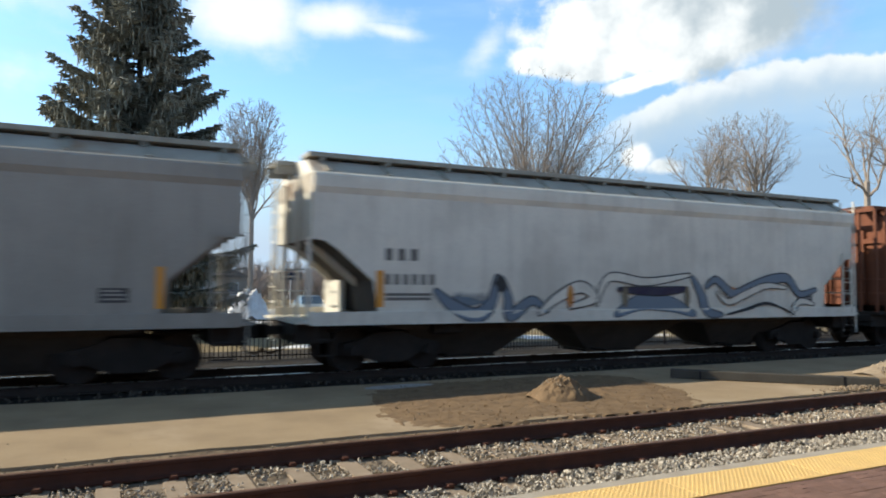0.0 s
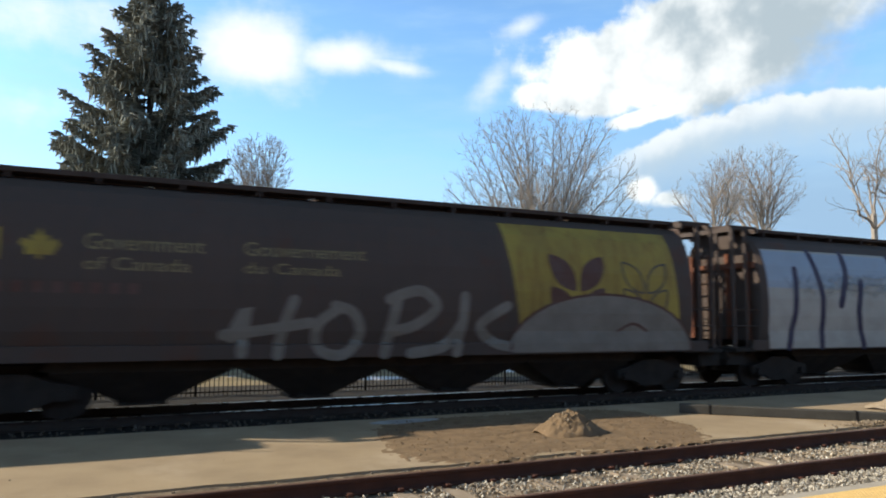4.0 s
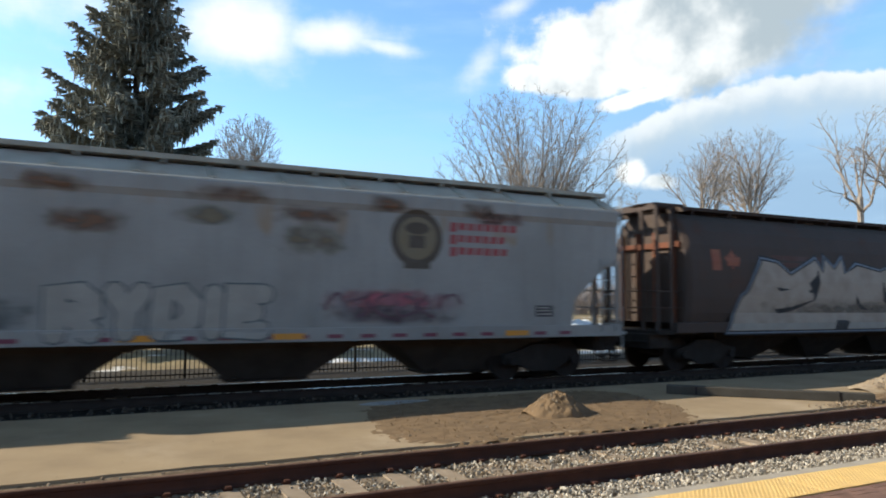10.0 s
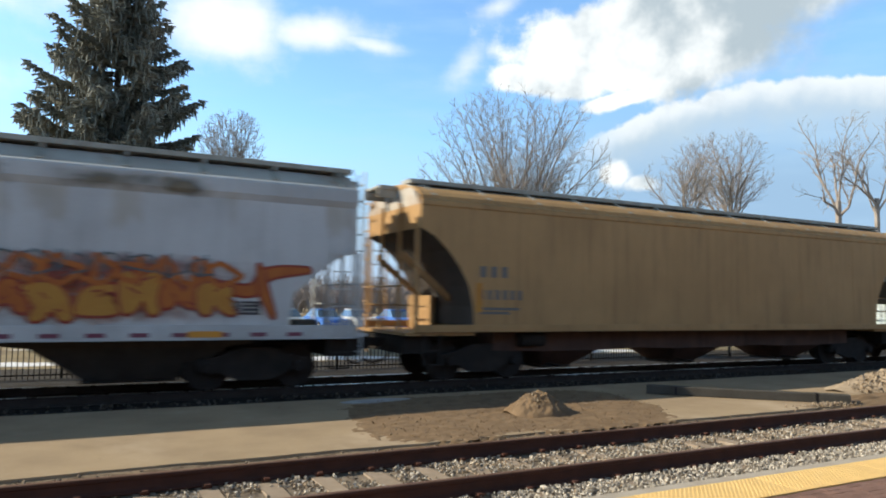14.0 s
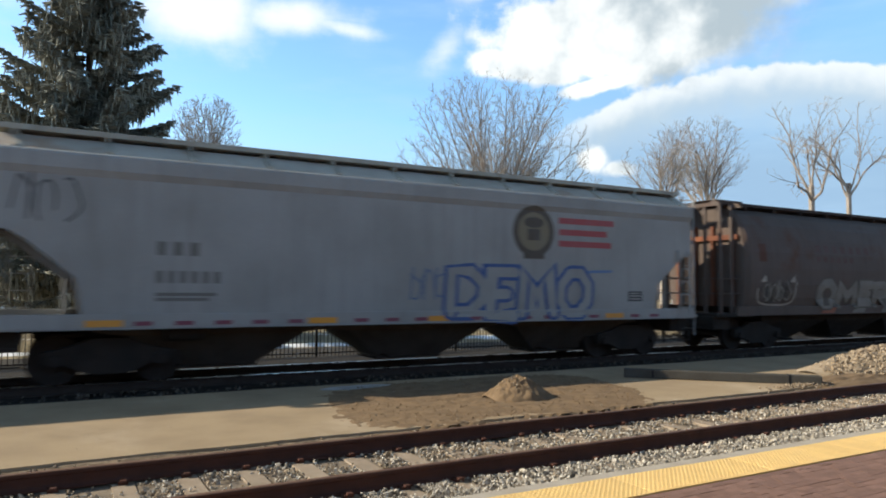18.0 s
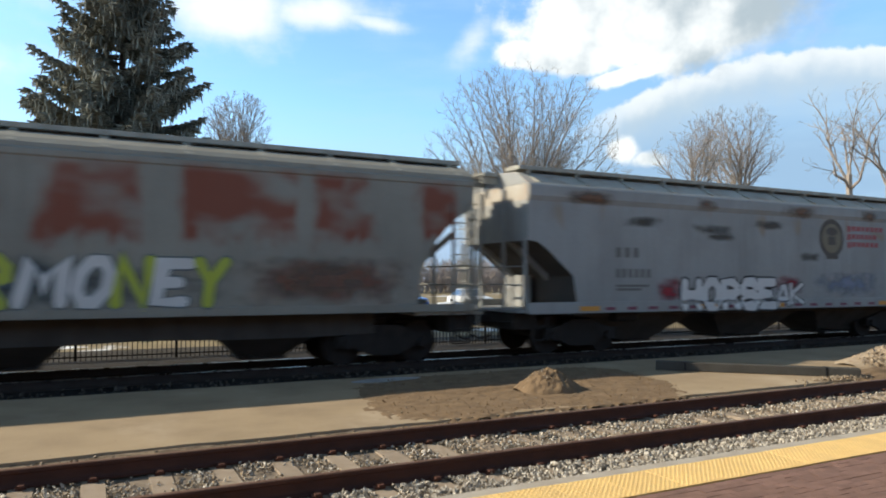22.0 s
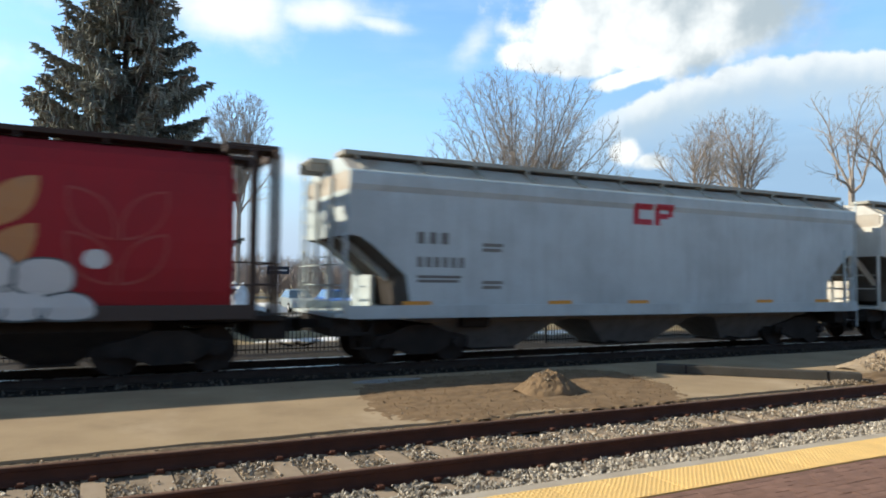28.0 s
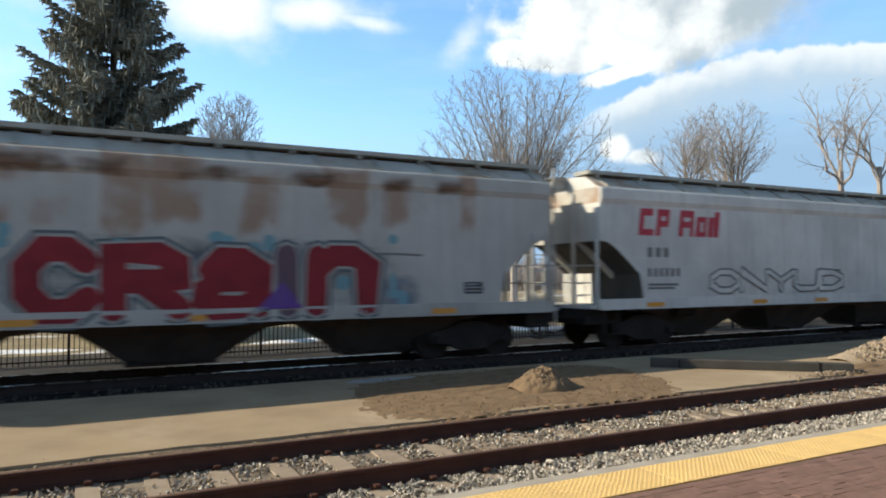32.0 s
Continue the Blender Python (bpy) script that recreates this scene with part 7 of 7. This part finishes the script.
haze(11, 15.4, 16.5, 1.62, 2.0, L_DIMOLIVE)
for k, (a, b) in enumerate(((4.6, 6.1), (6.2, 7.7))):
    scrawl(11, a, b, 1.5, 2.0, L_UMBER, 80 + k, 0.06, 4)

usual(12, dashes=True)
draw(12, "graffiti_cloud", [soft([(5.45, 1.345), (5.75, 1.85), (6.1, 2.24), (6.6, 2.28), (6.9, 2.42), (7.4, 2.32), (7.9, 2.42), (8.4, 2.2), (8.95, 1.85), (9.3, 1.345)], 2)], L_SMOKE, 1.4, "dark grey sprayed dome")
scrawl(12, 5.9, 8.9, 1.42, 2.2, L_SLATE, 91, 0.07, 10, 2.2)
scrawl(12, 6.0, 8.7, 1.45, 2.1, L_GREYBLUE, 92, 0.05, 8, 2.6)
haze(12, 10.0, 15.0, 1.42, 2.2, L_FLAME, 1.2)
haze(12, 9.9, 15.4, 2.0, 2.6, L_RUSTRED, 1.6)
piece(12, 10.1, 15.0, 1.36, 2.35, 7, [L_GOLD, L_FLAME, L_GOLD, L_GOLD], L_RUSTRED, 93, rounds=2, edge=0.05, accent=L_RUSTRED, jag=0.3, lean=0.3, base=4)
scrawl(12, 10.0, 15.0, 2.05, 2.6, L_FLAME, 95, 0.10, 9, 9.5)
scrawl(12, 10.2, 14.6, 2.2, 2.66, L_SLATE, 96, 0.035, 8, 9.9)
for a in range(5):
    t = 1.57 + 1.257 * a
    brush(12, [[(9.35, 2.08), (9.35 + 0.32 * math.cos(t), 2.08 + 0.28 * math.sin(t))]], lambda u: 0.16 * (1.1 - u), L_RUSTRED, 2 + 0.1 * a, "graffiti_star")
swoosh(12, [(14.2, 2.2), (15.2, 2.0), (15.6, 2.35), (16.4, 2.45)], 0.22, L_FLAME, L_RUSTRED, 3)
swoosh(12, [(15.4, 2.5), (15.5, 2.0), (15.7, 1.5)], 0.16, L_FLAME, L_RUSTRED, 5)

usual(13, red=False, at=1.55, mark_z=2.43, box=False, sill=False)
draw(13, "door_stripe", [rect(1.44, 1.62, 1.62, 2.30)], L_GOLD, 1.2)

usual(14, red=False, at=2.6)

sprayed(15, "RAVEN", 5.45, 10.6, 1.14, 2.30, 0.22, BROWN_DARK, L_DIMOLIVE, 0.05, 101, 3.0, 0.08, 0.0, widths=[1.25, 1.0, 0.9, 1.2, 1.1])
brush(15, [[(6.95, 1.9), (6.6, 1.4), (7.2, 1.35)]], 0.05, L_RUST, 6.5)
haze(15, 3.2, 4.8, 1.5, 2.2, L_EMBER, 1.2, "rust_stain")
haze(15, 6.2, 9.0, 2.4, 2.9, L_EMBER, 1.2, "rust_stain")
haze(15, 10.9, 14.5, 2.0, 3.3, BROWN_SOOT, 1.2, "rust_stain")

usual(16, red=False, at=2.66, dashes=True)
scrawl(16, 0.25, 1.4, 2.9, 3.8, L_BLACK, 111, 0.035, 3)
emblem(16, 11.36, 3.27, 0.63)
bars(16, 12.15, 14.0, 2.92, 3.66, L_FADEDRED, rows=3, chars=9, gap=0.9)
sprayed(16, "DEMO", 8.85, 13.15, 1.07, 2.45, 0.24, GREY_BLUE, L_DEEPBLUE, 0.085, 116, 3.0, 0.10, 0.03, widths=[1.1, 0.9, 1.2, 1.1])
brush(16, [[(12.7, 2.2), (13.2, 2.3), (13.9, 2.32)]], 0.07, L_BLUE, 2)
scrawl(16, 7.9, 8.9, 1.5, 2.3, L_FADEDBLUE, 113, 0.04, 3)

bars(17, 4.4, 7.6, 3.12, 3.36, L_BROWN, chars=7)
bars(17, 4.4, 6.6, 2.8, 2.98, L_BROWN, chars=6)
draw(17, "flag_bar", [rect(1.5, 1.85, 2.75, 3.3)], L_EMBER, 1.3)
haze(17, 1.5, 3.2, 1.45, 2.1, L_UMBER)
brush(17, [[(1.4, 1.9), (1.5, 1.5), (2.3, 1.4), (3.1, 1.5), (3.3, 2.1)]], 0.06, L_SILVER, 2, "graffiti_outline", True)
for x in (1.65, 3.1):
    draw(17, "graffiti_spike", [[(x - 0.14, 2.12), (x + 0.16, 2.12), (x + 0.1, 2.35)]], L_SILVER, 3)
scrawl(17, 1.7, 3.0, 1.5, 2.15, L_DULLSILVER, 122, 0.06, 4)
sprayed(17, "OMERS", 4.35, 9.4, 1.26, 2.26, 0.30, L_DULLSILVER, L_UMBER, 0.05, 123, 3.0, 0.12, 0.12, widths=[1.1, 1.3, 0.9, 1.0, 0.9])
draw(17, "graffiti_band", [rect(10.1, 16.9, 1.12, 1.9)], letter("dull_brown_grey_spray_paint", (0.075, 0.062, 0.054)), 1.4)
brush(17, [[(10.3, 2.05), (11.6, 2.12), (13.0, 2.04), (14.8, 2.14), (16.9, 2.03)]], 0.055, L_CHALK, 2, "graffiti_line", True)
brush(17, [[(10.6, 1.95), (12.0, 2.0), (13.4, 1.92), (16.6, 1.94)]], 0.03, L_DULLSILVER, 2.2, "graffiti_line", True)
for k in range(7):
    draw(17, "sill_patch", [rect(4.6 + 1.75 * k, 5.3 + 1.75 * k, 1.12, 1.3, 0.15)], L_RUST if k % 3 == 0 else L_DULLSILVER, 2)

bars(18, 1.5, 2.9, 2.93, 3.2, chars=4)
bars(18, 1.5, 3.25, 2.4, 2.66, chars=6)
bars(18, 1.5, 2.7, 2.07, 2.22, rows=2, chars=9)
hand = [[(3.28, 3.03), (3.35, 2.4), (3.02, 1.9), (2.98, 1.55), (3.2, 1.4), (3.8, 1.4), (3.85, 1.9), (3.72, 2.6), (4.03, 2.76)], [(3.42, 2.64), (3.75, 2.7)],
        [(4.08, 2.66), (4.1, 1.9), (4.2, 1.42), (4.8, 1.39), (4.76, 2.0), (4.86, 2.89)], [(4.2, 2.5), (4.5, 2.7), (4.68, 2.5), (4.5, 2.2), (4.35, 2.25)],
        [(5.07, 2.38), (4.98, 1.9), (5.15, 1.42), (5.58, 1.38), (5.56, 2.0), (5.5, 2.71)], [(5.55, 2.6), (6.06, 2.94), (5.87, 2.29), (6.39, 1.86)]]
later_hand = [[(6.39, 1.86), (6.2, 2.3), (6.5, 2.9), (7.1, 3.05), (7.7, 3.0), (7.83, 2.2)], [(6.6, 2.0), (7.0, 2.35), (7.4, 2.0)], [(6.3, 1.8), (6.5, 1.4), (7.27, 1.36), (7.8, 1.42), (7.9, 2.0)],
              [(7.85, 2.3), (8.2, 2.9), (8.7, 2.95), (9.16, 2.7), (9.52, 1.9), (9.4, 1.44), (8.1, 1.42), (7.95, 1.9)], [(8.1, 2.1), (8.6, 2.4), (9.1, 2.0), (8.6, 1.8)]]
last_hand = [[(10.07, 2.48), (10.1, 1.9), (10.21, 1.4)], [(10.1, 2.5), (10.62, 2.74), (10.9, 2.4), (10.7, 1.8), (11.04, 1.47)], [(11.32, 2.63), (11.2, 2.0), (11.5, 1.5), (11.76, 1.5), (11.9, 2.55), (11.5, 2.75), (11.3, 2.6)],
             [(12.2, 2.79), (13.1, 2.9), (13.62, 2.6), (13.2, 2.1), (12.9, 2.1)], [(12.97, 2.5), (12.97, 1.47)], [(13.7, 2.2), (14.11, 2.29), (13.9, 2.0)]]
for k, path in enumerate(hand + later_hand + last_hand):
    brush(18, [path], 0.085, L_SCRIBBLE, 1.5 + 0.08 * (k % 5), "scrawl", True)

haze(19, 3.2, 13.0, 1.40, 2.2, L_SLATE)
for word, x0, x1, tones in (("aBOUT", 3.3, 6.95, "wwgwg"), ("OUR", 7.0, 9.15, "wwg"), ("MONEY", 9.2, 12.75, "wwgwg")):
    sprayed(19, word, x0, x1, 1.31, 2.32, 0.21, [L_WHITE if tone == "w" else L_GREEN for tone in tones], L_SLATE, 0.03, 142, 3.0, 0.06, 0.16)
haze(19, 13.2, 16.5, 1.5, 2.3, L_UMBER)
haze(19, 12.9, 16.8, 1.38, 2.3, L_RUST)
haze(19, 2.2, 3.2, 1.36, 1.6, L_RUST, 1.3, "rust_stain")
for z0, z1 in ((2.30, 2.66), (1.92, 2.22)):
    draw(19, "data_plate", [rect(1.65, 2.82, z0, z1)], L_CHALK, 1.2)
    bars(19, 1.73, 2.75, z0 + 0.06, z1 - 0.06, rows=4, gap=1.3, layer=2)

usual(20, red=False, at=2.69, mark_z=2.46, dashes=True)
emblem(20, 11.37, 3.2, 0.60)
company_lines(20, 12.15, 14.05, 2.96, 3.62, L_FADEDRED)
sprayed(20, "HORSE", 4.92, 8.72, 1.0, 1.97, 0.25, L_WHITE, L_INK, 0.05, 151, 3.0, 0.04, 0.0)
haze(20, 4.1, 4.95, 1.36, 1.9, L_DARKRED)
haze(20, 8.7, 9.9, 1.5, 1.95, L_DARKRED)
sprayed(20, "AK", 8.7, 9.9, 1.1, 1.85, 0.12, L_WHITE, L_INK, 0.03, 154, 6.0, 0.1, 0.1)
scrawl(20, 7.8, 8.7, 2.0, 2.3, L_CHALK, 155, 0.03, 4)
haze(20, 10.4, 14.0, 1.45, 2.1, L_GREYBLUE)
for k, (a, b, z) in enumerate(((3.0, 4.3, 3.42), (5.4, 6.9, 3.3), (5.8, 7.1, 3.12), (7.9, 9.2, 3.5), (9.9, 10.8, 2.6))):
    haze(20, a, b, z - 0.06, z + 0.06, L_UMBER, 1.2, "rust_stain")

for x, w in ((13.15, 0.55), (13.8, 0.68), (14.56, 0.4), (15.05, 0.5)):
    draw(21, "company_block", [rect(x, x + w, 3.18, 3.92 if w > 0.45 else 3.62, 0.12)], L_COMPANYBLUE, 1.5, "faded blue company lettering block")
draw(21, "underline", [rect(12.9, 15.7, 3.02, 3.09)], L_COMPANYBLUE, 1.4)
bubble(21, [(2.85, 2.05), (3.15, 1.95), (3.0, 1.34), (4.37, 1.34), (4.48, 1.9), (4.2, 2.55), (3.82, 2.76), (3.35, 2.6), (3.2, 2.15)], L_SAGE, L_INK, 0.055, 3.0)
bubble(21, [(4.45, 1.34), (4.42, 1.95), (4.5, 2.4), (4.78, 2.5), (4.95, 2.38), (5.2, 2.44), (5.5, 2.1), (5.66, 1.7), (5.62, 1.34)], L_SAGE, L_INK, 0.055, 3.3)
bubble(21, [(5.55, 1.34), (5.45, 2.2), (5.65, 2.7), (6.0, 2.82), (6.4, 2.55), (6.55, 2.0), (6.6, 1.34)], L_SAGE, L_INK, 0.055, 3.6)
bubble(21, [(6.5, 1.34), (6.45, 2.2), (6.77, 2.55), (7.15, 2.3), (7.2, 1.9), (7.2, 1.34)], L_SAGE, L_INK, 0.055, 3.9)
bubble(21, [(7.1, 1.34), (7.15, 2.1), (7.25, 2.7), (7.54, 2.86), (7.9, 2.65), (7.92, 2.2), (7.65, 2.02), (8.25, 1.98), (8.35, 1.6), (8.25, 1.34)], L_SAGE, L_INK, 0.055, 4.2)
bubble(21, [(8.2, 1.34), (8.32, 1.8), (8.1, 2.3), (8.48, 2.68), (8.9, 2.5), (8.95, 2.1), (8.72, 1.92), (9.15, 1.88), (9.18, 1.34)], L_SAGE, L_INK, 0.055, 4.5)
for path in ([(3.7, 2.2), (3.9, 2.05), (4.15, 2.1)], [(4.7, 1.75), (4.95, 1.85), (5.2, 1.72)], [(5.6, 1.55), (6.0, 1.62), (6.4, 1.55)], [(6.7, 2.15), (6.95, 2.2)], [(7.3, 1.6), (7.7, 1.7), (8.1, 1.58)], [(3.6, 1.5), (3.9, 1.45)]):
    brush(21, [path], 0.05, L_INK, 5.6, "graffiti_mark", True)
draw(21, "graffiti_blot", [oval(4.28, 1.7, 0.09, 0.3, 14)], L_GOLD, 5.6)
haze(21, 9.3, 10.8, 1.45, 2.6, L_SMUDGE)
scrawl(21, 9.3, 10.7, 1.5, 2.5, L_SMUDGE, 162, 0.035, 4)
haze(21, 11.1, 13.5, 1.7, 2.2, L_SMUDGE)
data_box(21, 15.6)

usual(22, red=False, at=2.0, mark_z=2.7)
draw(23, "yellow_panel", [rect(11.3, 16.6, 1.36, 4.18)], L_YELLOW, 1.2, "yellow painted end panel")
wheat(23, 13.05, 1.7, 1.25, L_BROWN)
wheat(23, 15.2, 1.75, 1.15, L_BROWN, outline=True)
for x in (9.6, 13.9):
    draw(23, "orange_patch", [rect(x, x + 0.23, 1.5, 2.0)], L_RUST, 4)
haze(23, 6.0, 9.4, 1.4, 2.2, L_EMBER, 1.2, "rust_stain")
haze(23, 11.6, 13.4, 1.4, 2.0, L_UMBER, 3.6, "rust_stain")

words(24, "Canada", 6.0, 11.45, 2.52, 3.75, letter("cream_wordmark_paint", (0.60, 0.52, 0.48)), 1.5, 0.01, label="large cream letter on the red side")
for x0, x1 in ((10.72, 10.86), (11.24, 11.38)):
    draw(24, "flag_bar", [rect(x0, x1, 3.50, 3.82)], letter("cream_flag_paint", (0.60, 0.52, 0.48)), 1.6)
draw(24, "flag_leaf", [maple(11.05, 3.52, 0.26)], letter("cream_leaf_paint", (0.60, 0.52, 0.48)), 1.6)
wheat(24, 13.05, 1.85, 1.25, letter("dull_gold_paint", (0.50, 0.22, 0.08)))
wheat(24, 15.2, 1.75, 1.2, letter("dull_red_gold_paint", (0.36, 0.045, 0.04)), outline=True)
sprayed(24, "RK", 8.1, 10.75, 1.08, 2.26, 0.42, L_WHITE, L_SLATE, 0.04, 181, 3.0, 0.03, 0.06, widths=[1.2, 1.0])
draw(24, "graffiti_blot", [oval(10.85, 1.75, 0.16, 0.22, 14)], L_WHITE, 5)
for k, (a, b, h) in enumerate(((11.95, 12.75, 1.75), (12.6, 13.45, 1.65), (13.3, 14.1, 1.75), (14.0, 14.85, 1.6))):
    bubble(24, [(a, 1.10), (b, 1.10), (b + 0.05, h - 0.25), (b - 0.2, h), (a + 0.2, h), (a - 0.05, h - 0.25)], L_WHITE, L_SLATE, 0.035, 2.2 + 0.3 * k)
for k, (a, b, h) in enumerate(((12.3, 13.0, 2.25), (12.95, 13.6, 2.3), (13.6, 14.5, 2.2))):
    bubble(24, [(a, 1.55), (b, 1.55), (b + 0.05, h - 0.2), (b - 0.2, h), (a + 0.2, h), (a - 0.05, h - 0.2)], L_WHITE, L_SLATE, 0.035, 3.6 + 0.3 * k)
draw(24, "graffiti_blot", [oval(14.85, 2.2, 0.22, 0.18, 14)], L_WHITE, 3)
haze(24, 3.6, 7.2, 1.35, 2.1, L_BLACK, 1.2)
piece(24, 3.95, 7.2, 1.38, 2.2, 4, letter("smoky_grey_spray", (0.16, 0.15, 0.13)), L_SILVER, 183, edge=0.04, rounds=1)
draw(24, "door_stripe", [rect(1.17, 1.36, 1.47, 2.14)], L_ORANGE, 1.2)
bars(24, 1.45, 1.75, 2.5, 2.7, L_SILVER, chars=2)
bars(24, 2.6, 3.8, 2.5, 2.7, L_SILVER, chars=6)

for polys in ([rect(7.78, 7.98, 3.40, 3.95), rect(7.984, 8.42, 3.80, 3.95), rect(7.984, 8.42, 3.40, 3.55)], [rect(8.52, 8.70, 3.40, 3.97), rect(8.704, 9.0, 3.82, 3.97), rect(9.004, 9.16, 3.64, 3.97), rect(8.704, 9.0, 3.58, 3.72)]):
    draw(25, "company_lettering", polys, L_RED, 1.5, "small red company lettering block")
usual(25, red=False, at=1.6, mark_z=2.69, sill=False, box=False)
bars(25, 3.25, 3.8, 2.55, 2.75, L_FADED2, rows=2, chars=5)
bars(25, 3.25, 3.8, 1.69, 1.88, L_FADED2, rows=2, chars=5)
for x in (1.25, 5.1, 7.6, 12.4, 15.0):
    draw(25, "reflector", [rect(x, x + 0.7, 1.335, 1.42)], L_REFLECT, 1.5)
for car, tone in ((25, BAY_PALE), (21, BAY_RUST), (11, BAY_RUST), (13, BAY_RUST)):
    for o in TRAIN[car].children:
        if o.name.split(".")[0] == "hopper_bay":
            o.material_slots[0].link = "OBJECT"
            o.material_slots[0].material = tone
usual(26, at=1.8, dashes=True)
usual(27, at=1.55, dashes=True)
haze(27, 5.3, 12.2, 1.30, 2.75, L_FLAME, 1.1)
piece(27, 6.1, 11.3, 1.14, 2.20, 7, L_KHAKI, L_INK, 191, edge=0.05, accent=L_GOLD, jag=0.05, base=3, trim=L_FLAME)
piece(27, 6.1, 11.3, 1.10, 1.75, 8, [L_VIOLET, L_LILAC, L_VIOLET], L_DEEPBLUE, 192, edge=0.03, accent=L_WHITE, jag=0.2, base=11)
draw(27, "graffiti_cloud", [oval(17.0, 3.05, 0.4, 0.16, 16, 0, 0.1, 2)], L_ORANGE, 1.2)
usual(28, at=1.85, mark_z=2.5)
haze(28, 5.4, 13.2, 1.36, 2.7, L_SLATE)
haze(28, 12.2, 13.5, 1.2, 1.9, L_PALEBLUE)
sprayed(28, "CRaIn", 5.85, 12.5, 1.08, 2.66, 0.44, [L_CRIMSON, L_CRIMSON, L_CRIMSON, L_PLUM, L_CRIMSON], L_CHALK, 0.055, 195, 3.0, 0.05, 0.0, trim=L_SLATE, widths=[1.1, 1.25, 1.2, 0.6, 1.25])
draw(28, "graffiti_wedge", [[(10.0, 1.3), (10.9, 1.3), (10.5, 1.85)]], L_VIOLET, 7)
rng = random.Random(12)
for _ in range(24):
    draw(28, "graffiti_bubble", [oval(rng.uniform(5.0, 13.6), rng.choice((rng.uniform(1.36, 1.9), rng.uniform(2.4, 2.85))), rng.uniform(0.07, 0.18), rng.uniform(0.1, 0.22), 12)], L_TEAL, 1.9)
brush(28, [[(12.5, 2.42), (13.0, 2.42), (13.6, 2.4)]], 0.05, L_FADED, 1.6)
usual(29)
sprayed(29, "ONYUD", 3.9, 9.85, 1.42, 2.1, 0.13, WHITE, L_FADED, 0.05, 199, 3.0, 0.06, 0.08)
brush(29, [[(9.0, 2.1), (9.75, 2.08), (9.85, 1.5)]], 0.04, L_INK, 2)


# rust and dust along the eaves of the weathered cars
rng = random.Random(77)
for car, tone, n in ((8, L_MAROON, 8), (9, L_STAIN, 5), (12, L_SAND, 6), (20, L_STAIN, 4), (28, L_STAIN, 8)):
    length = CARS[car][2]
    for k in range(n):
        x = 0.5 + (length - 2.6) * (k + rng.uniform(0.1, 0.7)) / n
        haze(car, x, x + rng.uniform(0.7, 1.9), 3.84, 4.06, tone, 1.2, "rust_stain")

# ---- brick platform paving, laid in running bond ----
PAVER = bpy.data.meshes.new("brick")
boxes((-0.0985, 0.0985, -0.0485, 0.0485, -0.05, 0.0)).to_mesh(PAVER)
bricks = thing("brick_paving", (0, 0, 0), "red-brown brick paving of the platform", "paving", kind="structure")
rng = np.random.default_rng(9)
far_verts, far_faces = [], []
count = 0
for row in range(128):
    y = 4.94 - 0.1 * row
    for i in range(-50, 100):
        x = 0.2 * i + (0.1 if row % 2 else 0.0)
        z = -0.112 + rng.uniform(-0.003, 0.003)
        if row < 13 and 5.4 < x < 10.2 and count < 300:
            link("brick", PAVER, BRICK, bricks, at=pose(x, y, z, rng.normal(0, 0.5), rng.normal(0, 0.4), rng.normal(0, 0.5)))
            count += 1
        else:
            k = len(far_verts)
            far_verts += [(x + a, y + b, z + c) for a, b, c in ((-0.0985, -0.0485, 0), (0.0985, -0.0485, 0), (0.0985, 0.0485, 0), (-0.0985, 0.0485, 0), (-0.0985, -0.0485, -0.05), (0.0985, -0.0485, -0.05), (0.0985, 0.0485, -0.05), (-0.0985, 0.0485, -0.05))]
            far_faces += [(k, k + 1, k + 2, k + 3), (k + 4, k + 5, k + 1, k), (k + 5, k + 6, k + 2, k + 1), (k + 6, k + 7, k + 3, k + 2), (k + 7, k + 4, k, k + 3)]
tagged(raw("bricks", far_verts, far_faces, BRICK, bricks, "red-brown bricks along the platform"), kind="stuff")


def motions():
    times = [0, 2, 4, 6, 8, 9, 9.5, 10, 11, 12, 14, 16, 18, 20, 22, 24, 26, 28, 30, 32]
    for car, (kind, left, length, colour, label) in zip(TRAIN, CARS):
        walk(car, [(t, pose(left - run(t), TRACK_Y, 0)) for t in times])
        # wheels turn while the car rolls through the open stretch
        seen = [k / FPS for k in range(32 * FPS + 1) if -length - 4 < left - run(k / FPS) < 27]
        for wheels in [o for o in car.children_recursive if o.name.split(".")[0] == "wheelset"]:
            at = wheels.location.copy()
            first = run(seen[0])
            rows = [(t, pose(*at, 0, -math.degrees((run(t) - first) / 0.456), 0)) for t in seen]
            if seen[0] > 0:
                rows.insert(0, (0, pose(*at)))
            if seen[-1] < 32:
                rows.append((32, rows[-1][1]))
            walk(wheels, rows)


motions()
